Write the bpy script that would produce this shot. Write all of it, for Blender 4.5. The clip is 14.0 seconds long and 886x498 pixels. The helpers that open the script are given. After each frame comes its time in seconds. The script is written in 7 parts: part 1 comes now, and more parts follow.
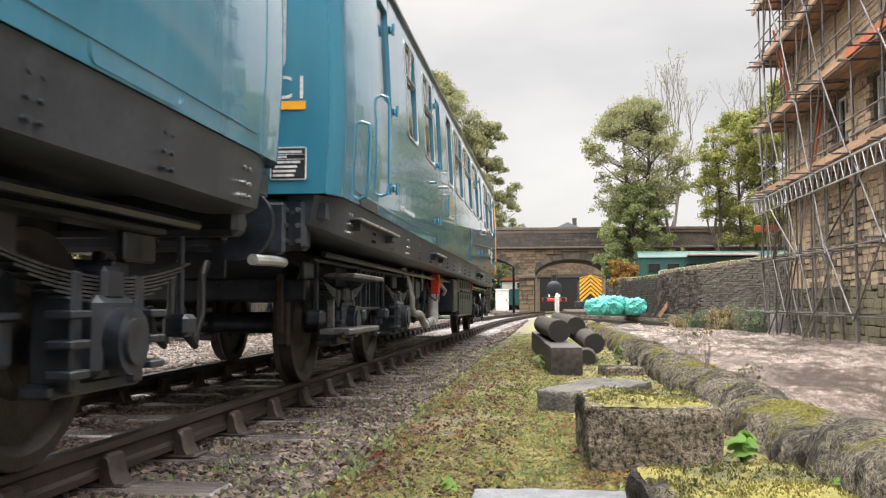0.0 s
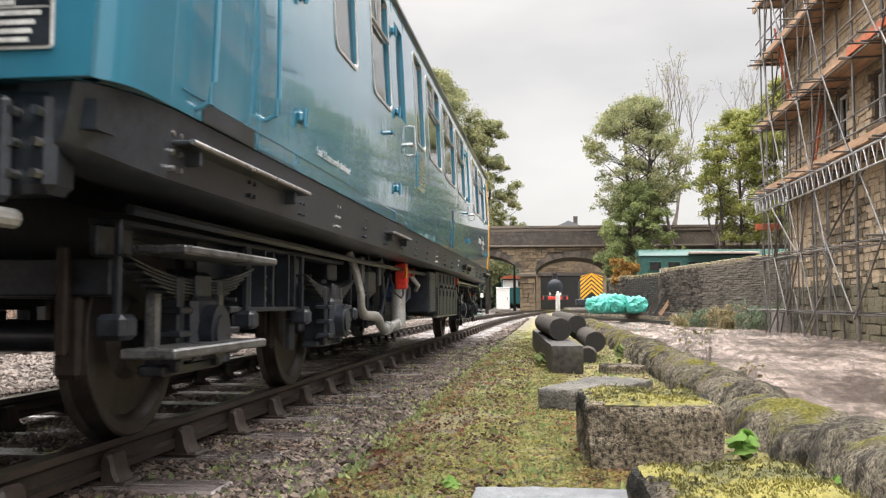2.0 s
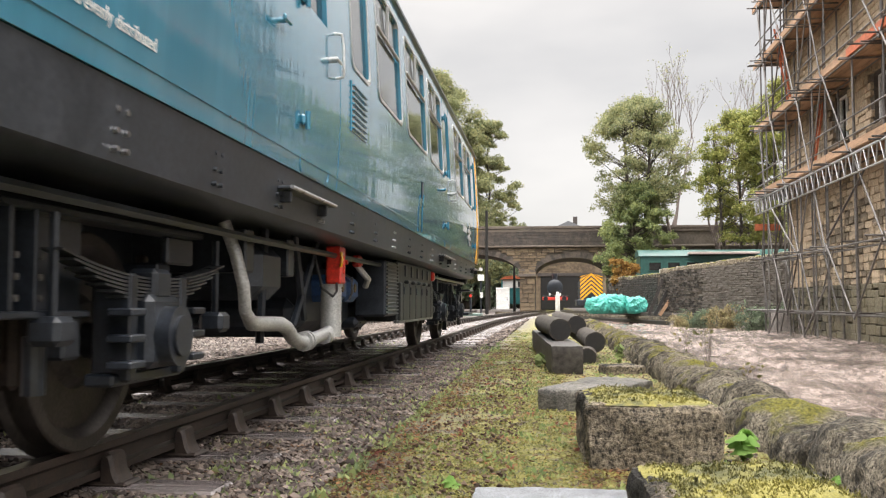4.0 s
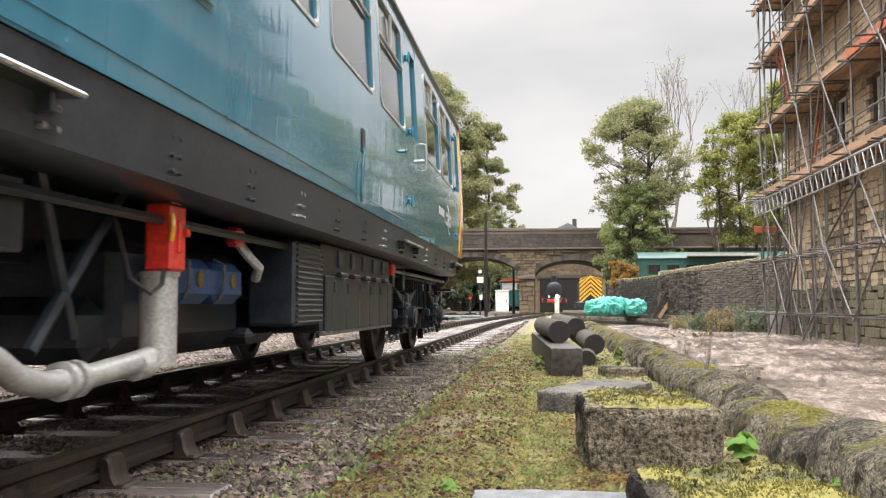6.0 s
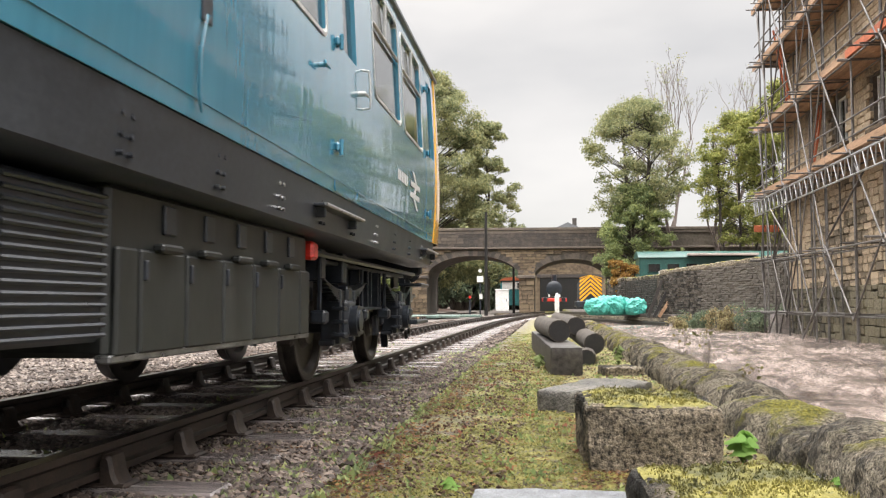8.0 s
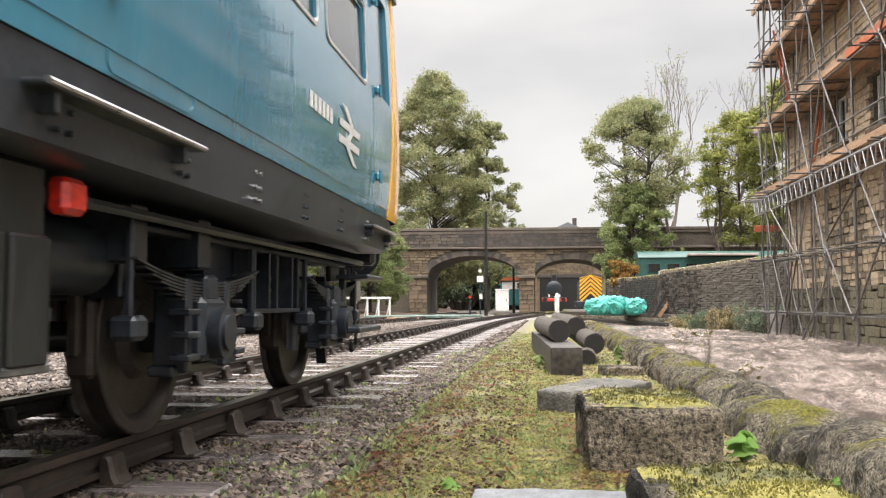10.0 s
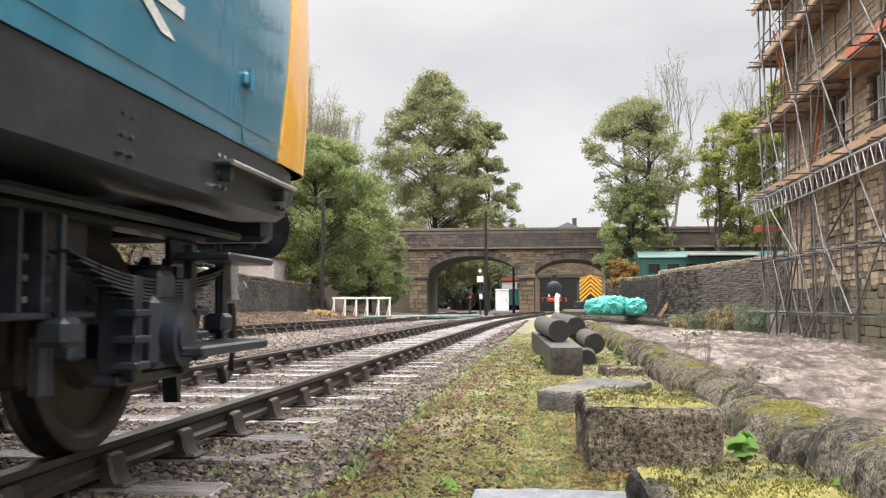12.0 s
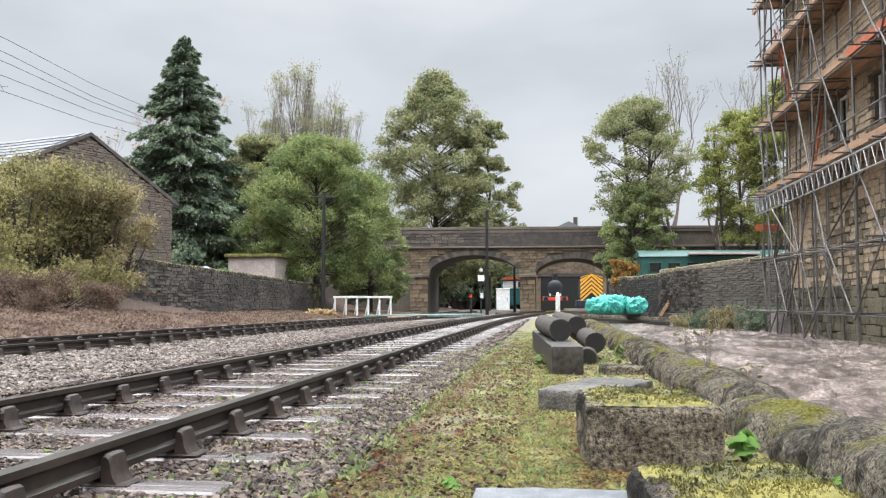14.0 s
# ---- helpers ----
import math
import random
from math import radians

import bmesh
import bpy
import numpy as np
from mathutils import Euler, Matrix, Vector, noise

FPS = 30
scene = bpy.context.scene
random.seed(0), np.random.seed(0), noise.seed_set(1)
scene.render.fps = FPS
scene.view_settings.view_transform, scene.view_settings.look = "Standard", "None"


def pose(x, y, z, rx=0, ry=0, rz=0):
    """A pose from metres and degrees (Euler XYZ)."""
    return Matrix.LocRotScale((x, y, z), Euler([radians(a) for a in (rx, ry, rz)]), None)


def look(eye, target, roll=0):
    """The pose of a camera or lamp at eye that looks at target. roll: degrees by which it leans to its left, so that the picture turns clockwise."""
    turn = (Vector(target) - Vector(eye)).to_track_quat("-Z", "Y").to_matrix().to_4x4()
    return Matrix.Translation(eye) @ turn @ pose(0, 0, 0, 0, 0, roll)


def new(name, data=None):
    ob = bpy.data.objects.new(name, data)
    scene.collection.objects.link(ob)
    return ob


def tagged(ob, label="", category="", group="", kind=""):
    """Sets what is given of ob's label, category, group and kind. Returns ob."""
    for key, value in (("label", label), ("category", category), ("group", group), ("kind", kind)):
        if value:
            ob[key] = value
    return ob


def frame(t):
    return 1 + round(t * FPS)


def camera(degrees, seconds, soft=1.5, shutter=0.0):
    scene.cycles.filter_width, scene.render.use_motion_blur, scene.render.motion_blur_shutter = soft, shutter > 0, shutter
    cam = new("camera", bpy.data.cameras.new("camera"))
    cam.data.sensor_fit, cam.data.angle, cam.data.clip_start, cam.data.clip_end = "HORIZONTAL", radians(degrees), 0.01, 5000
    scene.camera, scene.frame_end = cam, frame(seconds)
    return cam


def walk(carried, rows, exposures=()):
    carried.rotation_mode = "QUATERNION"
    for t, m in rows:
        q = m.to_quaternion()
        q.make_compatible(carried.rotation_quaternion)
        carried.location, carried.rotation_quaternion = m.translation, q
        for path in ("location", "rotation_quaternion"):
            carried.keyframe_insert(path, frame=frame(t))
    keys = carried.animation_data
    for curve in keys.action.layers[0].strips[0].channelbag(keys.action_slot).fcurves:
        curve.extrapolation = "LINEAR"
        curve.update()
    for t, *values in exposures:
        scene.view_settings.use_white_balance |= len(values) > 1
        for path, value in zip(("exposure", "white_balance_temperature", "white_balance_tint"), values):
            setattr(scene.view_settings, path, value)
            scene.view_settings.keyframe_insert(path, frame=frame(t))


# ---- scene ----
# ---- camera and its walk ----
EYE = (0.0, 0.0, 0.806)
YAW, PITCH, LENS = 6.741, 3.408, 52.03
DEG = 0.03567
cam = camera(LENS, 14.0, soft=1.2, shutter=0.5)


def aim(dx, dy):
    return pose(*EYE, 90 + PITCH + dy * DEG, 0, YAW + dx * DEG)


SWAY = [(0, -1.6, 1.5), (0.5, 0, -1.5), (1, 0, -0.5), (1.5, 0, -1.5), (2, 0, -1.5), (2.5, -3, 3.1), (3, -1.6, 1.5),
        (5.5, 0, -1.5), (6, -1.6, 3.1), (6.5, -1.6, 1.6), (7, -4.6, 6.1), (7.5, -1.5, 1.6), (8, -1.6, 1.6),
        (10.5, -1.6, 1.5), (11, -1.6, 0.2), (11.5, -1.6, 0), (12, -1.6, 1.6), (12.5, -1.6, 1.5), (13, -1.6, 1.6),
        (13.5, -1.6, 0), (14, 0, 0)]
EXPOSURES = [(0, 1.16, 7000, 11), (8, 1.16, 7000, 11), (11, 1.14, 7000, 11), (12.5, 1.10, 6650, 10), (13.5, 1.06, 6500, 10), (14, 0.95, 6350, 8)]
walk(cam, [(t, aim(dx, dy)) for t, dx, dy in SWAY], EXPOSURES)

# ---- world and sun: a rainy overcast sky ----
SUN_EL, SUN_AZ = 66.0, 200.0
world = bpy.data.worlds.new("world")
scene.world = world
world.use_nodes = True
wn, wl = world.node_tree.nodes, world.node_tree.links
wn.clear()
w_out = wn.new("ShaderNodeOutputWorld")
w_bg = wn.new("ShaderNodeBackground")
w_bg.inputs["Strength"].default_value = 0.1
w_sky = wn.new("ShaderNodeTexSky")
w_sky.sky_type = "NISHITA"
w_sky.sun_disc = False
w_sky.sun_elevation, w_sky.sun_rotation = radians(SUN_EL), radians(SUN_AZ)
w_tc = wn.new("ShaderNodeTexCoord")
w_map = wn.new("ShaderNodeMapping")
w_map.inputs["Scale"].default_value = (1.0, 1.0, 2.6)
w_map.inputs["Location"].default_value = (0.7, 0.2, 0.4)
w_noise = wn.new("ShaderNodeTexNoise")
w_noise.inputs["Scale"].default_value = 2.3
w_noise.inputs["Detail"].default_value = 5.0
w_noise.inputs["Roughness"].default_value = 0.45
w_ramp = wn.new("ShaderNodeValToRGB")
w_ramp.color_ramp.elements[0].position, w_ramp.color_ramp.elements[0].color = 0.30, (2.62, 2.72, 2.93, 1)
w_ramp.color_ramp.elements[1].position, w_ramp.color_ramp.elements[1].color = 0.68, (4.45, 4.47, 4.56, 1)
w_mix = wn.new("ShaderNodeMix")
w_mix.data_type = "RGBA"
w_mix.inputs["Factor"].default_value = 0.93
wl.new(w_tc.outputs["Generated"], w_map.inputs["Vector"])
wl.new(w_map.outputs["Vector"], w_noise.inputs["Vector"])
wl.new(w_noise.outputs["Fac"], w_ramp.inputs["Fac"])
wl.new(w_sky.outputs["Color"], w_mix.inputs["A"])
w_sep = wn.new("ShaderNodeSeparateXYZ")
w_lift = wn.new("ShaderNodeMapRange")
w_lift.inputs["From Min"].default_value, w_lift.inputs["From Max"].default_value = 0.34, 1.0
w_lift.inputs["To Min"].default_value, w_lift.inputs["To Max"].default_value = 1.0, 12.5
w_mul = wn.new("ShaderNodeVectorMath")
w_mul.operation = "SCALE"
wl.new(w_tc.outputs["Generated"], w_sep.inputs[0])
wl.new(w_sep.outputs["Z"], w_lift.inputs["Value"])
wl.new(w_ramp.outputs["Color"], w_mul.inputs[0])
wl.new(w_lift.outputs["Result"], w_mul.inputs["Scale"])
wl.new(w_mul.outputs["Vector"], w_mix.inputs["B"])
wl.new(w_mix.outputs["Result"], w_bg.inputs["Color"])
wl.new(w_bg.outputs["Background"], w_out.inputs["Surface"])
sun_data = bpy.data.lights.new("sun", "SUN")
sun_data.energy, sun_data.angle, sun_data.color = 0.6, radians(60), (1.0, 0.97, 0.93)
sun = new("sun", sun_data)
az, el = radians(SUN_AZ), radians(SUN_EL)
sun.matrix_world = look((math.sin(az) * math.cos(el) * 50, math.cos(az) * math.cos(el) * 50, math.sin(el) * 50), (0, 0, 0))


# ---- mesh tools ----
class Shape:
    """Collects vertices and faces of one mesh."""

    def __init__(self):
        self.v, self.f = [], []

    def add(self, verts, faces):
        n = len(self.v)
        self.v.extend(tuple(p) for p in verts)
        self.f.extend(tuple(i + n for i in q) for q in faces)
        return self

    def box(self, c, s, ch=0.0, m=None):
        hx, hy, hz = s[0] / 2, s[1] / 2, s[2] / 2
        ch = min(ch, hx * 0.9, hy * 0.9, hz * 0.9)
        verts, faces = [], []
        if ch <= 0:
            verts = [(x * hx, y * hy, z * hz) for x in (-1, 1) for y in (-1, 1) for z in (-1, 1)]
            faces = [(0, 1, 3, 2), (4, 6, 7, 5), (0, 4, 5, 1), (2, 3, 7, 6), (0, 2, 6, 4), (1, 5, 7, 3)]
        else:
            idx = {}
            for x in (-1, 1):
                for y in (-1, 1):
                    for z in (-1, 1):
                        for k in range(3):
                            idx[x, y, z, k] = len(verts)
                            verts.append((x * (hx - (ch if k != 0 else 0)), y * (hy - (ch if k != 1 else 0)), z * (hz - (ch if k != 2 else 0))))
            for s_ in (-1, 1):
                faces.append([idx[s_, a, b, 0] for a, b in ((-1, -1), (1, -1), (1, 1), (-1, 1))][::s_])
                faces.append([idx[a, s_, b, 1] for a, b in ((-1, -1), (-1, 1), (1, 1), (1, -1))][::s_])
                faces.append([idx[a, b, s_, 2] for a, b in ((-1, -1), (1, -1), (1, 1), (-1, 1))][::s_])
            for a in (-1, 1):
                for b in (-1, 1):
                    faces.append([idx[a, b, -1, 0], idx[a, b, 1, 0], idx[a, b, 1, 1], idx[a, b, -1, 1]][::-a * b])
                    faces.append([idx[a, -1, b, 0], idx[a, 1, b, 0], idx[a, 1, b, 2], idx[a, -1, b, 2]][::a * b])
                    faces.append([idx[-1, a, b, 1], idx[1, a, b, 1], idx[1, a, b, 2], idx[-1, a, b, 2]][::-a * b])
                    for z in (-1, 1):
                        faces.append([idx[a, b, z, 0], idx[a, b, z, 1], idx[a, b, z, 2]][::a * b * z])
        mm = Matrix.Translation(c) @ (m if m else Matrix())
        return self.add([mm @ Vector(p) for p in verts], faces)

    def rod(self, p0, p1, r, n=8, r2=None, caps=True):
        p0, p1 = Vector(p0), Vector(p1)
        r2 = r if r2 is None else r2
        q = (p1 - p0).to_track_quat("Z", "Y")
        verts, faces = [], []
        for p, rr in ((p0, r), (p1, r2)):
            for i in range(n):
                a = 2 * math.pi * i / n
                verts.append(p + q @ Vector((math.cos(a) * rr, math.sin(a) * rr, 0)))
        for i in range(n):
            j = (i + 1) % n
            faces.append((i, j, n + j, n + i))
        if caps:
            faces += [tuple(range(n))[::-1], tuple(range(n, 2 * n))]
        return self.add(verts, faces)

    def tube(self, pts, r, n=8):
        pts = [Vector(p) for p in pts]
        rs = r if isinstance(r, (list, tuple)) else [r] * len(pts)
        verts, faces = [], []
        up = Vector((0.13, 0.31, 0.94))
        for i, p in enumerate(pts):
            d = (pts[min(i + 1, len(pts) - 1)] - pts[max(i - 1, 0)]).normalized()
            u = d.cross(up)
            u = u.normalized() if u.length > 1e-3 else Vector((1, 0, 0))
            w = d.cross(u)
            for k in range(n):
                a = 2 * math.pi * k / n
                verts.append(p + (u * math.cos(a) + w * math.sin(a)) * rs[i])
        for i in range(len(pts) - 1):
            for k in range(n):
                j = (k + 1) % n
                faces.append((i * n + k, i * n + j, (i + 1) * n + j, (i + 1) * n + k))
        faces += [tuple(range(n))[::-1], tuple(range((len(pts) - 1) * n, len(pts) * n))]
        return self.add(verts, faces)

    def loft(self, rings, closed=True, caps=True):
        n = len(rings[0])
        verts = [p for ring in rings for p in ring]
        faces = []
        for i in range(len(rings) - 1):
            for k in range(n if closed else n - 1):
                j = (k + 1) % n
                faces.append((i * n + k, i * n + j, (i + 1) * n + j, (i + 1) * n + k))
        if caps and closed:
            faces += [tuple(range(n))[::-1], tuple(range((len(rings) - 1) * n, len(rings) * n))]
        return self.add(verts, faces)

    def extrude_y(self, prof, y0, y1):
        return self.loft([[(x, y0, z) for x, z in prof], [(x, y1, z) for x, z in prof]])

    def extrude_x(self, prof, x0, x1):
        return self.loft([[(x0, y, z) for y, z in prof], [(x1, y, z) for y, z in prof]])

    def wheel(self, c, prof, n=28):
        """A body turned round the x axis through c; prof: (x, radius)."""
        rings = [[(c[0] + x, c[1] + r * math.cos(2 * math.pi * k / n), c[2] + r * math.sin(2 * math.pi * k / n)) for k in range(n)] for x, r in prof]
        return self.loft(rings)


def mesh_of(name, shape, smooth=35):
    me = bpy.data.meshes.new(name)
    me.from_pydata([tuple(p) for p in shape.v], [], shape.f)
    bm = bmesh.new()
    bm.from_mesh(me)
    bmesh.ops.recalc_face_normals(bm, faces=bm.faces)
    bm.to_mesh(me)
    bm.free()
    if smooth:
        me.shade_smooth()
        me.set_sharp_from_angle(angle=radians(smooth))
    return me


def raw_mesh(name, verts, faces, smooth=False):
    me = bpy.data.meshes.new(name)
    me.from_pydata(verts, [], faces)
    if smooth:
        me.shade_smooth()
    return me


def part(name, shape, material, parent=None, label="", smooth=35, at=None):
    """Links a shape as one mesh under a thing or a part."""
    ob = new(name, shape if isinstance(shape, bpy.types.Mesh) else mesh_of(name, shape, smooth))
    if material is not None and not ob.data.materials:
        ob.data.materials.append(material)
    if parent is not None:
        ob.parent = parent
    if at is not None:
        ob.matrix_basis = at
    if label:
        ob["label"] = label
    return ob


def thing(name, label, category, m=None, group="", kind=""):
    ob = new(name)
    ob.empty_display_size = 0.2
    if m is not None:
        ob.matrix_basis = m
    return tagged(ob, label, category, group, kind)


# ---- materials ----
def mat(name, c1, c2, scale=6.0, rough=(0.5, 0.8), metal=0.0, bump=0.3, dist=0.01, coat=0.0, big=0.35, streak=(1, 1, 1), each=0.0, spec=0.5, detail=6.0, speck=0.3, tight=0.18):
    """Two colours mixed by grain, uneven at a larger scale, with a matching relief."""
    m = bpy.data.materials.new(name)
    m.use_nodes = True
    n, l = m.node_tree.nodes, m.node_tree.links
    b = n["Principled BSDF"]
    tc = n.new("ShaderNodeTexCoord")
    mp = n.new("ShaderNodeMapping")
    mp.inputs["Scale"].default_value = streak
    l.new(tc.outputs["Object"], mp.inputs["Vector"])
    n1 = n.new("ShaderNodeTexNoise")
    n1.inputs["Scale"].default_value, n1.inputs["Detail"].default_value, n1.inputs["Roughness"].default_value = scale, detail, 0.6
    n2 = n.new("ShaderNodeTexNoise")
    n2.inputs["Scale"].default_value, n2.inputs["Detail"].default_value = scale * 0.13, 3.0
    for q in (n1, n2):
        l.new(mp.outputs["Vector"], q.inputs["Vector"])
    add = n.new("ShaderNodeMath")
    add.operation = "MULTIPLY_ADD"
    l.new(n2.outputs["Fac"], add.inputs[0])
    add.inputs[1].default_value = big * 2
    add.inputs[2].default_value = -big
    tot = n.new("ShaderNodeMath")
    tot.operation = "ADD"
    l.new(n1.outputs["Fac"], tot.inputs[0])
    l.new(add.outputs[0], tot.inputs[1])
    fac = tot.outputs[0]
    if each:
        oi = n.new("ShaderNodeObjectInfo")
        e1 = n.new("ShaderNodeMath")
        e1.operation = "MULTIPLY_ADD"
        l.new(oi.outputs["Random"], e1.inputs[0])
        e1.inputs[1].default_value, e1.inputs[2].default_value = each, -each / 2
        e2 = n.new("ShaderNodeMath")
        l.new(fac, e2.inputs[0])
        l.new(e1.outputs[0], e2.inputs[1])
        fac = e2.outputs[0]
    rp = n.new("ShaderNodeValToRGB")
    rp.color_ramp.elements[0].position, rp.color_ramp.elements[0].color = 0.5 - tight, (*c1, 1)
    rp.color_ramp.elements[1].position, rp.color_ramp.elements[1].color = 0.5 + tight, (*c2, 1)
    l.new(fac, rp.inputs["Fac"])
    n3 = n.new("ShaderNodeTexNoise")
    n3.inputs["Scale"].default_value, n3.inputs["Detail"].default_value, n3.inputs["Roughness"].default_value = scale * 6.5, 5.0, 0.7
    l.new(mp.outputs["Vector"], n3.inputs["Vector"])
    k3 = n.new("ShaderNodeMapRange")
    k3.inputs["From Min"].default_value, k3.inputs["From Max"].default_value = 0.36, 0.64
    k3.inputs["To Min"].default_value, k3.inputs["To Max"].default_value = 1 - speck, 1 + speck * 0.7
    l.new(n3.outputs["Fac"], k3.inputs["Value"])
    sc = n.new("ShaderNodeVectorMath")
    sc.operation = "SCALE"
    l.new(rp.outputs["Color"], sc.inputs[0])
    l.new(k3.outputs["Result"], sc.inputs["Scale"])
    l.new(sc.outputs["Vector"], b.inputs["Base Color"])
    rr = n.new("ShaderNodeMapRange")
    rr.inputs["To Min"].default_value, rr.inputs["To Max"].default_value = rough
    l.new(n1.outputs["Fac"], rr.inputs["Value"])
    l.new(rr.outputs["Result"], b.inputs["Roughness"])
    b.inputs["Metallic"].default_value = metal
    b.inputs["Specular IOR Level"].default_value = spec
    if coat:
        b.inputs["Coat Weight"].default_value, b.inputs["Coat Roughness"].default_value = coat, 0.03
    if bump:
        bp = n.new("ShaderNodeBump")
        bp.inputs["Strength"].default_value, bp.inputs["Distance"].default_value = bump, dist
        hs = n.new("ShaderNodeMath")
        hs.operation = "MULTIPLY_ADD"
        l.new(n3.outputs["Fac"], hs.inputs[0])
        hs.inputs[1].default_value = speck
        l.new(n1.outputs["Fac"], hs.inputs[2])
        l.new(hs.outputs[0], bp.inputs["Height"])
        l.new(bp.outputs["Normal"], b.inputs["Normal"])
        if coat:
            l.new(bp.outputs["Normal"], b.inputs["Coat Normal"])
    return m


def leafy(name, c1, c2, c3, scale=0.5, through_=0.55, rough=0.7, spec=0.14):
    """Foliage: each leaf cluster takes its own green, some light passes through."""
    m = bpy.data.materials.new(name)
    m.use_nodes = True
    n, l = m.node_tree.nodes, m.node_tree.links
    b = n["Principled BSDF"]
    # Greys every colour by 14 percent, standing in for haze over the trees.
    c1, c2, c3 = [tuple(v + (sum(c) / 3 - v) * 0.14 for v in c) for c in (c1, c2, c3)]
    g = n.new("ShaderNodeNewGeometry")
    tc = n.new("ShaderNodeTexCoord")
    nz = n.new("ShaderNodeTexNoise")
    nz.inputs["Scale"].default_value = scale
    l.new(tc.outputs["Object"], nz.inputs["Vector"])
    a = n.new("ShaderNodeMath")
    a.operation = "MULTIPLY_ADD"
    l.new(g.outputs["Random Per Island"], a.inputs[0])
    a.inputs[1].default_value = 0.55
    l.new(nz.outputs["Fac"], a.inputs[2])
    rp = n.new("ShaderNodeValToRGB")
    e = rp.color_ramp.elements
    e[0].position, e[0].color = 0.4, (*c1, 1)
    e[1].position, e[1].color = 1.05, (*c3, 1)
    mid = e.new(0.75)
    mid.color = (*c2, 1)
    l.new(a.outputs[0], rp.inputs["Fac"])
    l.new(rp.outputs["Color"], b.inputs["Base Color"])
    b.inputs["Roughness"].default_value = rough
    b.inputs["Specular IOR Level"].default_value = spec
    tr = n.new("ShaderNodeBsdfTranslucent")
    l.new(rp.outputs["Color"], tr.inputs["Color"])
    mx = n.new("ShaderNodeMixShader")
    mx.inputs["Fac"].default_value = through_
    l.new(b.outputs["BSDF"], mx.inputs[1])
    l.new(tr.outputs["BSDF"], mx.inputs[2])
    l.new(mx.outputs["Shader"], n["Material Output"].inputs["Surface"])
    return m


M_BLUE = mat("coach_blue", (0.026, 0.160, 0.242), (0.036, 0.188, 0.278), 3.2, (0.2, 0.3), bump=0.2, dist=0.012, coat=1.0, big=0.5, speck=0.02, streak=(1, 1.6, 0.16), detail=3.0)
M_YELLOW = mat("warning_yellow", (0.80, 0.36, 0.02), (0.86, 0.42, 0.03), 4, (0.2, 0.3), bump=0.03, coat=0.6, speck=0.05)
M_BLACK = mat("underframe_black", (0.009, 0.0115, 0.0155), (0.030, 0.036, 0.047), 9, (0.2, 0.45), bump=0.2, dist=0.004)
M_SOLE = mat("solebar_black", (0.022, 0.026, 0.033), (0.039, 0.045, 0.056), 5, (0.25, 0.42), bump=0.08, dist=0.004)
M_BOX = mat("grimy_box_paint", (0.010, 0.0115, 0.0115), (0.027, 0.030, 0.029), 6, (0.3, 0.55), bump=0.15, dist=0.004, streak=(1, 1, 0.3))
M_ROOF = mat("coach_roof_grey", (0.10, 0.105, 0.11), (0.16, 0.165, 0.17), 4, (0.4, 0.6))
M_STEEL = mat("bright_steel", (0.45, 0.45, 0.46), (0.62, 0.62, 0.63), 14, (0.2, 0.4), metal=1.0, bump=0.1)
M_TYRE = mat("worn_wheel_steel", (0.03, 0.026, 0.024), (0.07, 0.06, 0.055), 9, (0.35, 0.6), metal=0.5, bump=0.1)
M_SPRING = mat("spring_steel", (0.035, 0.038, 0.042), (0.085, 0.09, 0.097), 9, (0.2, 0.4), metal=0.5, bump=0.1)
M_SILVER = mat("silver_paint", (0.38, 0.38, 0.37), (0.55, 0.55, 0.54), 10, (0.3, 0.5), metal=0.4, bump=0.1)
M_RED = mat("red_paint", (0.62, 0.03, 0.02), (0.75, 0.05, 0.03), 6, (0.25, 0.4), bump=0.05, coat=0.4)
M_WHITE = mat("white_paint", (0.56, 0.56, 0.545), (0.72, 0.72, 0.70), 7, (0.35, 0.5), bump=0.05)
M_ENGINE = mat("engine_blue", (0.02, 0.05, 0.13), (0.03, 0.08, 0.2), 8, (0.3, 0.5))
M_BRASS = mat("tarnished_brass", (0.16, 0.11, 0.04), (0.3, 0.21, 0.08), 20, (0.4, 0.6), metal=0.6)
M_RUBBER = mat("black_rubber", (0.012, 0.012, 0.012), (0.025, 0.025, 0.025), 12, (0.45, 0.6))
M_RUST = mat("rail_rust", (0.018, 0.013, 0.011), (0.052, 0.036, 0.028), 18, (0.45, 0.7), metal=0.2, bump=0.3, dist=0.003)
M_RAILTOP = mat("rail_head", (0.07, 0.06, 0.05), (0.14, 0.125, 0.11), 16, (0.2, 0.4), metal=0.8, bump=0.15, dist=0.002, streak=(1, 0.08, 1))
M_SLEEPER = mat("wet_sleeper", (0.082, 0.068, 0.066), (0.205, 0.178, 0.174), 14, (0.08, 0.38), spec=0.8, bump=0.4, dist=0.01, streak=(0.12, 1, 1), each=0.3)
M_STONE = mat("bridge_stone", (0.080, 0.058, 0.039), (0.205, 0.152, 0.098), 3, (0.7, 0.9), bump=0.6, dist=0.02, each=0.4, big=0.5)
M_STONE_DARK = mat("sooty_stone", (0.05, 0.042, 0.038), (0.13, 0.105, 0.085), 3, (0.6, 0.9), bump=0.5, dist=0.02, each=0.5, big=0.5)
M_MORTAR = mat("mortar", (0.06, 0.05, 0.04), (0.12, 0.10, 0.08), 7, (0.8, 0.95))
M_WALLSTONE = mat("dry_wall_stone", (0.024, 0.021, 0.018), (0.108, 0.095, 0.08), 5, (0.55, 0.85), bump=0.6, dist=0.02, each=0.6)
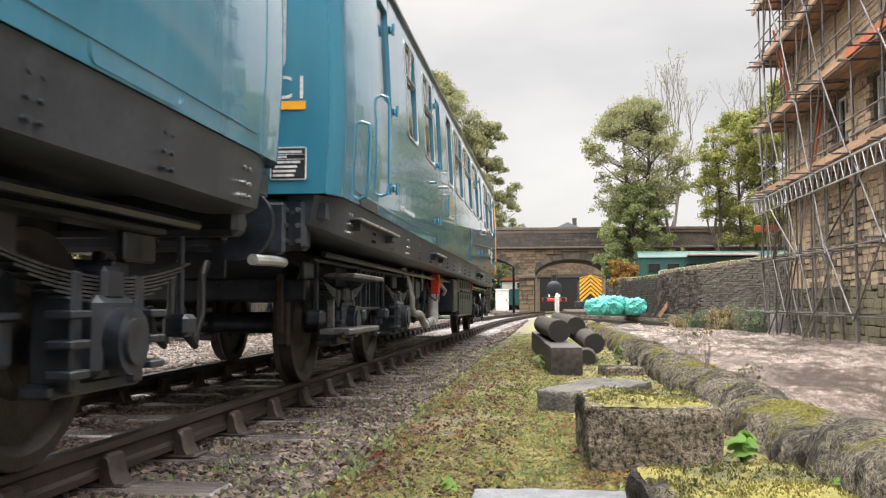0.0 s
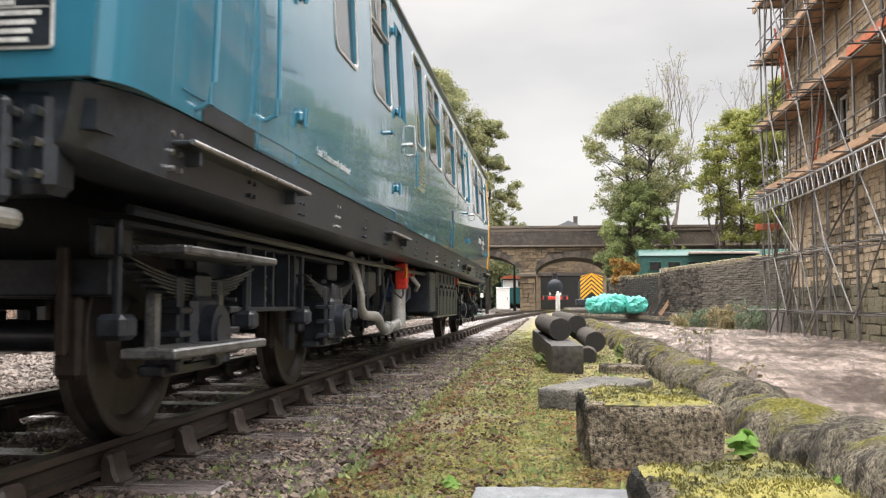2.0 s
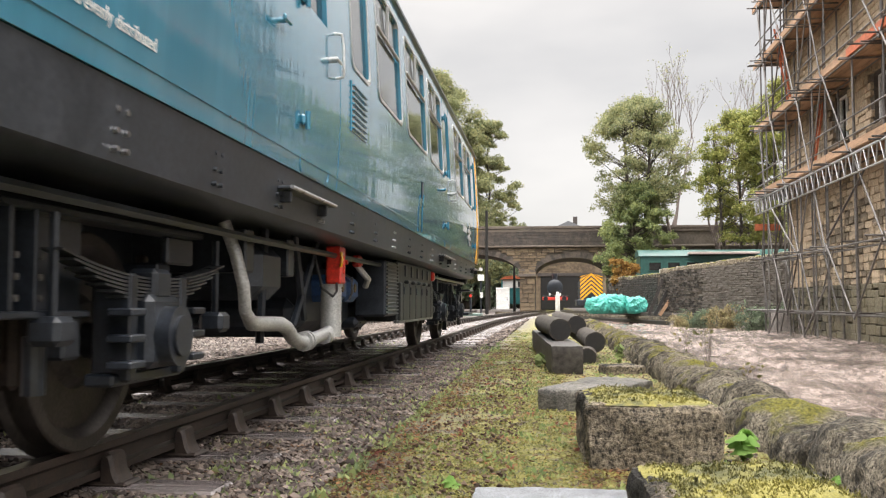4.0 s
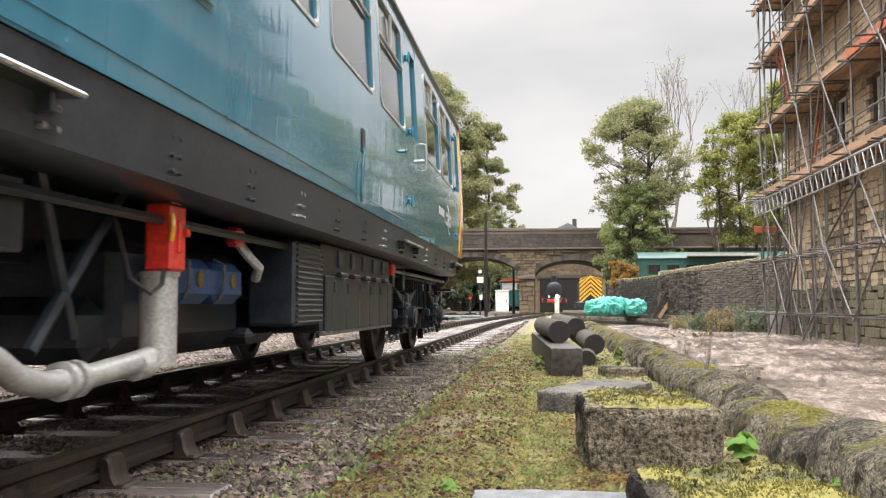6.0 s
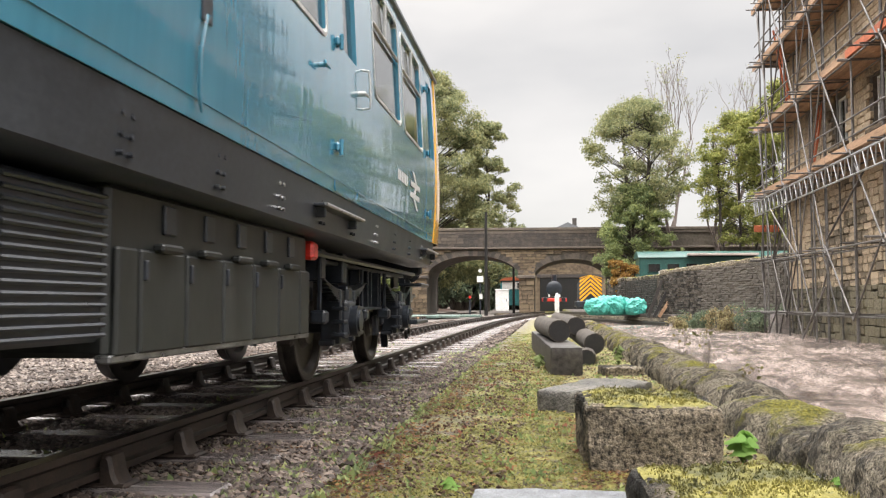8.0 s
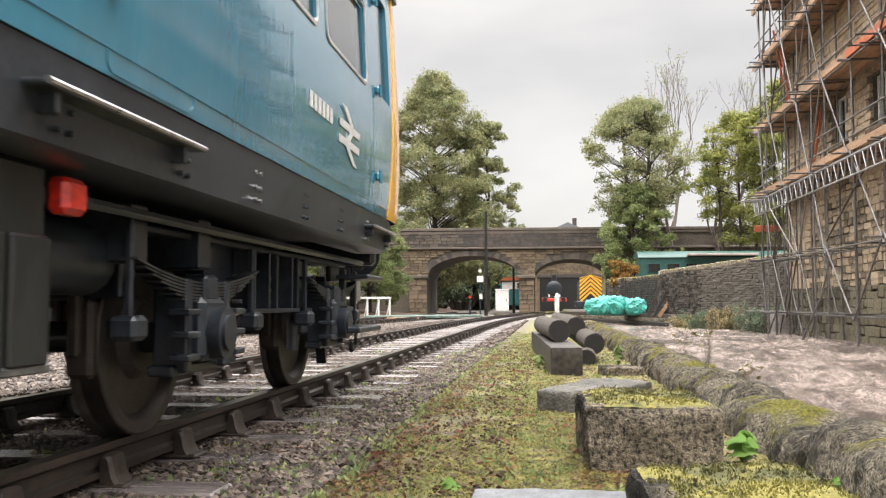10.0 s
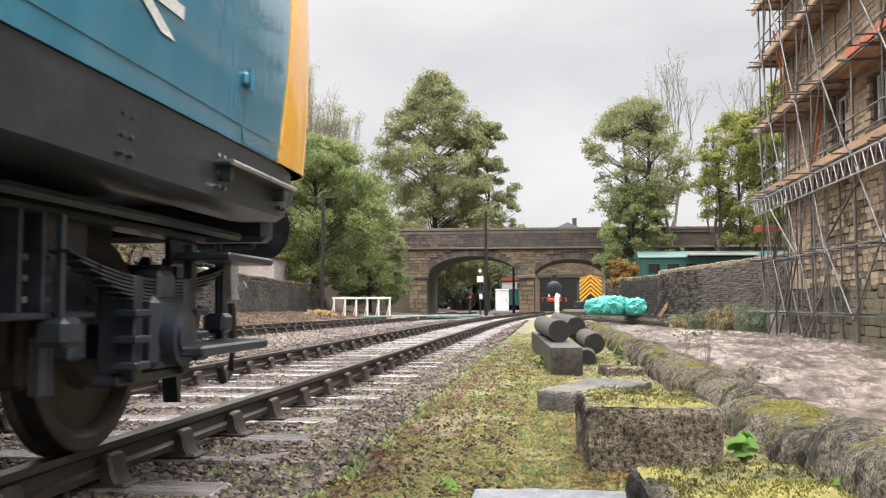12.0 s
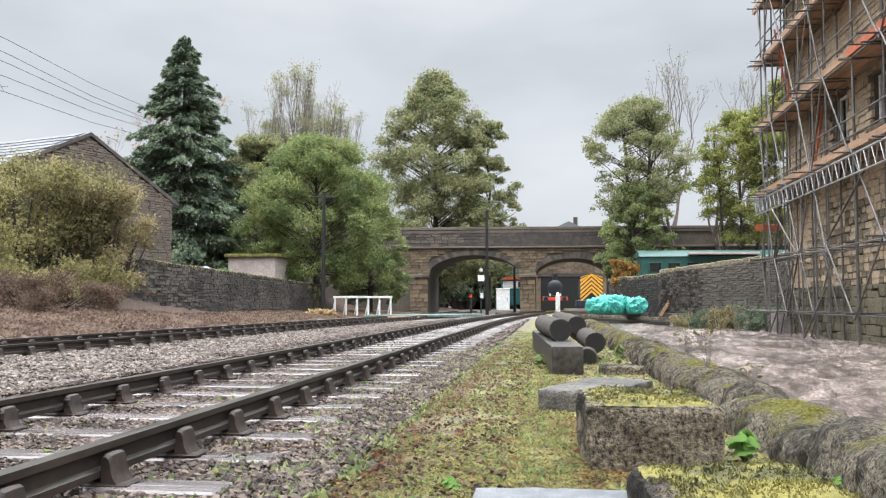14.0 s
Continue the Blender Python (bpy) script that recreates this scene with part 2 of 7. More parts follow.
M_COPE = mat("mossy_stone", (0.046, 0.038, 0.027), (0.26, 0.222, 0.165), 6.5, (0.55, 0.85), bump=1.0, dist=0.07, each=0.35, big=0.35, detail=13, speck=0.9, tight=0.14, spec=0.3)
M_CONC = mat("weathered_concrete", (0.013, 0.010, 0.007), (0.22, 0.18, 0.13), 7, (0.6, 0.9), bump=1.0, dist=0.06, big=0.9, detail=13, speck=0.95, tight=0.13, spec=0.3)
M_ORANGE = mat("faded_orange_board", (0.32, 0.075, 0.03), (0.5, 0.14, 0.06), 3, (0.5, 0.8), bump=0.2)
M_FOOT = mat("worn_step_steel", (0.09, 0.09, 0.092), (0.3, 0.3, 0.305), 9, (0.2, 0.4), metal=0.7, bump=0.15)
M_PLINTH = mat("wet_mossy_base_stone", (0.035, 0.031, 0.019), (0.15, 0.13, 0.083), 3, (0.4, 0.75), bump=0.7, dist=0.03, each=0.6, big=0.6, speck=0.6)
M_BARK = mat("bark", (0.025, 0.02, 0.016), (0.07, 0.056, 0.044), 8, (0.8, 0.95), bump=0.6, dist=0.02)
M_TIMBER = mat("weathered_timber", (0.012, 0.010, 0.009), (0.06, 0.052, 0.046), 16, (0.35, 0.65), spec=0.35, bump=0.5, dist=0.01, streak=(1, 0.1, 1), each=0.3)
M_TEAL = mat("teal_sack", (0.025, 0.26, 0.22), (0.07, 0.42, 0.35), 3, (0.35, 0.6), bump=0.2, dist=0.02)
M_MILL = mat("mill_stone", (0.139, 0.111, 0.076), (0.430, 0.336, 0.232), 3, (0.65, 0.9), bump=0.6, dist=0.03, each=0.7, big=0.6, speck=0.4)
M_TUBE = mat("scaffold_tube", (0.072, 0.065, 0.061), (0.180, 0.169, 0.162), 5, (0.35, 0.55), metal=0.4, bump=0.1, each=0.5)
M_BOARD = mat("scaffold_board", (0.22, 0.13, 0.075), (0.42, 0.26, 0.16), 6, (0.6, 0.8), bump=0.2, streak=(1, 0.1, 1), each=0.4)
M_TEALPAINT = mat("teal_coach_paint", (0.02, 0.16, 0.17), (0.03, 0.2, 0.21), 3, (0.3, 0.45), coat=0.2)
M_GREEN = mat("coach_green", (0.01, 0.058, 0.05), (0.016, 0.08, 0.068), 3, (0.4, 0.55), coat=0.1)
M_SLATE = mat("wet_slate", (0.055, 0.058, 0.063), (0.14, 0.147, 0.158), 5, (0.3, 0.5), bump=0.3, each=0.5)
# Near-black: the shade of unlit insides is put into this colour.
M_DARK = mat("interior_shade", (0.006, 0.006, 0.006), (0.012, 0.011, 0.01), 5, (0.8, 0.9), bump=0)
M_RENDER = mat("shed_render", (0.30, 0.25, 0.23), (0.42, 0.36, 0.33), 3, (0.7, 0.85))
M_MAT = mat("crossing_mat", (0.09, 0.14, 0.12), (0.15, 0.21, 0.185), 4, (0.25, 0.5), bump=0.1)
M_LEAF_OLIVE = leafy("leaves_olive", (0.122, 0.148, 0.071), (0.231, 0.257, 0.121), (0.366, 0.348, 0.154))
M_LEAF_GREEN = leafy("leaves_green", (0.091, 0.132, 0.051), (0.173, 0.229, 0.078), (0.286, 0.312, 0.101))
M_LEAF_DARK = leafy("leaves_dark", (0.075, 0.108, 0.072), (0.135, 0.182, 0.118), (0.21, 0.26, 0.155))
M_LEAF_AUTUMN = leafy("leaves_autumn", (0.16, 0.08, 0.02), (0.28, 0.15, 0.03), (0.4, 0.24, 0.05))
M_LEAF_BRIGHT = leafy("leaves_bright", (0.095, 0.216, 0.030), (0.158, 0.317, 0.055), (0.253, 0.403, 0.096), 4)
M_MOSS = leafy("moss", (0.062, 0.062, 0.014), (0.145, 0.138, 0.028), (0.26, 0.235, 0.06), 6, 0.4, 0.7, 0.3)
M_LITTER = leafy("leaf_litter", (0.05, 0.022, 0.014), (0.13, 0.06, 0.03), (0.3, 0.15, 0.06), 3)
M_BALLAST = leafy("ballast", (0.026, 0.019, 0.016), (0.058, 0.042, 0.035), (0.165, 0.125, 0.10), 2, 0.0, 0.75, 0.25)

M_LEAF_MID = leafy("leaves_mid", (0.115, 0.161, 0.072), (0.213, 0.266, 0.109), (0.336, 0.370, 0.130))
M_LEAF_FRESH = leafy("leaves_fresh", (0.112, 0.140, 0.038), (0.237, 0.268, 0.066), (0.400, 0.385, 0.099))
M_LEAF_YELLOW = leafy("leaves_yellow", (0.095, 0.092, 0.042), (0.21, 0.19, 0.078), (0.38, 0.34, 0.13))
M_LEAF_BROWN = leafy("leaves_brown", (0.154, 0.120, 0.064), (0.282, 0.227, 0.115), (0.423, 0.369, 0.180))
M_LEAF_TINY = leafy("leaves_tiny", (0.05, 0.05, 0.018), (0.12, 0.12, 0.03), (0.2, 0.15, 0.05))
M_STRAW = leafy("dry_straw", (0.25, 0.16, 0.07), (0.42, 0.29, 0.13), (0.55, 0.42, 0.2))
M_BARK_GREY = mat("grey_bark", (0.09, 0.07, 0.06), (0.18, 0.145, 0.13), 8, (0.8, 0.95), bump=0.3)
M_CARBLUE = mat("car_blue", (0.18, 0.32, 0.5), (0.2, 0.36, 0.55), 4, (0.2, 0.3), coat=0.6, bump=0.0)
M_BALLAST_PALE = leafy("pale_ballast", (0.05, 0.038, 0.032), (0.108, 0.085, 0.073), (0.23, 0.188, 0.158), 2, 0.0, 0.8, 0.25)
M_BRACKEN = leafy("bracken", (0.06, 0.036, 0.027), (0.14, 0.09, 0.065), (0.24, 0.17, 0.12), 1.5)
M_HERB = leafy("red_herb", (0.12, 0.03, 0.022), (0.22, 0.07, 0.04), (0.3, 0.14, 0.07), 5)
M_HOSE = mat("hose", (0.05, 0.05, 0.052), (0.12, 0.12, 0.125), 12, (0.3, 0.5))
M_MOSS_SHEET = mat("moss_sheet", (0.05, 0.050, 0.012), (0.178, 0.157, 0.034), 18, (0.8, 0.95), bump=0.8, dist=0.01, big=0.9)
M_SLAB = mat("wet_blue_grey_slab", (0.085, 0.09, 0.10), (0.19, 0.2, 0.215), 16, (0.35, 0.65), bump=0.8, dist=0.01, detail=10, speck=0.5)
M_SLABSTONE = mat("grey_slab_stone", (0.026, 0.024, 0.02), (0.13, 0.118, 0.10), 8, (0.45, 0.75), bump=0.8, dist=0.03, big=0.5, detail=12, speck=0.7)
# Wet timber, blackened further to hold the shade on the log ends.
M_TIMBER_DARK = mat("wet_end_grain", (0.006, 0.0055, 0.0052), (0.017, 0.015, 0.014), 20, (0.3, 0.6), bump=0.4)


def glass(name, tint, rough=0.03):
    m = bpy.data.materials.new(name)
    m.use_nodes = True
    b = m.node_tree.nodes["Principled BSDF"]
    b.inputs["Base Color"].default_value = (*tint, 1)
    b.inputs["Roughness"].default_value = rough
    b.inputs["Transmission Weight"].default_value = 1.0
    b.inputs["IOR"].default_value = 1.45
    return m


M_GLASS = glass("window_glass", (0.75, 0.8, 0.8))

M_GLASS_DARK = mat("dark_glass", (0.012, 0.014, 0.014), (0.03, 0.032, 0.032), 3, (0.05, 0.1), bump=0.0)

# ---- the lie of the land ----
RAIL_Z = 0.19          # top of rail above the sleeper tops
FIRST_CHAIR = -0.86
TRACK_X = -2.741       # centre of the running line
WATER_Z = -0.33


def bend(y):
    """Centre of the running line: straight, then swinging towards the right-hand arch."""
    return TRACK_X + (0.0 if y < 26 else 0.00125 * (y - 26) ** 2)


def bend_far(y):
    """Centre of the second line."""
    return -8.75 + (0.055 * (y - 12) if 12 < y < 40 else 0.0 if y <= 12 else 1.54 + 0.02 * (y - 40))


def wall_x(y):
    """Centre of the river wall."""
    return 1.30 - 0.004 * max(0.0, y - 8)


def river(x, y):
    """1 over the river bed, 0 on land."""
    if y > 64 - 3.6 * (x - 1.0) and x < 7.2:
        return 0.0
    right = 9.7 if y < 36 else 8.6 if y < 38.5 else 7.9
    if y > 44:
        right = 5.8
    return 1.0 if wall_x(y) + 0.08 < x < right and y < 66 else 0.0


def height(x, y):
    if river(x, y):
        return -1.1
    h = 0.018 * noise.noise((x * 1.7, y * 1.7, 0)) + 0.008 * noise.noise((x * 7, y * 7, 3))
    if -0.55 < x < 1.2 and y < 30:
        h += 0.02
    if x < -10.6:
        h += min(1.0, (-10.6 - x) / 4.5) * (0.3 + 0.45 * max(0.0, min(1.0, (35 - y) / 7))) + 0.12 * noise.noise((x * 0.6, y * 0.6, 5))
    if x < -16.2:
        h += 0.9
    if -4.45 < x < -1.15 and y < 60:
        h -= 0.055
    if x > 8.4:
        h += 0.45
    elif x > 1.4 and y > 40:
        h += 0.25
    if y > 120:
        h += (y - 120) * 0.02
    return h


def axis(stops):
    out = []
    for (a, step), (b, _) in zip(stops, stops[1:]):
        out += list(np.arange(a, b, step))
    return out + [stops[-1][0]]


def ground_sheet():
    xs = axis([(-900, 150), (-150, 20), (-30, 1.5), (-18, 0.5), (-5.2, 0.12), (-1.6, 0.06), (1.7, 0.3), (12, 2), (30, 15), (150, 150), (900, 1)])
    ys = axis([(-300, 60), (-60, 8), (-4, 1), (2, 0.06), (8, 0.12), (14, 0.4), (40, 1), (90, 8), (170, 60), (530, 200), (1730, 1)])
    verts = [(float(x), float(y), height(x, y)) for y in ys for x in xs]
    w = len(xs)
    faces = [(j * w + i, j * w + i + 1, (j + 1) * w + i + 1, (j + 1) * w + i) for j in range(len(ys) - 1) for i in range(w - 1)]
    return raw_mesh("ground", verts, faces, True)


def ground_material():
    m = mat("ground_mix", (0.045, 0.036, 0.03), (0.15, 0.125, 0.11), 22, (0.5, 0.85), bump=0.9, dist=0.03)
    n, l = m.node_tree.nodes, m.node_tree.links
    b = n["Principled BSDF"]
    base = b.inputs["Base Color"].links[0].from_socket
    tc = n.new("ShaderNodeTexCoord")
    sep = n.new("ShaderNodeSeparateXYZ")
    l.new(tc.outputs["Object"], sep.inputs[0])
    wob = n.new("ShaderNodeTexNoise")
    wob.inputs["Scale"].default_value, wob.inputs["Detail"].default_value = 1.6, 6
    l.new(tc.outputs["Object"], wob.inputs["Vector"])
    add = n.new("ShaderNodeMath")
    add.operation = "MULTIPLY_ADD"
    l.new(wob.outputs["Fac"], add.inputs[0])
    add.inputs[1].default_value = 1.5
    l.new(sep.outputs["X"], add.inputs[2])
    mask = n.new("ShaderNodeMapRange")
    mask.inputs["From Min"].default_value, mask.inputs["From Max"].default_value = -0.35, 0.35
    l.new(add.outputs[0], mask.inputs["Value"])
    edge = n.new("ShaderNodeMath")
    edge.operation = "LESS_THAN"
    l.new(sep.outputs["X"], edge.inputs[0])
    edge.inputs[1].default_value = 1.6
    both = n.new("ShaderNodeMath")
    both.operation = "MULTIPLY"
    l.new(mask.outputs["Result"], both.inputs[0])
    l.new(edge.outputs[0], both.inputs[1])
    fine = n.new("ShaderNodeTexNoise")
    fine.inputs["Scale"].default_value, fine.inputs["Detail"].default_value = 9, 8
    l.new(tc.outputs["Object"], fine.inputs["Vector"])
    rp = n.new("ShaderNodeValToRGB")
    e = rp.color_ramp.elements
    e[0].position, e[0].color = 0.34, (0.055, 0.034, 0.022, 1)
    e[1].position, e[1].color = 0.75, (0.25, 0.23, 0.04, 1)
    k = e.new(0.5)
    k.color = (0.15, 0.14, 0.028, 1)
    l.new(fine.outputs["Fac"], rp.inputs["Fac"])
    mx = n.new("ShaderNodeMix")
    mx.data_type = "RGBA"
    l.new(both.outputs[0], mx.inputs["Factor"])
    l.new(base, mx.inputs["A"])
    l.new(rp.outputs["Color"], mx.inputs["B"])
    far = n.new("ShaderNodeMapRange")
    far.inputs["From Min"].default_value, far.inputs["From Max"].default_value = -10.2, -11.6
    l.new(sep.outputs["X"], far.inputs["Value"])
    mx2 = n.new("ShaderNodeMix")
    mx2.data_type = "RGBA"
    l.new(far.outputs["Result"], mx2.inputs["Factor"])
    l.new(mx.outputs["Result"], mx2.inputs["A"])
    bk = n.new("ShaderNodeValToRGB")
    bk.color_ramp.elements[0].position, bk.color_ramp.elements[0].color = 0.35, (0.05, 0.028, 0.02, 1)
    bk.color_ramp.elements[1].position, bk.color_ramp.elements[1].color = 0.7, (0.115, 0.064, 0.042, 1)
    l.new(fine.outputs["Fac"], bk.inputs["Fac"])
    l.new(bk.outputs["Color"], mx2.inputs["B"])
    l.new(mx2.outputs["Result"], b.inputs["Base Color"])
    return m


ground = part("ground", ground_sheet(), ground_material())
tagged(ground, "stony ground with a mossy grass strip beside the rails", "ground", kind="structure")


def water_material():
    m = mat("flood_water", (0.06, 0.038, 0.028), (0.34, 0.27, 0.235), 3.4, (0.06, 0.25), bump=1.0, dist=0.12, streak=(1.3, 0.55, 1), big=0.5, detail=12, speck=0.5, tight=0.16)
    return m


def water_sheet():
    xs = np.arange(0.8, 16.01, 0.14)
    ys = np.concatenate([np.arange(-10, 50, 0.2), np.arange(50, 110, 0.5)])
    verts = []
    for y in ys:
        for x in xs:
            p = (noise.noise((x * 0.8, y * 0.5, 0)) * 0.06 - abs(noise.noise((x * 1.7, y * 1.3, 4))) * 0.075 - abs(noise.noise((x * 3.4, y * 2.6, 9))) * 0.045 + noise.noise((x * 7, y * 5, 2)) * 0.012 + 0.03)
            verts.append((float(x), float(y), WATER_Z + 2.0 * p))
    w = len(xs)
    faces = [(j * w + i, j * w + i + 1, (j + 1) * w + i + 1, (j + 1) * w + i) for j in range(len(ys) - 1) for i in range(w - 1)]
    return raw_mesh("water", verts, faces, True)


water = part("water", water_sheet(), water_material())
tagged(water, "brown swollen river water in spate, rippled and foaming", "river", kind="structure")


# ---- the railway ----
def bullhead(cx, z):
    """Half-metre-free section of a bullhead rail, as (x, z)."""
    h = [(-0.035, 0.0), (-0.035, -0.032), (-0.01, -0.05), (-0.01, -0.10), (-0.033, -0.115), (-0.033, -0.145)]
    return [(cx + x, z + dz) for x, dz in h] + [(cx - x, z + dz) for x, dz in h[::-1]]


def rail_shape(path, off, y0, y1):
    s = Shape()
    ys = axis([(y0, 3), (y1, 1)])
    s.loft([[(x, y, z) for x, z in bullhead(path(y) + off, RAIL_Z)][::-1] for y in ys])
    return s


def chair_shape():
    """Cast chair: a low base plate and two rounded jaws that hold the rail."""
    s = Shape()
    s.box((0, 0, 0.006), (0.31, 0.16, 0.026), 0.012)
    jaw = [(0.038, 0.02), (0.135, 0.012), (0.112, 0.040), (0.098, 0.075), (0.090, 0.115), (0.082, 0.137), (0.064, 0.147), (0.046, 0.143), (0.036, 0.125)]
    for k in (-1, 1):
        s.loft([[(k * (0.036 + (x - 0.036) * q), y, 0.02 + (z - 0.02) * w) for x, z in jaw] for y, q, w in ((-0.075, 0.72, 0.86), (-0.06, 0.93, 0.97), (-0.02, 1, 1), (0.02, 1, 1), (0.06, 0.93, 0.97), (0.075, 0.72, 0.86))])
    return s


def key_shape():
    return Shape().box((0, 0, 0.09), (0.05, 0.17, 0.06), 0.01)


SLEEPER = mesh_of("sleeper", Shape().box((0, 0, -0.06), (2.59, 0.25, 0.13), 0.012))
CHAIR = mesh_of("chair", chair_shape())
KEY = mesh_of("wooden_key", key_shape())
for me, mt in ((SLEEPER, M_SLEEPER), (CHAIR, M_RUST), (KEY, M_TIMBER)):
    me.materials.append(mt)


def railway(name, label, path, y0, y1, first, spacing, sleeper_z):
    t = thing(name, label, "railway track", kind="structure")
    for off in (-0.7525, 0.7525):
        r = part("rail", rail_shape(path, off, y0, y1), M_RUST, t)
        r.data.materials.append(M_RAILTOP)
        for p in r.data.polygons:
            if p.normal.z > 0.8:
                p.material_index = 1
    y = first
    rng = random.Random(5)
    while y < y1 - 0.4:
        x = path(y)
        part("sleeper", SLEEPER, None, t, at=pose(x + rng.uniform(-0.03, 0.03), y, sleeper_z + rng.uniform(-0.008, 0.004), 0, 0, rng.uniform(-1.2, 1.2)))
        if y < 62:
            for off in (-0.7525, 0.7525):
                c = part("chair", CHAIR, None, t, at=pose(x + off, y, 0.005))
                part("wooden_key", KEY, None, c, at=pose((-0.06 if off > 0 else 0.06), 0, 0, 0, 0, rng.uniform(-3, 3)))
        y += spacing
    return t


railway("railway_track", "worn railway track with bullhead rails on wet timber sleepers", bend, -8, 76, FIRST_CHAIR, 0.79, 0.0)
railway("railway_track", "rusty siding track half buried in pale ballast", bend_far, 4, 72, 9.3, 0.76, -0.03)


# ---- masonry ----
def stone_mesh(name, sx, sy, sz, seed):
    """A rough-faced stone with its face towards -y."""
    rng = random.Random(seed)
    s = Shape().box((0, 0, 0), (sx, sy, sz), min(sx, sz) * 0.09)
    s.v = [(x, y + (rng.uniform(-0.02, 0.012) if y < 0 else 0), z) for x, y, z in s.v]
    return mesh_of(name, s, 20)


def courses(parent, mats, place, length, z0, z1, course, long_, keep=lambda u, z: True, limit=300, seed=1, depth=0.12, order=lambda u, z: u, wild=0.15):
    """Lays stones in courses; place(u, z) gives the pose of a stone's centre. The first `limit` by order are single stones, the rest one joined part."""
    rng = random.Random(seed)
    laid = []
    z = z0
    row = 0
    while z < z1 - 0.02:
        ch = min(course * rng.uniform(0.8, 1.2), z1 - z)
        u = -rng.uniform(0, long_)
        while u < length:
            w = long_ * rng.uniform(0.6, 1.35)
            a, b = max(u, 0), min(u + w, length)
            if b - a > 0.08 and keep((a + b) / 2, z + ch / 2):
                laid.append(((a + b) / 2, z + ch / 2, b - a - 0.018, ch - 0.016))
            u += w
        z += ch
        row += 1
    laid.sort(key=lambda q: order(q[0], q[1]))
    base = [stone_mesh("stone", 1, depth, 1, k + seed * 10) for k in range(6)]
    for me in base:
        me.materials.append(mats[0])
    rest = Shape()
    for i, (u, zz, w, h) in enumerate(laid):
        h *= 1 + wild * rng.uniform(-0.35, 0.5)
        m = place(u, zz + wild * course * rng.uniform(-0.3, 0.3)) @ pose(0, wild * rng.uniform(-0.02, 0.05), 0, 0, wild * rng.uniform(-5, 5), 0)
        if i < limit:
            o = part("stone", base[rng.randrange(6)], None, parent)
            o.matrix_basis = m @ Matrix.Diagonal((w, 1, h, 1))
        else:
            jut = rng.uniform(-0.02, 0.015)
            rest.box((0, 0, 0), (w, depth + jut, h), 0.015, None)
            n = len(rest.v) - 24
            rest.v[n:] = [tuple(m @ Vector(p)) for p in rest.v[n:]]
    if rest.v:
        o = part("stonework", rest, mats[0], parent, smooth=0)
        o["kind"] = "stuff"


# ---- bridge with two arches over the lines ----
BR_Y = 74.0


def arch_z(x):
    """Underside of the masonry at x; None where it stands on the ground."""
    for x0, x1, spring, crown in ((-10.0, -2.4, 2.95, 4.72), (-1.25, 4.9, 2.95, 4.42)):
        if x0 < x < x1:
            r = (x - (x0 + x1) / 2) / ((x1 - x0) / 2)
            return spring + (crown - spring) * math.sqrt(max(0, 1 - r * r))
    return None


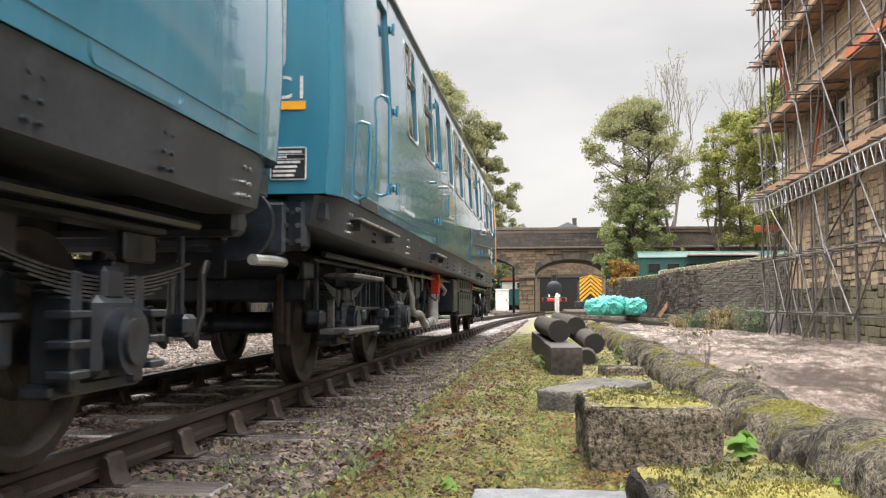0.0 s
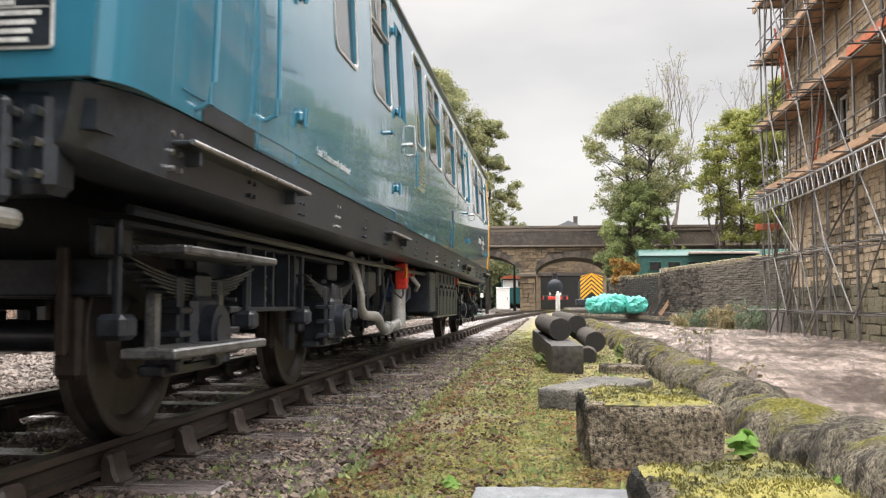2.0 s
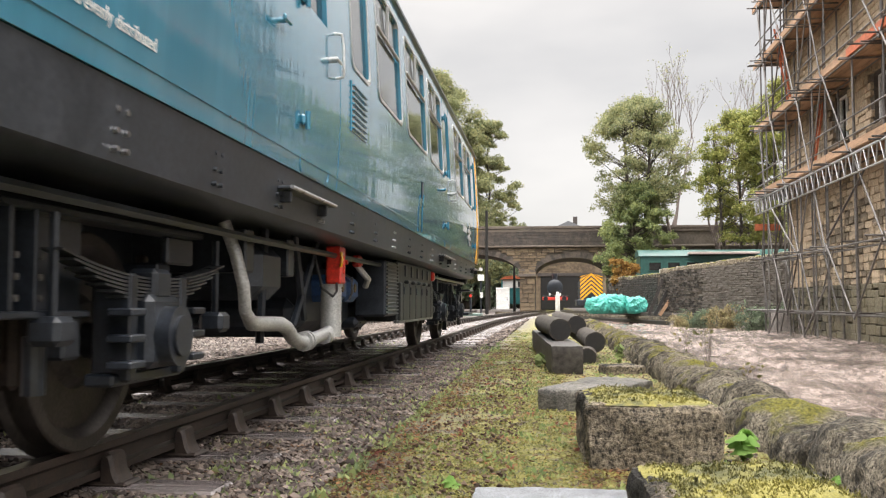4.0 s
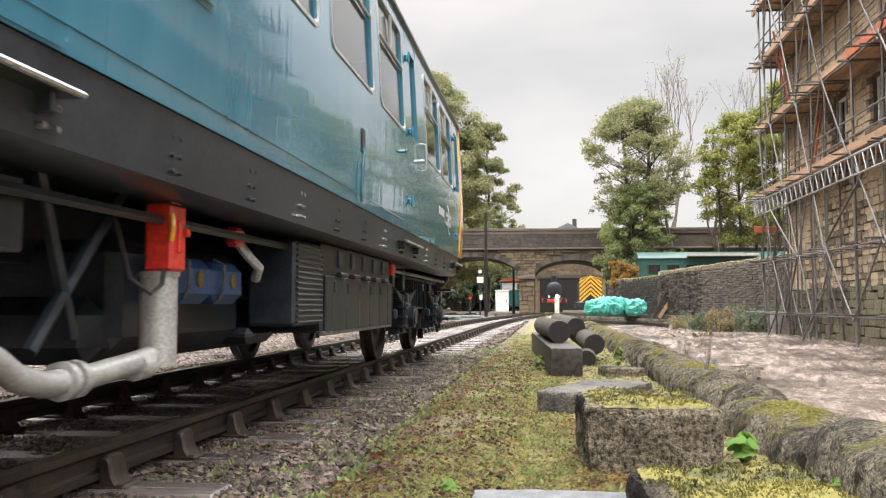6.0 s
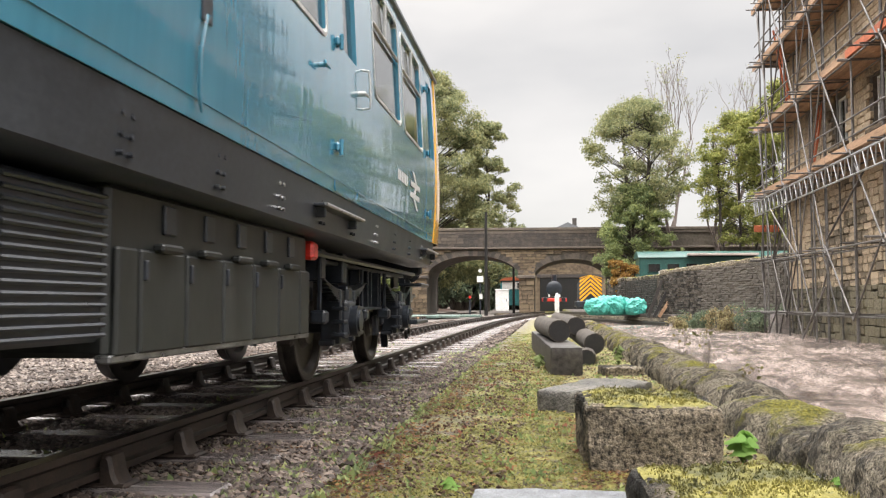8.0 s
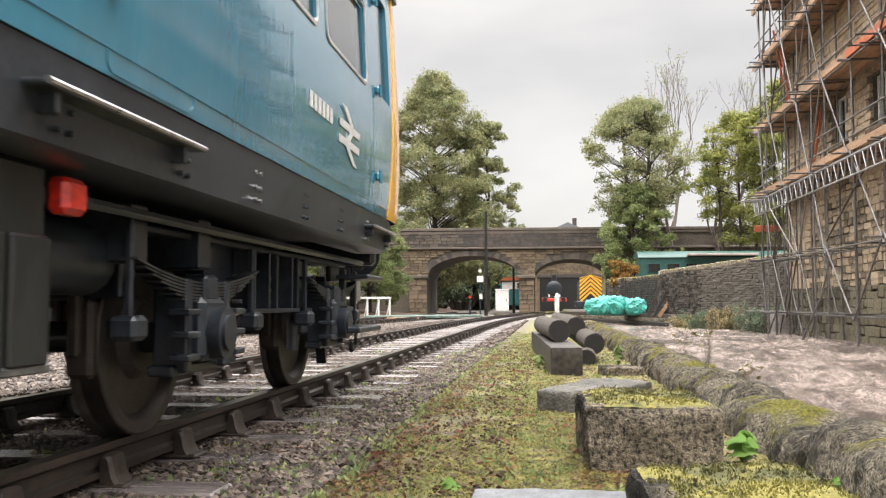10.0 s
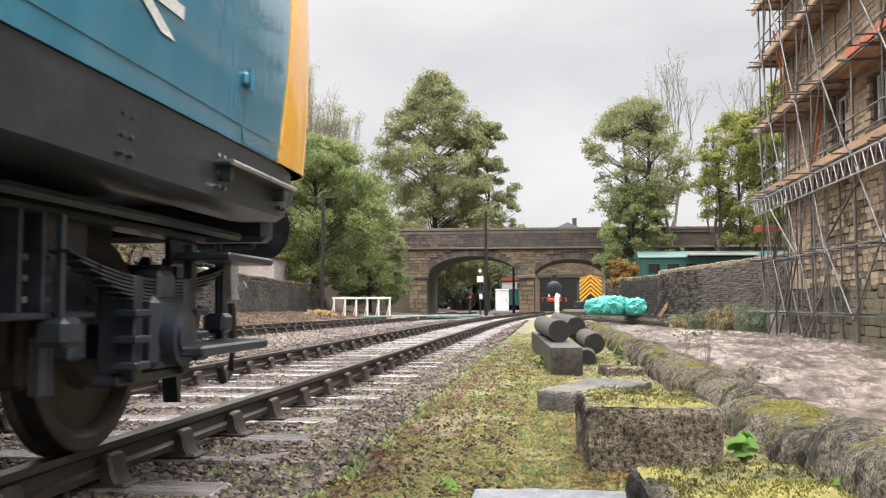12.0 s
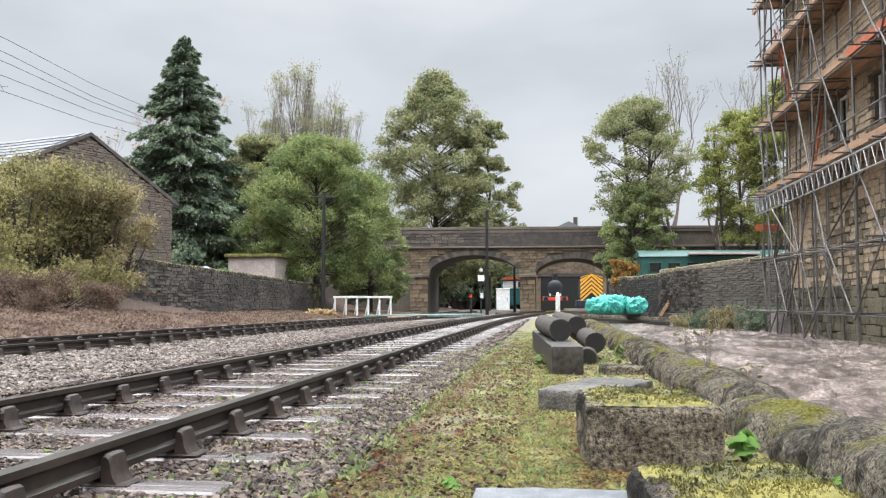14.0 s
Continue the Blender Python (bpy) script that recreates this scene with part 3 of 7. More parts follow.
def bridge():
    t = thing("stone_bridge", "sooty sandstone road bridge with two segmental arches", "bridge")
    s = Shape()
    xs = sorted(set([round(v, 3) for v in np.arange(-34, 26, 0.5)] + [-10.0, -9.999, -2.401, -2.4, -1.25, -1.249, 4.899, 4.9] + [round(v, 3) for v in np.arange(-10, 5, 0.2)]))
    low = [(arch_z(x) if arch_z(x) is not None else -0.3) for x in xs]
    s.loft([[(x, BR_Y, z), (x, BR_Y + 7, z), (x, BR_Y + 7, 6.7), (x, BR_Y, 6.7)] for x, z in zip(xs, low)])
    part("core", s, M_MORTAR, t, smooth=0)
    # ring stones of both arches
    rough = random.Random(41)
    for x0, x1, spring, crown in ((-10.0, -2.4, 2.95, 4.72), (-1.25, 4.9, 2.95, 4.42)):
        n = 34
        c, hw = (x0 + x1) / 2, (x1 - x0) / 2
        pts = []
        for k in range(n + 1):
            a = math.pi * (1 - k / n)
            pts.append((math.cos(a), math.sin(a)))
        for k in range(n):
            (ca, sa), (cb, sb) = pts[k], pts[k + 1]
            v = Shape()
            proud, tall = rough.uniform(0.03, 0.11), rough.uniform(0.38, 0.56)
            ring = []
            for (cc, ss), e in (((ca, sa), 0), ((cb, sb), 0), ((cb, sb), tall), ((ca, sa), tall)):
                ring.append((c + cc * (hw + e), spring + ss * (crown - spring + e)))
            mid = (sum(p[0] for p in ring) / 4, sum(p[1] for p in ring) / 4)
            ring = [(mid[0] + (p[0] - mid[0]) * 0.95, mid[1] + (p[1] - mid[1]) * 0.95) for p in ring]
            v.loft([[(x, y, z) for x, z in ring] for y in (BR_Y - proud, BR_Y + 0.3)])
            part("voussoir", v, M_STONE_DARK, t, smooth=0)
    # piers, string course, coping
    for x0, x1 in ((-11.45, -9.95), (-2.45, -1.2), (4.85, 6.2)):
        p = part("pier", Shape().box(((x0 + x1) / 2, BR_Y + 0.1, 1.4), (x1 - x0 - 0.06, 0.7, 3.2), 0.03), M_MORTAR, t)
        courses(p, [M_STONE], lambda u, z, x0=x0: pose(x0 + u, BR_Y - 0.26, z), x1 - x0, -0.15, 2.85, 0.36, 0.7, seed=3)
        part("impost", Shape().box(((x0 + x1) / 2, BR_Y - 0.05, 3.0), (x1 - x0 + 0.2, 0.8, 0.26), 0.04), M_STONE_DARK, t)
    part("string_course", Shape().box((-4, BR_Y - 0.12, 5.35), (60, 0.3, 0.16), 0.03), M_STONE_DARK, t)
    courses(t, [M_STONE], lambda u, z: pose(-14.5 + u, BR_Y - 0.03, z), 20.5, 2.9, 5.25, 0.21, 0.55,
            keep=lambda u, z: (arch_z(-14.5 + u) or -1) + 0.62 < z or (arch_z(-14.5 + u) is None), limit=240, seed=4)
    courses(t, [M_STONE_DARK], lambda u, z: pose(-14.5 + u, BR_Y - 0.03, z), 20.5, 5.45, 6.62, 0.24, 0.62, limit=60, seed=6)
    cope = Shape()
    for k in range(40):
        cope.box((-33 + k * 1.5, BR_Y + 0.15, 6.78 + 0.12 * (1 - ((k * 1.5 - 29) / 30) ** 2)), (1.495, 0.6, 0.22), 0.02).box((-33 + k * 1.5, BR_Y + 0.15, 6.64), (1.499, 0.5, 0.2))
    part("coping", cope, M_STONE_DARK, t)
    return t


bridge()


# ---- mill building with scaffolding ----
FX, FY0, FY1 = 9.2, 6.0, 36.2


def building():
    t = thing("mill_building", "tall sandstone mill with scaffolded riverside front", "building")
    holes = [(29.2, 30.4, 5.85, 7.4), (25.7, 26.9, 5.8, 7.3), (22.2, 23.4, 5.8, 7.3), (29.2, 30.4, 10.4, 12.0), (25.7, 26.9, 10.4, 12.0)]
    s = Shape()
    ys = sorted({FY0, FY1, *[h[0] for h in holes], *[h[1] for h in holes]})
    zs = sorted({-1.0, 14.5, *[h[2] for h in holes], *[h[3] for h in holes]})
    for y0, y1 in zip(ys, ys[1:]):
        for z0, z1 in zip(zs, zs[1:]):
            if not any(h[0] <= (y0 + y1) / 2 <= h[1] and h[2] <= (z0 + z1) / 2 <= h[3] for h in holes):
                s.box((FX + 0.27, (y0 + y1) / 2, (z0 + z1) / 2), (0.46, y1 - y0, z1 - z0))
    part("wall", s, M_MORTAR, t, smooth=0)
    part("end_wall", Shape().box((FX + 6, FY1 - 0.2, 6.7), (11.1, 0.45, 15.4)), M_STONE, t)
    part("back_wall", Shape().box((FX + 12, 21, 6.7), (0.5, 30, 15.4)), M_STONE, t)
    part("roof", Shape().box((FX + 6, 21, 14.7), (13, 31, 0.3), 0.05), M_SLATE, t)
    part("floor_slab", Shape().box((FX + 6, 21, 4.8), (11, 29.5, 0.25)), M_DARK, t)
    for y0, y1, z0, z1 in holes:
        w = part("window", Shape().box((FX + 0.2, (y0 + y1) / 2, z0 + 0.04), (0.1, y1 - y0, 0.08), 0.01).box((FX + 0.2, (y0 + y1) / 2, z1 - 0.04), (0.1, y1 - y0, 0.08), 0.01)
                 .box((FX + 0.2, y0 + 0.04, (z0 + z1) / 2), (0.1, 0.08, z1 - z0 - 0.16), 0.01).box((FX + 0.2, y1 - 0.04, (z0 + z1) / 2), (0.1, 0.08, z1 - z0 - 0.16), 0.01)
                 .box((FX + 0.2, (y0 + y1) / 2, (z0 + z1) / 2), (0.08, 0.06, z1 - z0 - 0.16), 0.01), M_WHITE, t, "white-painted sash frame")
        part("pane", Shape().box((FX + 0.21, (y0 + y1) / 2, (z0 + z1) / 2), (0.012, y1 - y0 - 0.16, z1 - z0 - 0.16)), M_GLASS, w)
        part("sill", Shape().box((FX - 0.03, (y0 + y1) / 2, z0 - 0.08), (0.3, y1 - y0 + 0.3, 0.14), 0.02), M_STONE, w)

    def ok(u, z):
        y = FY1 - u
        return not any(h[0] - 0.15 < y < h[1] + 0.15 and h[2] - 0.15 < z < h[3] + 0.15 for h in holes)

    turn = pose(0, 0, 0, 0, 0, -90)
    courses(t, [M_MILL], lambda u, z: Matrix.Translation((FX, FY1 - u, z)) @ turn, 16.0, 1.35, 12.2, 0.22, 0.5, ok, 220, 8, order=lambda u, z: abs(z - 2.2) + abs(u - 7) * 0.5, wild=0.3)
    courses(t, [M_PLINTH], lambda u, z: Matrix.Translation((FX - 0.03, FY1 - u, z)) @ turn, 16.0, -0.6, 1.35, 0.25, 0.52, ok, 80, 18, depth=0.16, wild=0.4)
    return t


building()


def scaffold():
    t = thing("scaffolding", "tube scaffolding with timber decks against the mill front", "scaffolding")
    rng = random.Random(9)
    X0, X1 = 8.22, 9.02
    ys = [36.2, 35.4, 34.4, 32.6, 30.9, 29.4, 28.0, 25.6, 23.2, 20.8]
    lifts = [0.46, 2.4, 4.85, 7.45, 10.0, 12.3]
    for y in ys:
        for x in (X0, X1):
            part("standard", Shape().rod((x + rng.uniform(-.03, .03), y, -0.9), (x, y + rng.uniform(-.05, .05), 13.6), 0.03, 8), M_TUBE, t)
    for z in lifts:
        for x in (X0, X1):
            for dz in ((0, 0.5, 1.0) if z > 4 and x == X0 else (0,)):
                part("ledger", Shape().rod((x - 0.06, 19.5, z + dz), (x - 0.06, 36.5 + rng.uniform(0, 0.5), z + dz), 0.026, 8), M_TUBE, t)
        for y in ys:
            part("transom", Shape().rod((X0 - rng.uniform(0.3, 0.7), y + 0.08, z + 0.06), (X1 + 0.2, y + 0.08, z + 0.06), 0.026, 8), M_TUBE, t)
    for i, y in enumerate(ys[:-1]):
        for j in range(len(lifts) - 1):
            if (i + j) % 2 == 0 or rng.random() < 0.4:
                a, b = (y, ys[i + 1]) if (i + j) % 2 else (ys[i + 1], y)
                part("brace", Shape().rod((X0 - 0.1, a, lifts[j] - 0.1), (X0 - 0.1, b, lifts[j + 1] + 0.15), 0.026, 8), M_TUBE, t)
    for z in lifts[2:]:
        for k in range(5):
            yb = 36.6
            while yb > 20:
                ln = rng.choice((2.4, 3.0, 3.9))
                part("scaffold_board", Shape().box((X0 + 0.1 + k * 0.235, yb - ln / 2, z + 0.11 + rng.uniform(0, .012)), (0.225, ln - 0.02, 0.038), 0.004), M_BOARD, t)
                yb -= ln
        part("toe_board", Shape().box((X0 - 0.02, 28.5, z + 0.24), (0.038, 17.6, 0.22), 0.004), M_BOARD, t)
    # lattice beam under the lower deck
    tr = part("lattice_beam", Shape().rod((X0 - 0.15, 37, 4.78), (X0 - 0.15, 19, 4.78), 0.03).rod((X0 - 0.15, 37, 4.25), (X0 - 0.15, 19, 4.25), 0.03), M_STEEL, t, "bright aluminium lattice beam")
    y = 37.0
    while y > 19.4:
        part("lattice_bar", Shape().rod((X0 - 0.15, y, 4.78), (X0 - 0.15, y - 0.3, 4.25), 0.022, 6).rod((X0 - 0.15, y - 0.3, 4.25), (X0 - 0.15, y - 0.42, 4.78), 0.022, 6), M_STEEL, tr)
        y -= 0.6
    for y, z0, z1, dy in ((33.5, 4.2, 2.4, -2.0), (27, 2.6, 4.3, -2.2), (30, -0.5, 1.3, -1.6), (34.5, -0.5, 1.3, -1.3)):
        part("raking_brace", Shape().rod((X0 - 0.35, y, z0), (X0 + 0.0, y + dy, z1), 0.03, 8), M_TUBE, t)
    for y, z0, z1, dy in ((35.6, -0.6, 2.3, -2.4), (32.0, -0.6, 2.3, 2.2), (31.6, -0.5, 2.4, -3.0), (28.4, 0.4, 4.2, 2.4), (35.9, 2.5, 4.7, -2.6)):
        part("raking_brace", Shape().rod((X0 + 0.35, y, z0), (X0 + 0.3, y + dy, z1), 0.026, 8), M_TUBE, t)
    for z in lifts[2:]:
        for k in range(9):
            y = rng.uniform(21, 36.5)
            part("board_end", Shape().rod((X0 - rng.uniform(0.35, 0.9), y, z - 0.05), (X0 + 0.6, y + rng.uniform(-.1, .1), z - 0.03), 0.026, 8), M_TUBE, t)
    part("barrier_mesh", Shape().box((X0 - 0.06, 24.2, 7.66), (0.05, 3.2, 0.24), 0.01), M_ORANGE, t, "orange-red edge board on the deck")
    part("warning_board", Shape().box((X0 + 0.25, 36.7, 3.75), (0.95, 0.05, 0.26), 0.01), M_ORANGE, t, "orange-red board")
    return t



def ladder(x, y, z, h, lean):
    t = thing("ladder", "orange-red ladder tied between two scaffold decks", "ladder", pose(x, y, z, lean, 0, 90), group="scaffold ladders")
    for sx in (-0.2, 0.2):
        part("stile", Shape().box((sx, 0, h / 2), (0.045, 0.07, h), 0.008), M_ORANGE, t)
    for k in range(int(h / 0.26)):
        part("rung", Shape().rod((-0.2, 0, 0.2 + k * 0.26), (0.2, 0, 0.2 + k * 0.26), 0.016, 6), M_ORANGE, t)
    return t


scaffold()
ladder(8.75, 31.6, 4.98, 3.4, 9)
ladder(8.75, 33.8, 7.58, 3.3, -9)

# ---- the train ----
CAR_L = 17.53
SIDE = [(1.385, 1.325), (1.395, 1.45), (1.41, 1.75), (1.41, 2.05), (1.395, 2.4), (1.375, 2.8), (1.35, 3.2), (1.335, 3.36)]
ROOF = [(1.335, 3.36), (1.26, 3.48), (1.08, 3.62), (0.8, 3.73), (0.4, 3.81), (0.0, 3.84)]
WINDOWS = [(2.88, 3.5), (4.13, 4.88), (6.4, 6.98), (7.38, 8.5), (8.88, 10.2), (10.55, 11.72), (13.3, 14.5), (14.75, 15.95)]
LIGHTS = [(1.45, 1.95), (5.25, 5.7), (12.22, 12.62), (16.5, 16.95)]
DOORS = [(1.35, 2.05), (5.15, 5.8), (12.02, 12.72), (16.36, 17.05)]
WZ0, WZ1 = 2.255, 3.17
DZ0, DZ1 = 2.29, 3.15
AXLES = (1.375, 3.965, 13.565, 16.155)
WHEEL_R = 0.457


def side_x(z):
    for (x0, z0), (x1, z1) in zip(SIDE, SIDE[1:]):
        if z <= z1:
            return x0 + (x1 - x0) * (z - z0) / (z1 - z0)
    return SIDE[-1][0]


def tuck(a):
    """How far the body side draws in towards the ends."""
    e = min(a, CAR_L - a)
    return 0.07 * max(0.0, 1 - e / 0.2) ** 2


def rounded(y0, y1, z0, z1, r, n=4):
    """A rounded rectangle as (y, z) points."""
    out = []
    for cy, cz, a0 in ((y1 - r, z1 - r, 0), (y0 + r, z1 - r, 90), (y0 + r, z0 + r, 180), (y1 - r, z0 + r, 270)):
        for k in range(n + 1):
            a = radians(a0 + 90 * k / n)
            out.append((cy + r * math.cos(a), cz + r * math.sin(a)))
    return out


def body_side(sx):
    """One body side, 6 cm thick, with its window openings through it."""
    s = Shape()
    holes = [(a, b, WZ0, WZ1) for a, b in WINDOWS] + [(a, b, DZ0, DZ1) for a, b in LIGHTS]
    ys = sorted({0.0, 0.03, 0.07, 0.12, 0.2, CAR_L - 0.2, CAR_L - 0.12, CAR_L - 0.07, CAR_L - 0.03, CAR_L, *[h[0] for h in holes], *[h[1] for h in holes]})
    zs = sorted({*[p[1] for p in SIDE], 1.38, 1.6, 1.9, 2.2, 2.6, WZ0, WZ1, DZ0, DZ1})
    idx = {}

    def vert(y, z, inner):
        k = (y, z, inner)
        if k not in idx:
            idx[k] = len(s.v)
            s.v.append((sx * (side_x(z) - tuck(y) - (0.06 if inner else 0)), y, z))
        return idx[k]

    def solid(i, j):
        if i < 0 or j < 0 or i >= len(ys) - 1 or j >= len(zs) - 1:
            return False
        y, z = (ys[i] + ys[i + 1]) / 2, (zs[j] + zs[j + 1]) / 2
        return not any(h[0] < y < h[1] and h[2] < z < h[3] for h in holes)

    for i in range(len(ys) - 1):
        for j in range(len(zs) - 1):
            if not solid(i, j):
                continue
            y0, y1, z0, z1 = ys[i], ys[i + 1], zs[j], zs[j + 1]
            for inner in (0, 1):
                s.f.append((vert(y0, z0, inner), vert(y1, z0, inner), vert(y1, z1, inner), vert(y0, z1, inner)))
            for di, dj, p, q in ((-1, 0, (y0, z0), (y0, z1)), (1, 0, (y1, z0), (y1, z1)), (0, -1, (y0, z0), (y1, z0)), (0, 1, (y0, z1), (y1, z1))):
                if not solid(i + di, j + dj):
                    s.f.append((vert(*p, 0), vert(*q, 0), vert(*q, 1), vert(*p, 1)))
    return s


def frame_ring(sx, y0, y1, z0, z1, r, w, out):
    """A rounded bead round an opening, standing proud of the side."""
    s = Shape()
    a, b = rounded(y0, y1, z0, z1, r), rounded(y0 + w, y1 - w, z0 + w, z1 - w, max(0.01, r - w))
    rings = []
    for lst, o in ((a, -0.01), (a, out), (b, out), (b, -0.03)):
        rings.append([(sx * (side_x(z) - tuck(y) + o), y, z) for y, z in lst])
    n = len(a)
    for k in range(4):
        q = (k + 1) % 4
        s.add(rings[k] + rings[q], [(i, (i + 1) % n, n + (i + 1) % n, n + i) for i in range(n)])
    return s


def door_groove(sx, y0, y1, z0, z1):
    """The proud cover strip all round the shut line of a door."""
    return frame_ring(sx, y0, y1, z0, z1, 0.05, 0.014, 0.005)


def leaf_spring(x, yc, z, half, n=7):
    s = Shape()
    for k in range(n):
        L = half * (1 - 0.1 * k)
        pts = []
        for i in range(13):
            u = -1 + 2 * i / 12
            pts.append((u * L, z - 0.0145 * k + 0.085 * (u * L / half) ** 2))
        s.loft([[(x - 0.04, yc + y, zz - 0.0045), (x + 0.04, yc + y, zz - 0.0045), (x + 0.04, yc + y, zz + 0.0045), (x - 0.04, yc + y, zz + 0.0045)] for y, zz in pts])
    return s


def bogie(car, yc, wheels_at, boards=True):
    b = part("bogie_frame", Shape(), M_BLACK, car)
    s = Shape()
    for sx in (-1, 1):
        x = sx * 0.99
        s.box((x + sx * 0.02, yc, 0.575), (0.13, 1.66, 0.026), 0.006)
        s.box((x, yc, 0.935), (0.14, 3.9, 0.03), 0.006)
        s.box((x - sx * 0.03, yc, 0.755), (0.02, 1.9, 0.34))
        for dy in (-1.85, 1.85):
            s.box((x - sx * 0.02, yc + dy, 0.86), (0.04, 0.3, 0.13), 0.01)
        for dy in (-0.52, -0.4, -0.13, 0.03, 0.36, 0.5):
            s.box((x + sx * 0.03, yc + dy, 0.755), (0.09, 0.02, 0.34), 0.004)
        for k in (-1, 1):
            s.box((x, yc + k * 0.78, 0.49), (0.1, 0.12, 0.16), 0.012)
            s.rod((x, yc + k * 0.62, 0.5), (x, yc + k * 0.62, 0.3), 0.04, 10)
    for dy in (-0.5, 0.5, 1.75, -1.75):
        s.box((0, yc + dy, 0.72), (1.9, 0.14, 0.16), 0.01)
    me = mesh_of("bogie_frame", s)
    me.materials.append(M_BLACK)
    b.data = me
    for sx in (-1, 1):
        x = sx * 1.04
        bolts = Shape()
        for dy in (-0.58, -0.46, -0.06, 0.08, 0.42, 0.56):
            for dz in (0.63, 0.70, 0.77):
                bolts.rod((x - sx * 0.05, yc + dy, dz), (x + sx * 0.005, yc + dy, dz), 0.013, 6)
        part("frame_bolts", bolts, M_FOOT, b)["kind"] = "stuff"
        for w in wheels_at:
            part("leaf_spring", leaf_spring(x + sx * 0.05, w, 0.712, 0.755), M_SPRING, b)
            s = Shape()
            s.box((x + sx * 0.03, w, 0.5), (0.2, 0.3, 0.3), 0.03)
            s.rod((x + sx * 0.10, w, 0.48), (x + sx * 0.19, w, 0.48), 0.125, 18)
            s.rod((x + sx * 0.19, w, 0.48), (x + sx * 0.205, w, 0.48), 0.085, 18)
            for k in (-1, 1):
                s.box((x + sx * 0.02, w + k * 0.24, 0.52), (0.16, 0.07, 0.42), 0.01)
                for dz in (0.38, 0.48, 0.58):
                    s.box((x + sx * 0.10, w + k * 0.3, dz), (0.1, 0.13, 0.03), 0.006)
            s.box((x + sx * 0.05, w, 0.69), (0.13, 0.16, 0.13), 0.02)
            s.box((x, w, 0.32), (0.12, 0.66, 0.05), 0.01)
            part("axle_box", s, M_BLACK, b)
            for k in (-1, 1):
                part("spring_hanger", Shape().rod((x + sx * 0.05, w + k * 0.74, 0.92), (x + sx * 0.05, w + k * 0.74, 0.55), 0.018, 6).box((x + sx * 0.05, w + k * 0.74, 0.52), (0.12, 0.13, 0.1), 0.02), M_BLACK, b)
                part("brake_block", Shape().box((sx * 0.78, w + k * 0.52, 0.47), (0.12, 0.07, 0.34), 0.02).box((sx * 0.78, w + k * 0.58, 0.62), (0.05, 0.05, 0.45), 0.01), M_RUST, b)
        if boards and yc < 5:
            part("footboard", Shape().box((x + sx * 0.2, 1.13, 0.42), (0.22, 1.1, 0.04), 0.008).box((x + sx * 0.12, 0.8, 0.52), (0.04, 0.05, 0.26)).box((x + sx * 0.12, 1.5, 0.52), (0.04, 0.05, 0.26)), M_FOOT, b)
            part("upper_footboard", Shape().box((x + sx * 0.22, 1.2, 0.818), (0.22, 1.16, 0.035), 0.008), M_FOOT, b)
    return b


WHEEL_PROFILE = [(0.067, 0.1), (0.067, 0.16), (0.02, 0.2), (0.015, 0.36), (0.055, 0.385), (0.067, 0.4), (0.067, 0.449), (0.06, 0.457), (-0.03, 0.458), (-0.045, 0.475),
                 (-0.06, 0.484), (-0.068, 0.47), (-0.068, 0.385), (-0.02, 0.36), (-0.02, 0.2), (-0.067, 0.16), (-0.067, 0.1)]
WHEEL = Shape().wheel((0, 0, 0), WHEEL_PROFILE, 44)
AXLE = Shape().rod((-0.98, 0, 0), (0.98, 0, 0), 0.075, 16)
for k in range(4):
    a = k * math.pi / 2
    AXLE.box((0, 0.11 * math.cos(a), 0.11 * math.sin(a)), (0.12, 0.05, 0.05), 0.01)
WHEEL_ME, AXLE_ME = mesh_of("wheel", WHEEL, 30), mesh_of("axle", AXLE)
WHEEL_ME.materials.append(M_TYRE)
AXLE_ME.materials.append(M_BLACK)


def text_mesh(words, size, depth=0.001):
    cu = bpy.data.curves.new("writing", "FONT")
    cu.body, cu.size, cu.extrude, cu.align_x = words, size, depth, "LEFT"
    ob = bpy.data.objects.new("writing", cu)
    scene.collection.objects.link(ob)
    dg = bpy.context.evaluated_depsgraph_get()
    me = bpy.data.meshes.new_from_object(ob.evaluated_get(dg))
    bpy.data.objects.remove(ob)
    bpy.data.curves.remove(cu)
    me.materials.clear()
    return me


def on_side(a, z, out=0.004):
    """Pose for writing on the +x side: reads towards rising y, leaning with the body side."""
    lean = math.atan2(side_x(z - 0.05) - side_x(z + 0.05), 0.1)
    m = Matrix(((0, -math.sin(lean), math.cos(lean)), (1, 0, 0), (0, math.cos(lean), math.sin(lean)))).to_4x4()
    return Matrix.Translation((side_x(z) - tuck(a) + out, a, z)) @ m


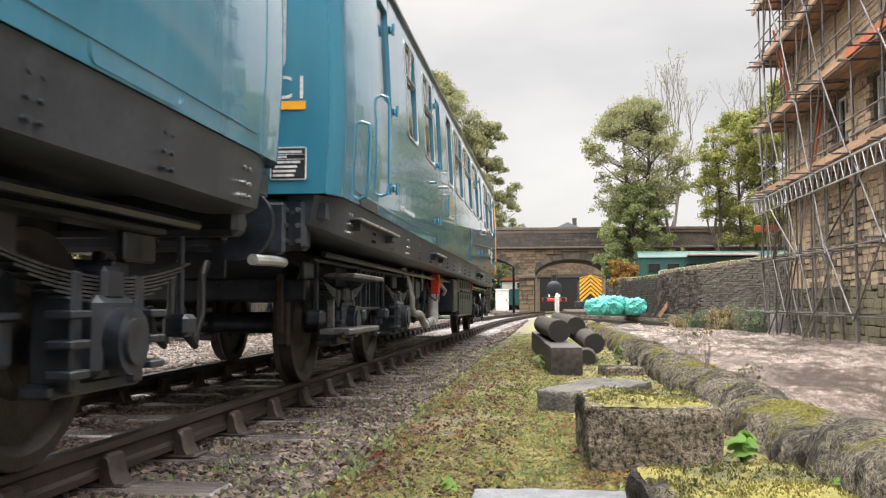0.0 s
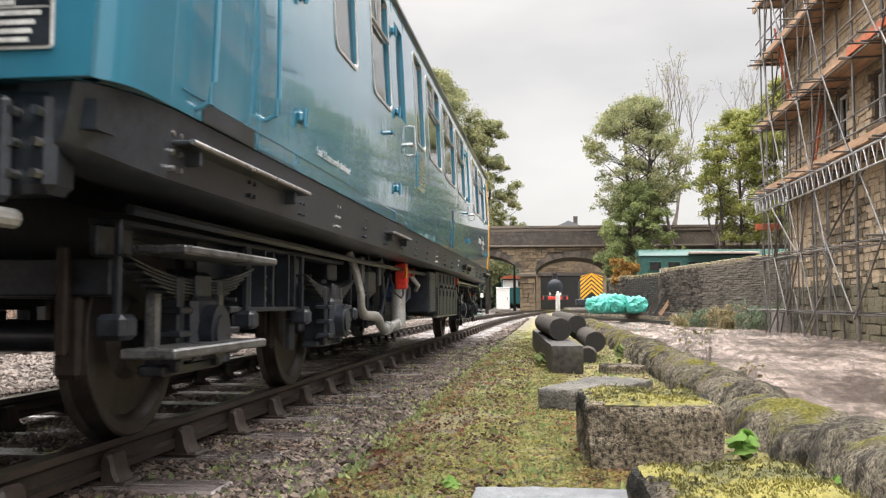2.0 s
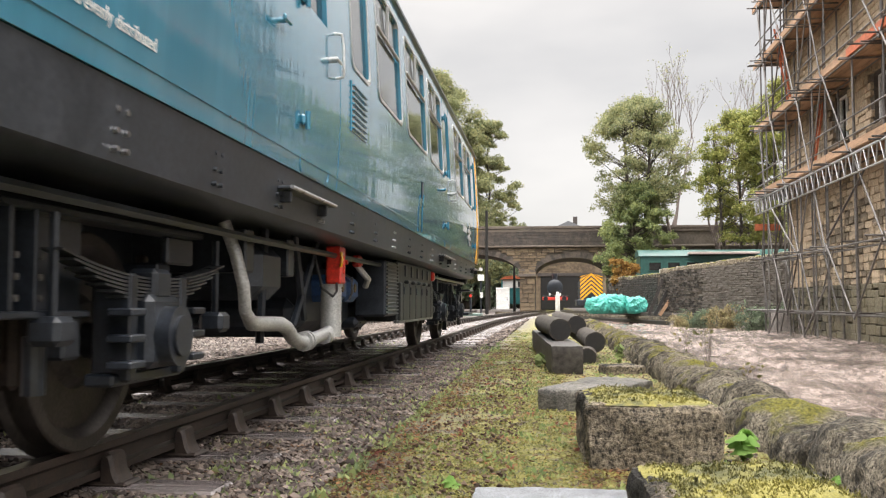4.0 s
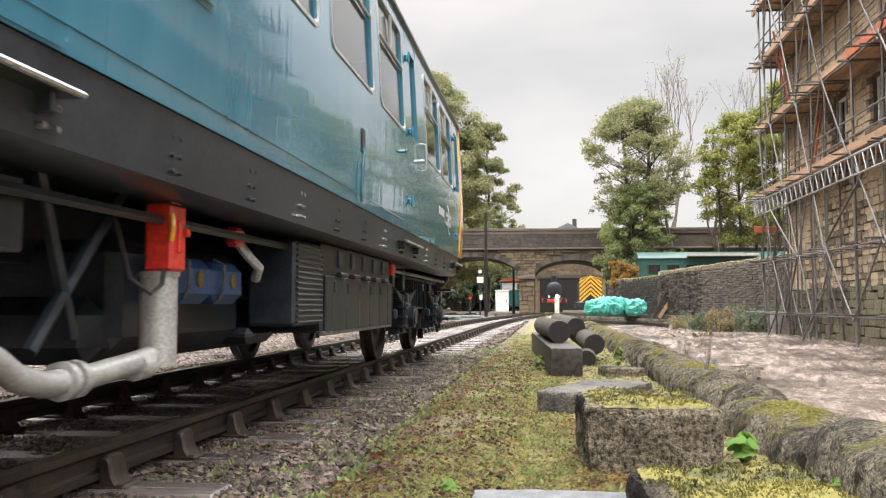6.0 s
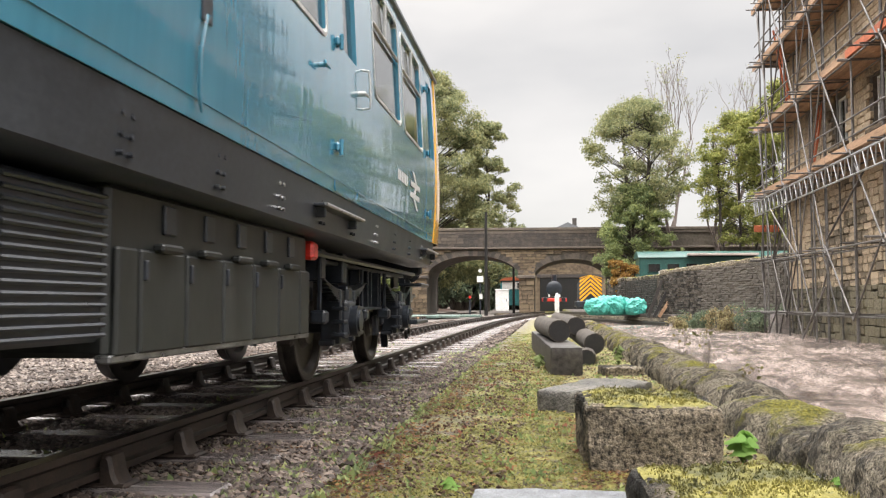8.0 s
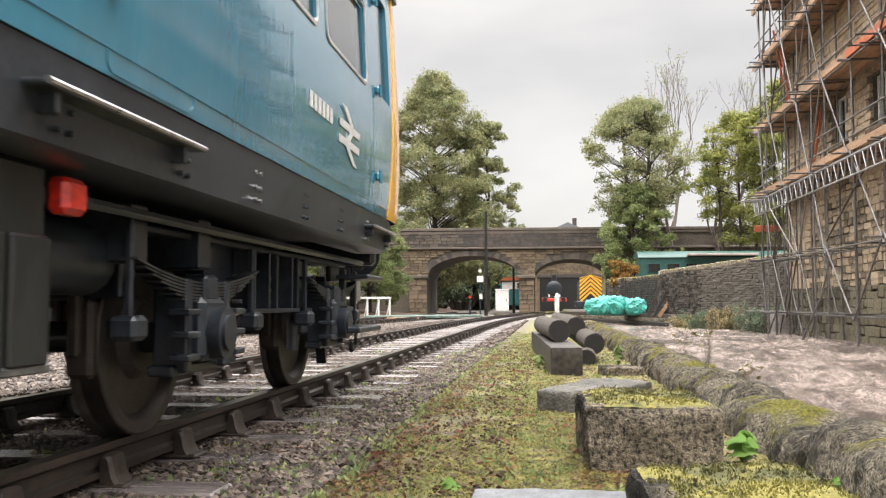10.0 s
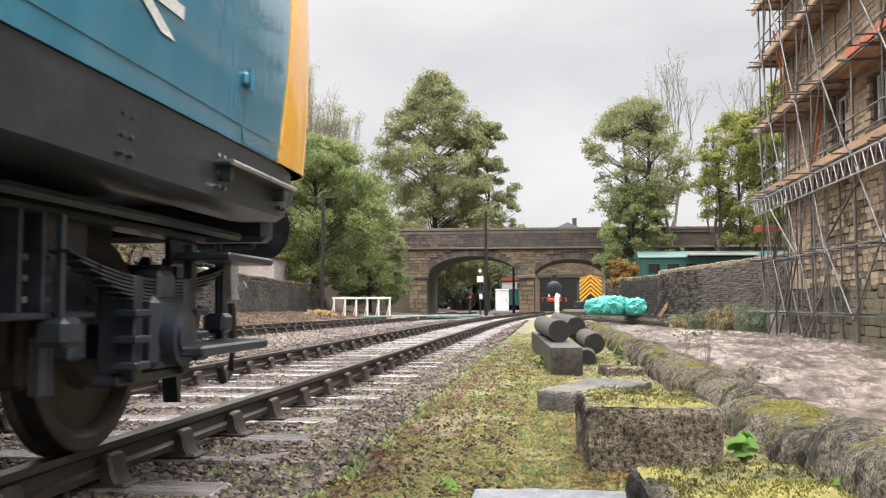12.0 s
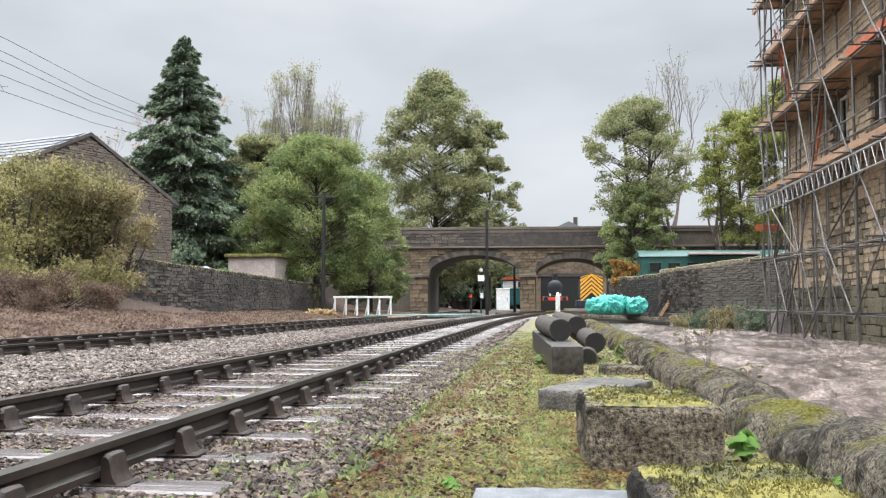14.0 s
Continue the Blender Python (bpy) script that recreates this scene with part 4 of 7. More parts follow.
def build_car(m, label, cab, silver, inner):
    """A diesel railcar, 0 at its gangway end, +y towards its other end, 0 at the rail tops."""
    car = thing("railcar", label, "train carriage", m)
    # shell
    for sx in (-1, 1):
        side = part("body_side", body_side(sx), M_BLUE, car, smooth=25)
        for a, b in WINDOWS:
            w = part("window", frame_ring(sx, a - 0.03, b + 0.03, WZ0 - 0.03, WZ1 + 0.03, 0.09, 0.024, 0.009), M_SILVER, side, "bright metal window frame")
            part("pane", Shape().add([(sx * (side_x(z) - 0.02), y, z) for y, z in ((a, WZ0), (b, WZ0), (b, WZ1), (a, WZ1))] + [(sx * (side_x(z) - 0.028), y, z) for y, z in ((a, WZ0), (b, WZ0), (b, WZ1), (a, WZ1))],
                                      [(0, 1, 2, 3), (7, 6, 5, 4), (0, 4, 5, 1), (1, 5, 6, 2), (2, 6, 7, 3), (3, 7, 4, 0)]), M_GLASS, w, smooth=0)
            if b - a > 0.6:
                part("glazing_bar", Shape().box((sx * side_x(2.83), (a + b) / 2, 2.83), (0.03, b - a - 0.03, 0.022), 0.006).box((sx * side_x(3.0), (a + b) / 2, 3.0), (0.03, 0.022, 0.32), 0.006), M_SILVER, w)
        for (a, b), (d0, d1) in zip(LIGHTS, DOORS):
            d = part("door", door_groove(sx, d0, d1, 1.335, 3.3), M_BLUE, side, "slam door with droplight window")
            part("droplight", Shape().add([(sx * (side_x(z) - 0.03 - k * 0.008), y, z) for k in (0, 1) for y, z in ((a, DZ0), (b, DZ0), (b, DZ1), (a, DZ1))],
                                          [(0, 1, 2, 3), (7, 6, 5, 4), (0, 4, 5, 1), (1, 5, 6, 2), (2, 6, 7, 3), (3, 7, 4, 0)]), M_GLASS, d, smooth=0)
            hy = d1 if d0 < 2 else d0
            for z in (1.61, 2.29, 3.02):
                part("hinge", Shape().box((sx * (side_x(z) + 0.012), hy, z), (0.028, 0.10, 0.06), 0.012).rod((sx * (side_x(z) + 0.03), hy, z - 0.05), (sx * (side_x(z) + 0.03), hy, z + 0.05), 0.014, 8), M_BLUE, d)
            if d0 < 2 and silver:
                for gy, z0, z1 in ((0.64, 1.36, 1.92), (1.46, 1.48, 2.3)):
                    part("grab_handle", Shape().tube([(sx * (side_x(z) + o), gy, z) for z, o in ((z0, 0.0), (z0 + 0.02, 0.055), (z0 + 0.1, 0.065), (z1 - 0.1, 0.065), (z1 - 0.02, 0.055), (z1, 0.0))], 0.013, 6), M_BLUE, d)
                # The hollow is not cut; a raised black strip paints its shade.
                part("step_recess", Shape().box((sx * (side_x(1.36) + 0.001), 1.02, 1.365), (0.012, 0.62, 0.085), 0.004), M_BLACK, d, "black strip standing for the shaded foot recess below the door")
            elif 2 < d0 < 16:
                part("grab_handle", Shape().tube([(sx * (side_x(z) + o), d1 + 0.08, z) for z, o in ((2.02, 0.0), (2.03, 0.05), (2.08, 0.055), (2.25, 0.055), (2.3, 0.05), (2.31, 0.0))], 0.010, 6), M_SILVER, d)
                part("door_handle", Shape().rod((sx * side_x(2.1), d1 - 0.07, 2.1), (sx * (side_x(2.1) + 0.05), d1 - 0.07, 2.1), 0.02, 8).box((sx * (side_x(2.1) + 0.052), d1 - 0.03, 2.1), (0.016, 0.11, 0.024), 0.006), M_SILVER, d)
                part("door_stop", Shape().rod((sx * side_x(2.02), d0 - 0.47, 2.02), (sx * (side_x(2.02) + 0.045), d0 - 0.47, 2.02), 0.016, 8).box((sx * (side_x(2.02) + 0.045), d0 - 0.47, 2.02), (0.02, 0.12, 0.035), 0.008), M_BLUE, side)
        # panel joints down the side
        for a in (0.42, 6.02, 16.2):
            part("panel_joint", Shape().loft([[(sx * (side_x(z) + o), a + e, z) for o, e in ((-0.004, -0.006), (0.002, -0.004), (0.002, 0.004), (-0.004, 0.006))] for z in (1.335, 1.45, 1.75, 2.05, 2.19)]), M_BLUE, side)
        # waist crease, gutter, valance, footboards
        part("crease_moulding", Shape().extrude_y([(sx * (side_x(1.41) - 0.002), 1.402), (sx * (side_x(1.41) + 0.005), 1.406), (sx * (side_x(1.41) + 0.005), 1.412), (sx * (side_x(1.41) - 0.002), 1.416)], 0.5, CAR_L - 0.5), M_BLUE, side)
        part("gutter", Shape().extrude_y([(sx * 1.325, 3.345), (sx * 1.365, 3.35), (sx * 1.365, 3.38), (sx * 1.32, 3.395)], 0.05, CAR_L - 0.05), M_SOLE, car)
        sole = [(1.10, 1.045), (1.30, 1.045), (1.34, 1.07), (1.375, 1.322), (1.05, 1.322)]
        part("solebar", Shape().loft([[(sx * (x - (w if x > 1.2 else 0)), y, z + (0.5 * w if z < 1.1 else 0)) for x, z in sole]
                                      for y, w in ((0.02, 0.14), (0.06, 0.10), (0.14, 0.06), (0.3, 0.02), (0.5, 0), (CAR_L - 0.5, 0), (CAR_L - 0.3, 0.02), (CAR_L - 0.14, 0.06), (CAR_L - 0.06, 0.10), (CAR_L - 0.02, 0.14))]), M_SOLE, car)
        for a, ln in ((1.317, 1.64), (5.32, 0.95), (12.17, 1.1), (16.58, 0.95)) if silver else ((12.17, 1.1), (16.58, 0.95)):
            st = part("door_step", Shape().box((sx * 1.37, a, 1.205), (0.13, ln, 0.02), 0.006).box((sx * 1.36, a - ln * 0.4, 1.17), (0.1, 0.03, 0.07), 0.006).box((sx * 1.36, a + ln * 0.4, 1.17), (0.1, 0.03, 0.07), 0.006), M_SOLE, car)
            part("step_nosing", Shape().rod((sx * 1.437, a - ln / 2, 1.207), (sx * 1.437, a + ln / 2, 1.207), 0.011, 8), M_STEEL, st, "bright worn step edge")
        for k in range(20):
            bolts = Shape()
            for dy in (0, 0.07):
                for dz in (1.11, 1.17, 1.24):
                    bolts.rod((sx * 1.33, 0.5 + k * 0.87 + dy, dz), (sx * 1.368, 0.5 + k * 0.87 + dy, dz), 0.011, 6)
            part("bolts", bolts, M_STEEL if k % 3 == 0 else M_SOLE, car)["kind"] = "stuff"
    roof = ROOF + [(-x, z) for x, z in ROOF[-2::-1]]
    low = [(-1.30, 3.33), (1.30, 3.33)]
    part("roof", Shape().loft([[(x * k, y, z if z < 3.37 else 3.33 + (z - 3.33) * k) for x, z in roof + low] for y, k in ((0, 0.95), (0.1, 0.98), (0.2, 1), (CAR_L - 0.2, 1), (CAR_L - 0.1, 0.98), (CAR_L, 0.95))]), M_ROOF, car)
    part("floor", Shape().box((0, CAR_L / 2, 1.22), (2.6, CAR_L - 0.1, 0.1)), M_SOLE, car)
    # inside: seat backs and partitions
    for a in (2.4, 5.95, 11.95, 12.9, 16.0):
        part("partition", Shape().box((0, a, 2.1), (2.6, 0.04, 1.75)), M_TIMBER, car)
    for k in range(9):
        for sx in (-1, 1):
            part("seat", Shape().box((sx * 0.75, 6.5 + k * 0.62, 1.75), (0.95, 0.12, 0.9), 0.04), M_ENGINE, car)
    # ends
    for y, yel, sgn in ((0.0, False, -1), (CAR_L, cab, 1)):
        prof = [(x - 0.07, z) for x, z in SIDE] + [(x * 0.95, 3.33 + (z - 3.33) * 0.95) for x, z in ROOF[1:]]
        prof = prof + [(-x, z) for x, z in prof[-2::-1]]
        end = part("body_end", Shape().loft([[(x, y + sgn * o, z) for x, z in prof] for o in (-0.05, 0.02, 0.03)]), M_YELLOW if yel else M_BLUE, car, "warning-yellow cab front" if yel else "")
        if yel:
            for sx in (-1, 1):
                rings = []
                for x, z in SIDE:
                    outer = [(sx * (x - tuck(q) + 0.009), q, z) for q in (y - 0.64 + 0.19 * (z - 1.25), y - 0.2, y - 0.12, y - 0.07, y - 0.03, y)]
                    rings.append(outer + [(sx * (x - 0.1), y + 0.04, z), (sx * (x - 0.2), y + 0.06, z), (sx * (x - 0.22), y - 0.05, z), (sx * (x - 0.1), y - 0.2, z), (sx * (x - 0.05), y - 0.64 + 0.19 * (z - 1.25), z)])
                part("corner_panel", Shape().loft(rings), M_YELLOW, end, smooth=50)
            for sx in (-1, 1):
                part("handrail", Shape().tube([(sx * 1.3, y + 0.03, 1.6), (sx * 1.33, y + 0.1, 1.64), (sx * 1.33, y + 0.1, 2.25), (sx * 1.3, y + 0.03, 2.29)], 0.016, 6), M_YELLOW, end)
                part("tail_lamp", Shape().rod((sx * 0.95, y, 1.6), (sx * 0.95, y + 0.1, 1.6), 0.09, 14), M_BLACK, end)
            for x in (-0.8, 0, 0.8):
                part("windscreen", Shape().box((x, y + 0.03, 2.6), (0.7, 0.02, 0.7), 0.005), M_GLASS, end)
        else:
            part("gangway", Shape().box((0, y + sgn * 0.3, 2.2), (0.95, 0.6, 1.9), 0.06), M_RUBBER, end, "black corridor bellows")
            for sx in (-1, 1):
                part("end_window", Shape().loft([[(sx * (0.85 + (q[0])), y + sgn * o, q[1]) for q in rounded(-0.2, 0.2, 2.12, 2.95, 0.09)] for o in (0.02, 0.045)]), M_SILVER, end, "round-cornered end window with a pale blind")
            part("vacuum_pipe", Shape().tube([(0.915, y + sgn * 0.05, 1.3), (0.915, y + sgn * 0.06, 1.45), (0.915, y + sgn * 0.05, 1.62)], 0.028, 8), M_BLACK, end)
        # headstock, buffers, coupling, hoses
        part("headstock", Shape().box((0, y - sgn * 0.08, 1.13), (2.36, 0.16, 0.34), 0.03), M_BLACK, car)
        rv = Shape()
        for x in (0.7, 0.82, 0.94, 1.06, 1.14):
            for z in (1.02, 1.12, 1.22):
                for sx in (-1, 1):
                    rv.rod((sx * x, y, z), (sx * x, y + sgn * 0.045, z), 0.016, 6)
        part("rivets", rv, M_STEEL, car)["kind"] = "stuff"
        for sx in (-1, 1):
            reach = 0.6 if yel else inner
            part("buffer", Shape().rod((sx * 0.87, y, 1.1), (sx * 0.87, y + sgn * reach * 0.6, 1.1), 0.125, 16).rod((sx * 0.87, y + sgn * reach * 0.6, 1.1), (sx * 0.87, y + sgn * reach, 1.1), 0.07, 12)
                 .rod((sx * 0.87, y + sgn * reach, 1.1), (sx * 0.87, y + sgn * (reach + 0.035), 1.1), 0.225, 40, 0.215), M_BLACK, car)
            part("buffer_socket", Shape().box((sx * 0.87, y + sgn * 0.03, 1.1), (0.38, 0.05, 0.34), 0.02), M_BLACK, car)
            if yel:
                es = part("end_steps", Shape().box((sx * 1.2, y - 0.81, 0.83), (0.26, 0.64, 0.035), 0.01), M_BLACK, car, "black cab access steps")
                part("step_board", Shape().box((sx * 1.2, y - 1.0, 0.42), (0.26, 0.87, 0.045), 0.01), M_BLACK, es)
                for yy in (-1.02, -0.62):
                    part("step_bar", Shape().box((sx * 1.1, y + yy, 0.64), (0.05, 0.05, 0.5), 0.008), M_BLACK, es)
                part("guard_iron", Shape().loft([[(sx * xx, y + yy, zz) for xx, yy in ((0.76, -0.56 + 0.05 * (zz < 0.2)), (0.84, -0.56 + 0.05 * (zz < 0.2)), (0.84, -0.48), (0.76, -0.48))] for zz in (0.11, 0.3, 0.55, 0.85)]), M_BLACK, es)
                part("white_valve", Shape().rod((sx * 1.08, y - 0.43, 0.84), (sx * 1.08, y - 0.41, 0.64), 0.04, 10).rod((sx * 1.08, y - 0.41, 0.68), (sx * 1.15, y - 0.40, 0.72), 0.022, 8), M_SILVER, es)
                part("cab_hose", Shape().tube([(sx * 1.08, y - 0.41, 0.62), (sx * 1.08, y - 0.38, 0.4), (sx * 1.06, y - 0.36, 0.26), (sx * 1.05, y - 0.44, 0.22), (sx * 1.05, y - 0.5, 0.3)], 0.022, 8), M_RUBBER, es)
        if not yel and not silver:
            u = [(0.06, 0.78), (0.08, 0.62), (0.075, 0.5), (0.03, 0.425), (-0.04, 0.405), (-0.11, 0.44), (-0.16, 0.55), (-0.19, 0.68), (-0.2, 0.8)]
            part("jumper_hose", Shape().tube([(1.05 + 0.02 * k, y - sgn * d_, z) for k, (d_, z) in enumerate(u)], 0.02, 8), M_HOSE, car, "ribbed grey coupling hose")
            for d_, x_ in ((0.06, 1.05), (-0.2, 1.21)):
                part("hose_coupling", Shape().rod((x_, y - sgn * d_, 0.70), (x_, y - sgn * (d_ + 0.02), 0.86), 0.032, 10).rod((x_, y - sgn * d_, 0.8), (x_ + 0.06, y - sgn * (d_ + 0.03), 0.82), 0.016, 8), M_STEEL, car)
            part("steam_pipe", Shape().tube([(0.98, y - sgn * 0.95, 1.26), (1.02, y - sgn * 0.74, 1.12), (1.05, y - sgn * 0.55, 0.99), (1.05, y - sgn * 0.38, 0.91), (1.04, y - sgn * 0.2, 0.89)], 0.045, 10).rod((1.05, y - sgn * 0.3, 0.9), (1.05, y - sgn * 0.22, 0.89), 0.06, 10), M_HOSE, car, "dull grey steam pipe")
            part("end_bracket", Shape().extrude_x([(y - sgn * 0.5, 1.06), (y - sgn * 0.06, 1.06), (y - sgn * 0.08, 0.96), (y - sgn * 0.25, 0.96)], 1.12, 1.24), M_BLACK, car)
        if not yel:
            part("heating_pipe", Shape().tube([(1.02, y - sgn * 0.05, 0.885), (1.02, y + sgn * 0.15, 0.885), (1.02, y + sgn * 0.35, 0.88), (1.02, y + sgn * 0.56, 0.875)], 0.034, 10), M_SILVER, car)
        for hx in (0.35, 0.55, -0.4):
            part("brake_hose", Shape().tube([(hx, y + sgn * 0.05, 0.88), (hx, y + sgn * 0.14, 0.8), (hx + 0.02, y + sgn * 0.2, 0.55), (hx + 0.02, y + sgn * 0.3, 0.36), (hx, y + sgn * 0.42, 0.45), (hx, y + sgn * 0.46, 0.6)], 0.026, 8), M_RUBBER, car)
    # running gear
    bogie(car, (AXLES[0] + AXLES[1]) / 2, AXLES[:2], silver)
    bogie(car, (AXLES[2] + AXLES[3]) / 2, AXLES[2:], silver)
    sets = []
    for a in AXLES:
        w = part("wheelset", AXLE_ME, None, car, "pair of disc wheels with worn rims", at=pose(0, a, WHEEL_R))
        for sx in (-1, 1):
            part("wheel", WHEEL_ME, None, w, at=pose(sx * 0.752, 0, 0, 0, 0, 0 if sx > 0 else 180))
        sets.append((w, a))
    # underfloor gear
    part("engine", Shape().box((0.1, 8.0, 0.66), (1.5, 1.6, 0.5), 0.06), M_BLACK, car)
    for a in (7.62, 8.08):
        rc = part("rocker_cover", Shape().box((0.86, a, 0.73), (0.4, 0.38, 0.22), 0.05), M_ENGINE, car, "dark blue engine cover")
        part("badge", Shape().rod((1.06, a, 0.74), (1.068, a, 0.74), 0.04, 14), M_BRASS, rc, "small tarnished brass badge")
        part("clamp_bar", Shape().tube([(1.05, a - 0.17, 0.64), (1.075, a - 0.17, 0.7), (1.075, a - 0.17, 0.82), (1.02, a - 0.17, 0.85)], 0.009, 6), M_HOSE, rc)
    part("gearbox", Shape().box((0.0, 8.4, 0.5), (1.6, 2.6, 0.3), 0.08).rod((0, 5.0, 0.5), (0, 13.0, 0.5), 0.06), M_BLACK, car)
    for sx in (-1, 1):
        rad = part("radiator", Shape().box((sx * 1.06, 9.075, 0.75), (0.3, 0.64, 0.53), 0.02), M_BLACK, car, "black radiator with fine grille bars")
        for k in range(15):
            part("grille_bar", Shape().rod((sx * 1.22, 8.77, 0.51 + k * 0.034), (sx * 1.22, 9.38, 0.51 + k * 0.034), 0.009, 6), M_BLACK, rad)
        part("drain_tank", Shape().box((sx * 0.8, 8.95, 0.43), (0.3, 0.45, 0.1), 0.04), M_BLACK, car)
        bx = part("battery_box", Shape().box((sx * 1.0, 10.72, 0.735), (0.42, 2.6, 0.62), 0.02), M_BOX, car, "row of grimy black battery boxes with latched lids")
        edges = [9.43, 9.62, 10.055, 10.49, 10.925, 11.36, 11.79, 12.02]
        for k, (e0, e1) in enumerate(zip(edges, edges[1:])):
            lid = part("lid", Shape().box((sx * 1.222, (e0 + e1) / 2, 0.625), (0.03, e1 - e0 - 0.025, 0.39), 0.01), M_BOX, bx)
            if 0 < k < 6:
                part("latch", Shape().box((sx * 1.25, (e0 + e1) / 2, 0.83), (0.05, 0.2, 0.035), 0.01), M_BOX, lid)
                part("vent", Shape().box((sx * 1.215, (e0 + e1) / 2 + 0.08, 0.95), (0.02, 0.11, 0.12), 0.006), M_BLACK, lid)
                part("clasp", Shape().box((sx * 1.24, e0 + 0.04, 0.74), (0.02, 0.03, 0.08), 0.005), M_BLACK, lid)
        part("bottom_rail", Shape().box((sx * 1.2, 10.72, 0.422), (0.06, 2.62, 0.03), 0.006), M_FOOT, bx)
        part("air_tank", Shape().rod((sx * 0.85, 12.1, 0.8), (sx * 0.85, 12.9, 0.8), 0.15, 16), M_BLACK, car)
        part("fuel_tank", Shape().box((sx * 0.8, 5.6, 0.8), (0.6, 0.5, 0.34), 0.08), M_BLACK, car)
        for a0, a1, lo in ((5.58, 5.5, 0.38), (6.82, 6.18, 0.46), (6.2, 6.45, 0.5)):
            part("hanger", Shape().rod((sx * 1.06, a0, 1.08), (sx * 1.06, a1, lo), 0.026, 6), M_BLACK, car)
        part("pipe_run", Shape().tube([(sx * 1.15, 0.6, 0.97), (sx * 1.15, 5, 0.96), (sx * 1.15, 9, 0.97), (sx * 1.15, 17, 0.96)], 0.022, 6), M_BLACK, car)
    for a in (6.0, 9.4, 12.9, 5.2, 13.6):
        part("cross_member", Shape().box((0, a, 0.9), (2.2, 0.14, 0.24), 0.01), M_BLACK, car)
    part("transmission", Shape().box((-0.2, 10.6, 0.62), (0.9, 2.0, 0.5), 0.1), M_BLACK, car)
    part("exhaust_silencer", Shape().rod((-0.5, 5.4, 0.78), (-0.5, 7.2, 0.78), 0.2, 16), M_BLACK, car)
    part("centre_girder", Shape().box((0, 8.8, 0.95), (0.9, 16.5, 0.3), 0.01), M_BLACK, car)
    if silver:
        part("exhaust_pipe", Shape().tube([(1.0, 5.06, 1.05), (1.06, 5.08, 0.88), (1.1, 5.1, 0.7), (1.1, 5.13, 0.57), (1.1, 5.24, 0.5), (1.1, 5.58, 0.49), (1.1, 5.78, 0.485), (1.1, 5.92, 0.455), (1.1, 6.04, 0.39), (1.1, 6.2, 0.355), (1.1, 6.5, 0.36), (1.1, 6.9, 0.39), (1.09, 7.16, 0.42)], [0.034] * 4 + [0.042] + [0.045] * 9, 12)
             .rod((1.1, 6.3, 0.357), (1.1, 6.34, 0.357), 0.068, 12).rod((1.1, 6.37, 0.358), (1.1, 6.41, 0.358), 0.068, 12).rod((1.1, 6.85, 0.369), (1.1, 6.95, 0.372), 0.058, 12), M_SILVER, car, "silver-painted exhaust pipe with flanges")
        part("silencer", Shape().rod((1.1, 7.07, 0.36), (1.1, 7.07, 0.745), 0.078, 24).rod((1.1, 7.07, 0.735), (1.1, 7.07, 0.755), 0.086, 24), M_SILVER, car, "silver-painted upright cylinder")
        ex = part("extinguisher_box", Shape().box((1.14, 7.04, 0.895), (0.12, 0.15, 0.28), 0.012), M_RED, car, "red box on the underframe")
        part("extinguisher_handle", Shape().box((1.205, 7.03, 0.9), (0.02, 0.03, 0.14), 0.006).rod((1.19, 7.08, 0.92), (1.225, 7.08, 0.92), 0.018, 8), M_RED, ex)
        part("safety_tag", Shape().tube([(1.2, 6.965, 0.99), (1.21, 6.955, 0.94), (1.2, 6.96, 0.88)], 0.012, 6), M_YELLOW, ex, "yellow tag")
        part("red_cable", Shape().tube([(1.16, 6.99, 0.78), (1.18, 6.92, 0.7), (1.17, 6.84, 0.66), (1.1, 6.8, 0.72), (1.05, 6.78, 0.95)], 0.01, 6), M_RUBBER, ex)
        part("junction_box", Shape().box((1.14, 7.05, 1.085), (0.10, 0.12, 0.09), 0.012), M_SILVER, car)
        part("red_valve", Shape().box((1.1, 8.0, 0.97), (0.08, 0.12, 0.1), 0.02), M_RED, car)
        part("red_lamp", Shape().box((1.2, 12.15, 0.96), (0.08, 0.14, 0.12), 0.02), M_RED, car)
        part("pipe_elbow", Shape().tube([(1.05, 8.2, 0.95), (1.1, 8.22, 0.88), (1.14, 8.28, 0.82), (1.1, 8.34, 0.76)], 0.028, 8), M_SILVER, car)
    # lettering on both sides and on the gangway end
    part("load_notice", text_mesh("Load 1.5 tons evenly distributed", 0.068), M_WHITE, car, "white lettering", at=on_side(2.42, 1.475))
    if cab:
        for k in range(6):
            part("number_bar", Shape().box((0, 0, 0), (0.066, 0.095, 0.003)), M_WHITE, car, at=on_side(14.35 + k * 0.094, 1.775))
        mark = [[(0.0, 0.27), (0.62, 0.27), (0.62, 0.34), (0.0, 0.34)], [(0.0, 0.12), (0.62, 0.12), (0.62, 0.19), (0.0, 0.19)], [(0.22, 0.19), (0.32, 0.19), (0.40, 0.27), (0.30, 0.27)],
                [(0.30, 0.34), (0.42, 0.34), (0.18, 0.48), (0.06, 0.48)], [(0.20, 0.12), (0.32, 0.12), (0.56, -0.02), (0.44, -0.02)]]
        for q in mark:
            part("emblem_stroke", Shape().loft([[(x, z, o) for x, z in q] for o in (0, 0.003)]), M_WHITE, car, "white painted emblem stroke", smooth=0, at=on_side(15.03, 1.575) @ Matrix.Diagonal((1, 0.7, 1, 1)))
    end = Matrix(((1, 0, 0, 0), (0, 0, -1, -0.034), (0, 1, 0, 0), (0, 0, 0, 1)))
    part("class_letters", text_mesh("C1", 0.215), M_WHITE, car, "white lettering", at=Matrix.Translation((0.95, 0, 1.945)) @ end)
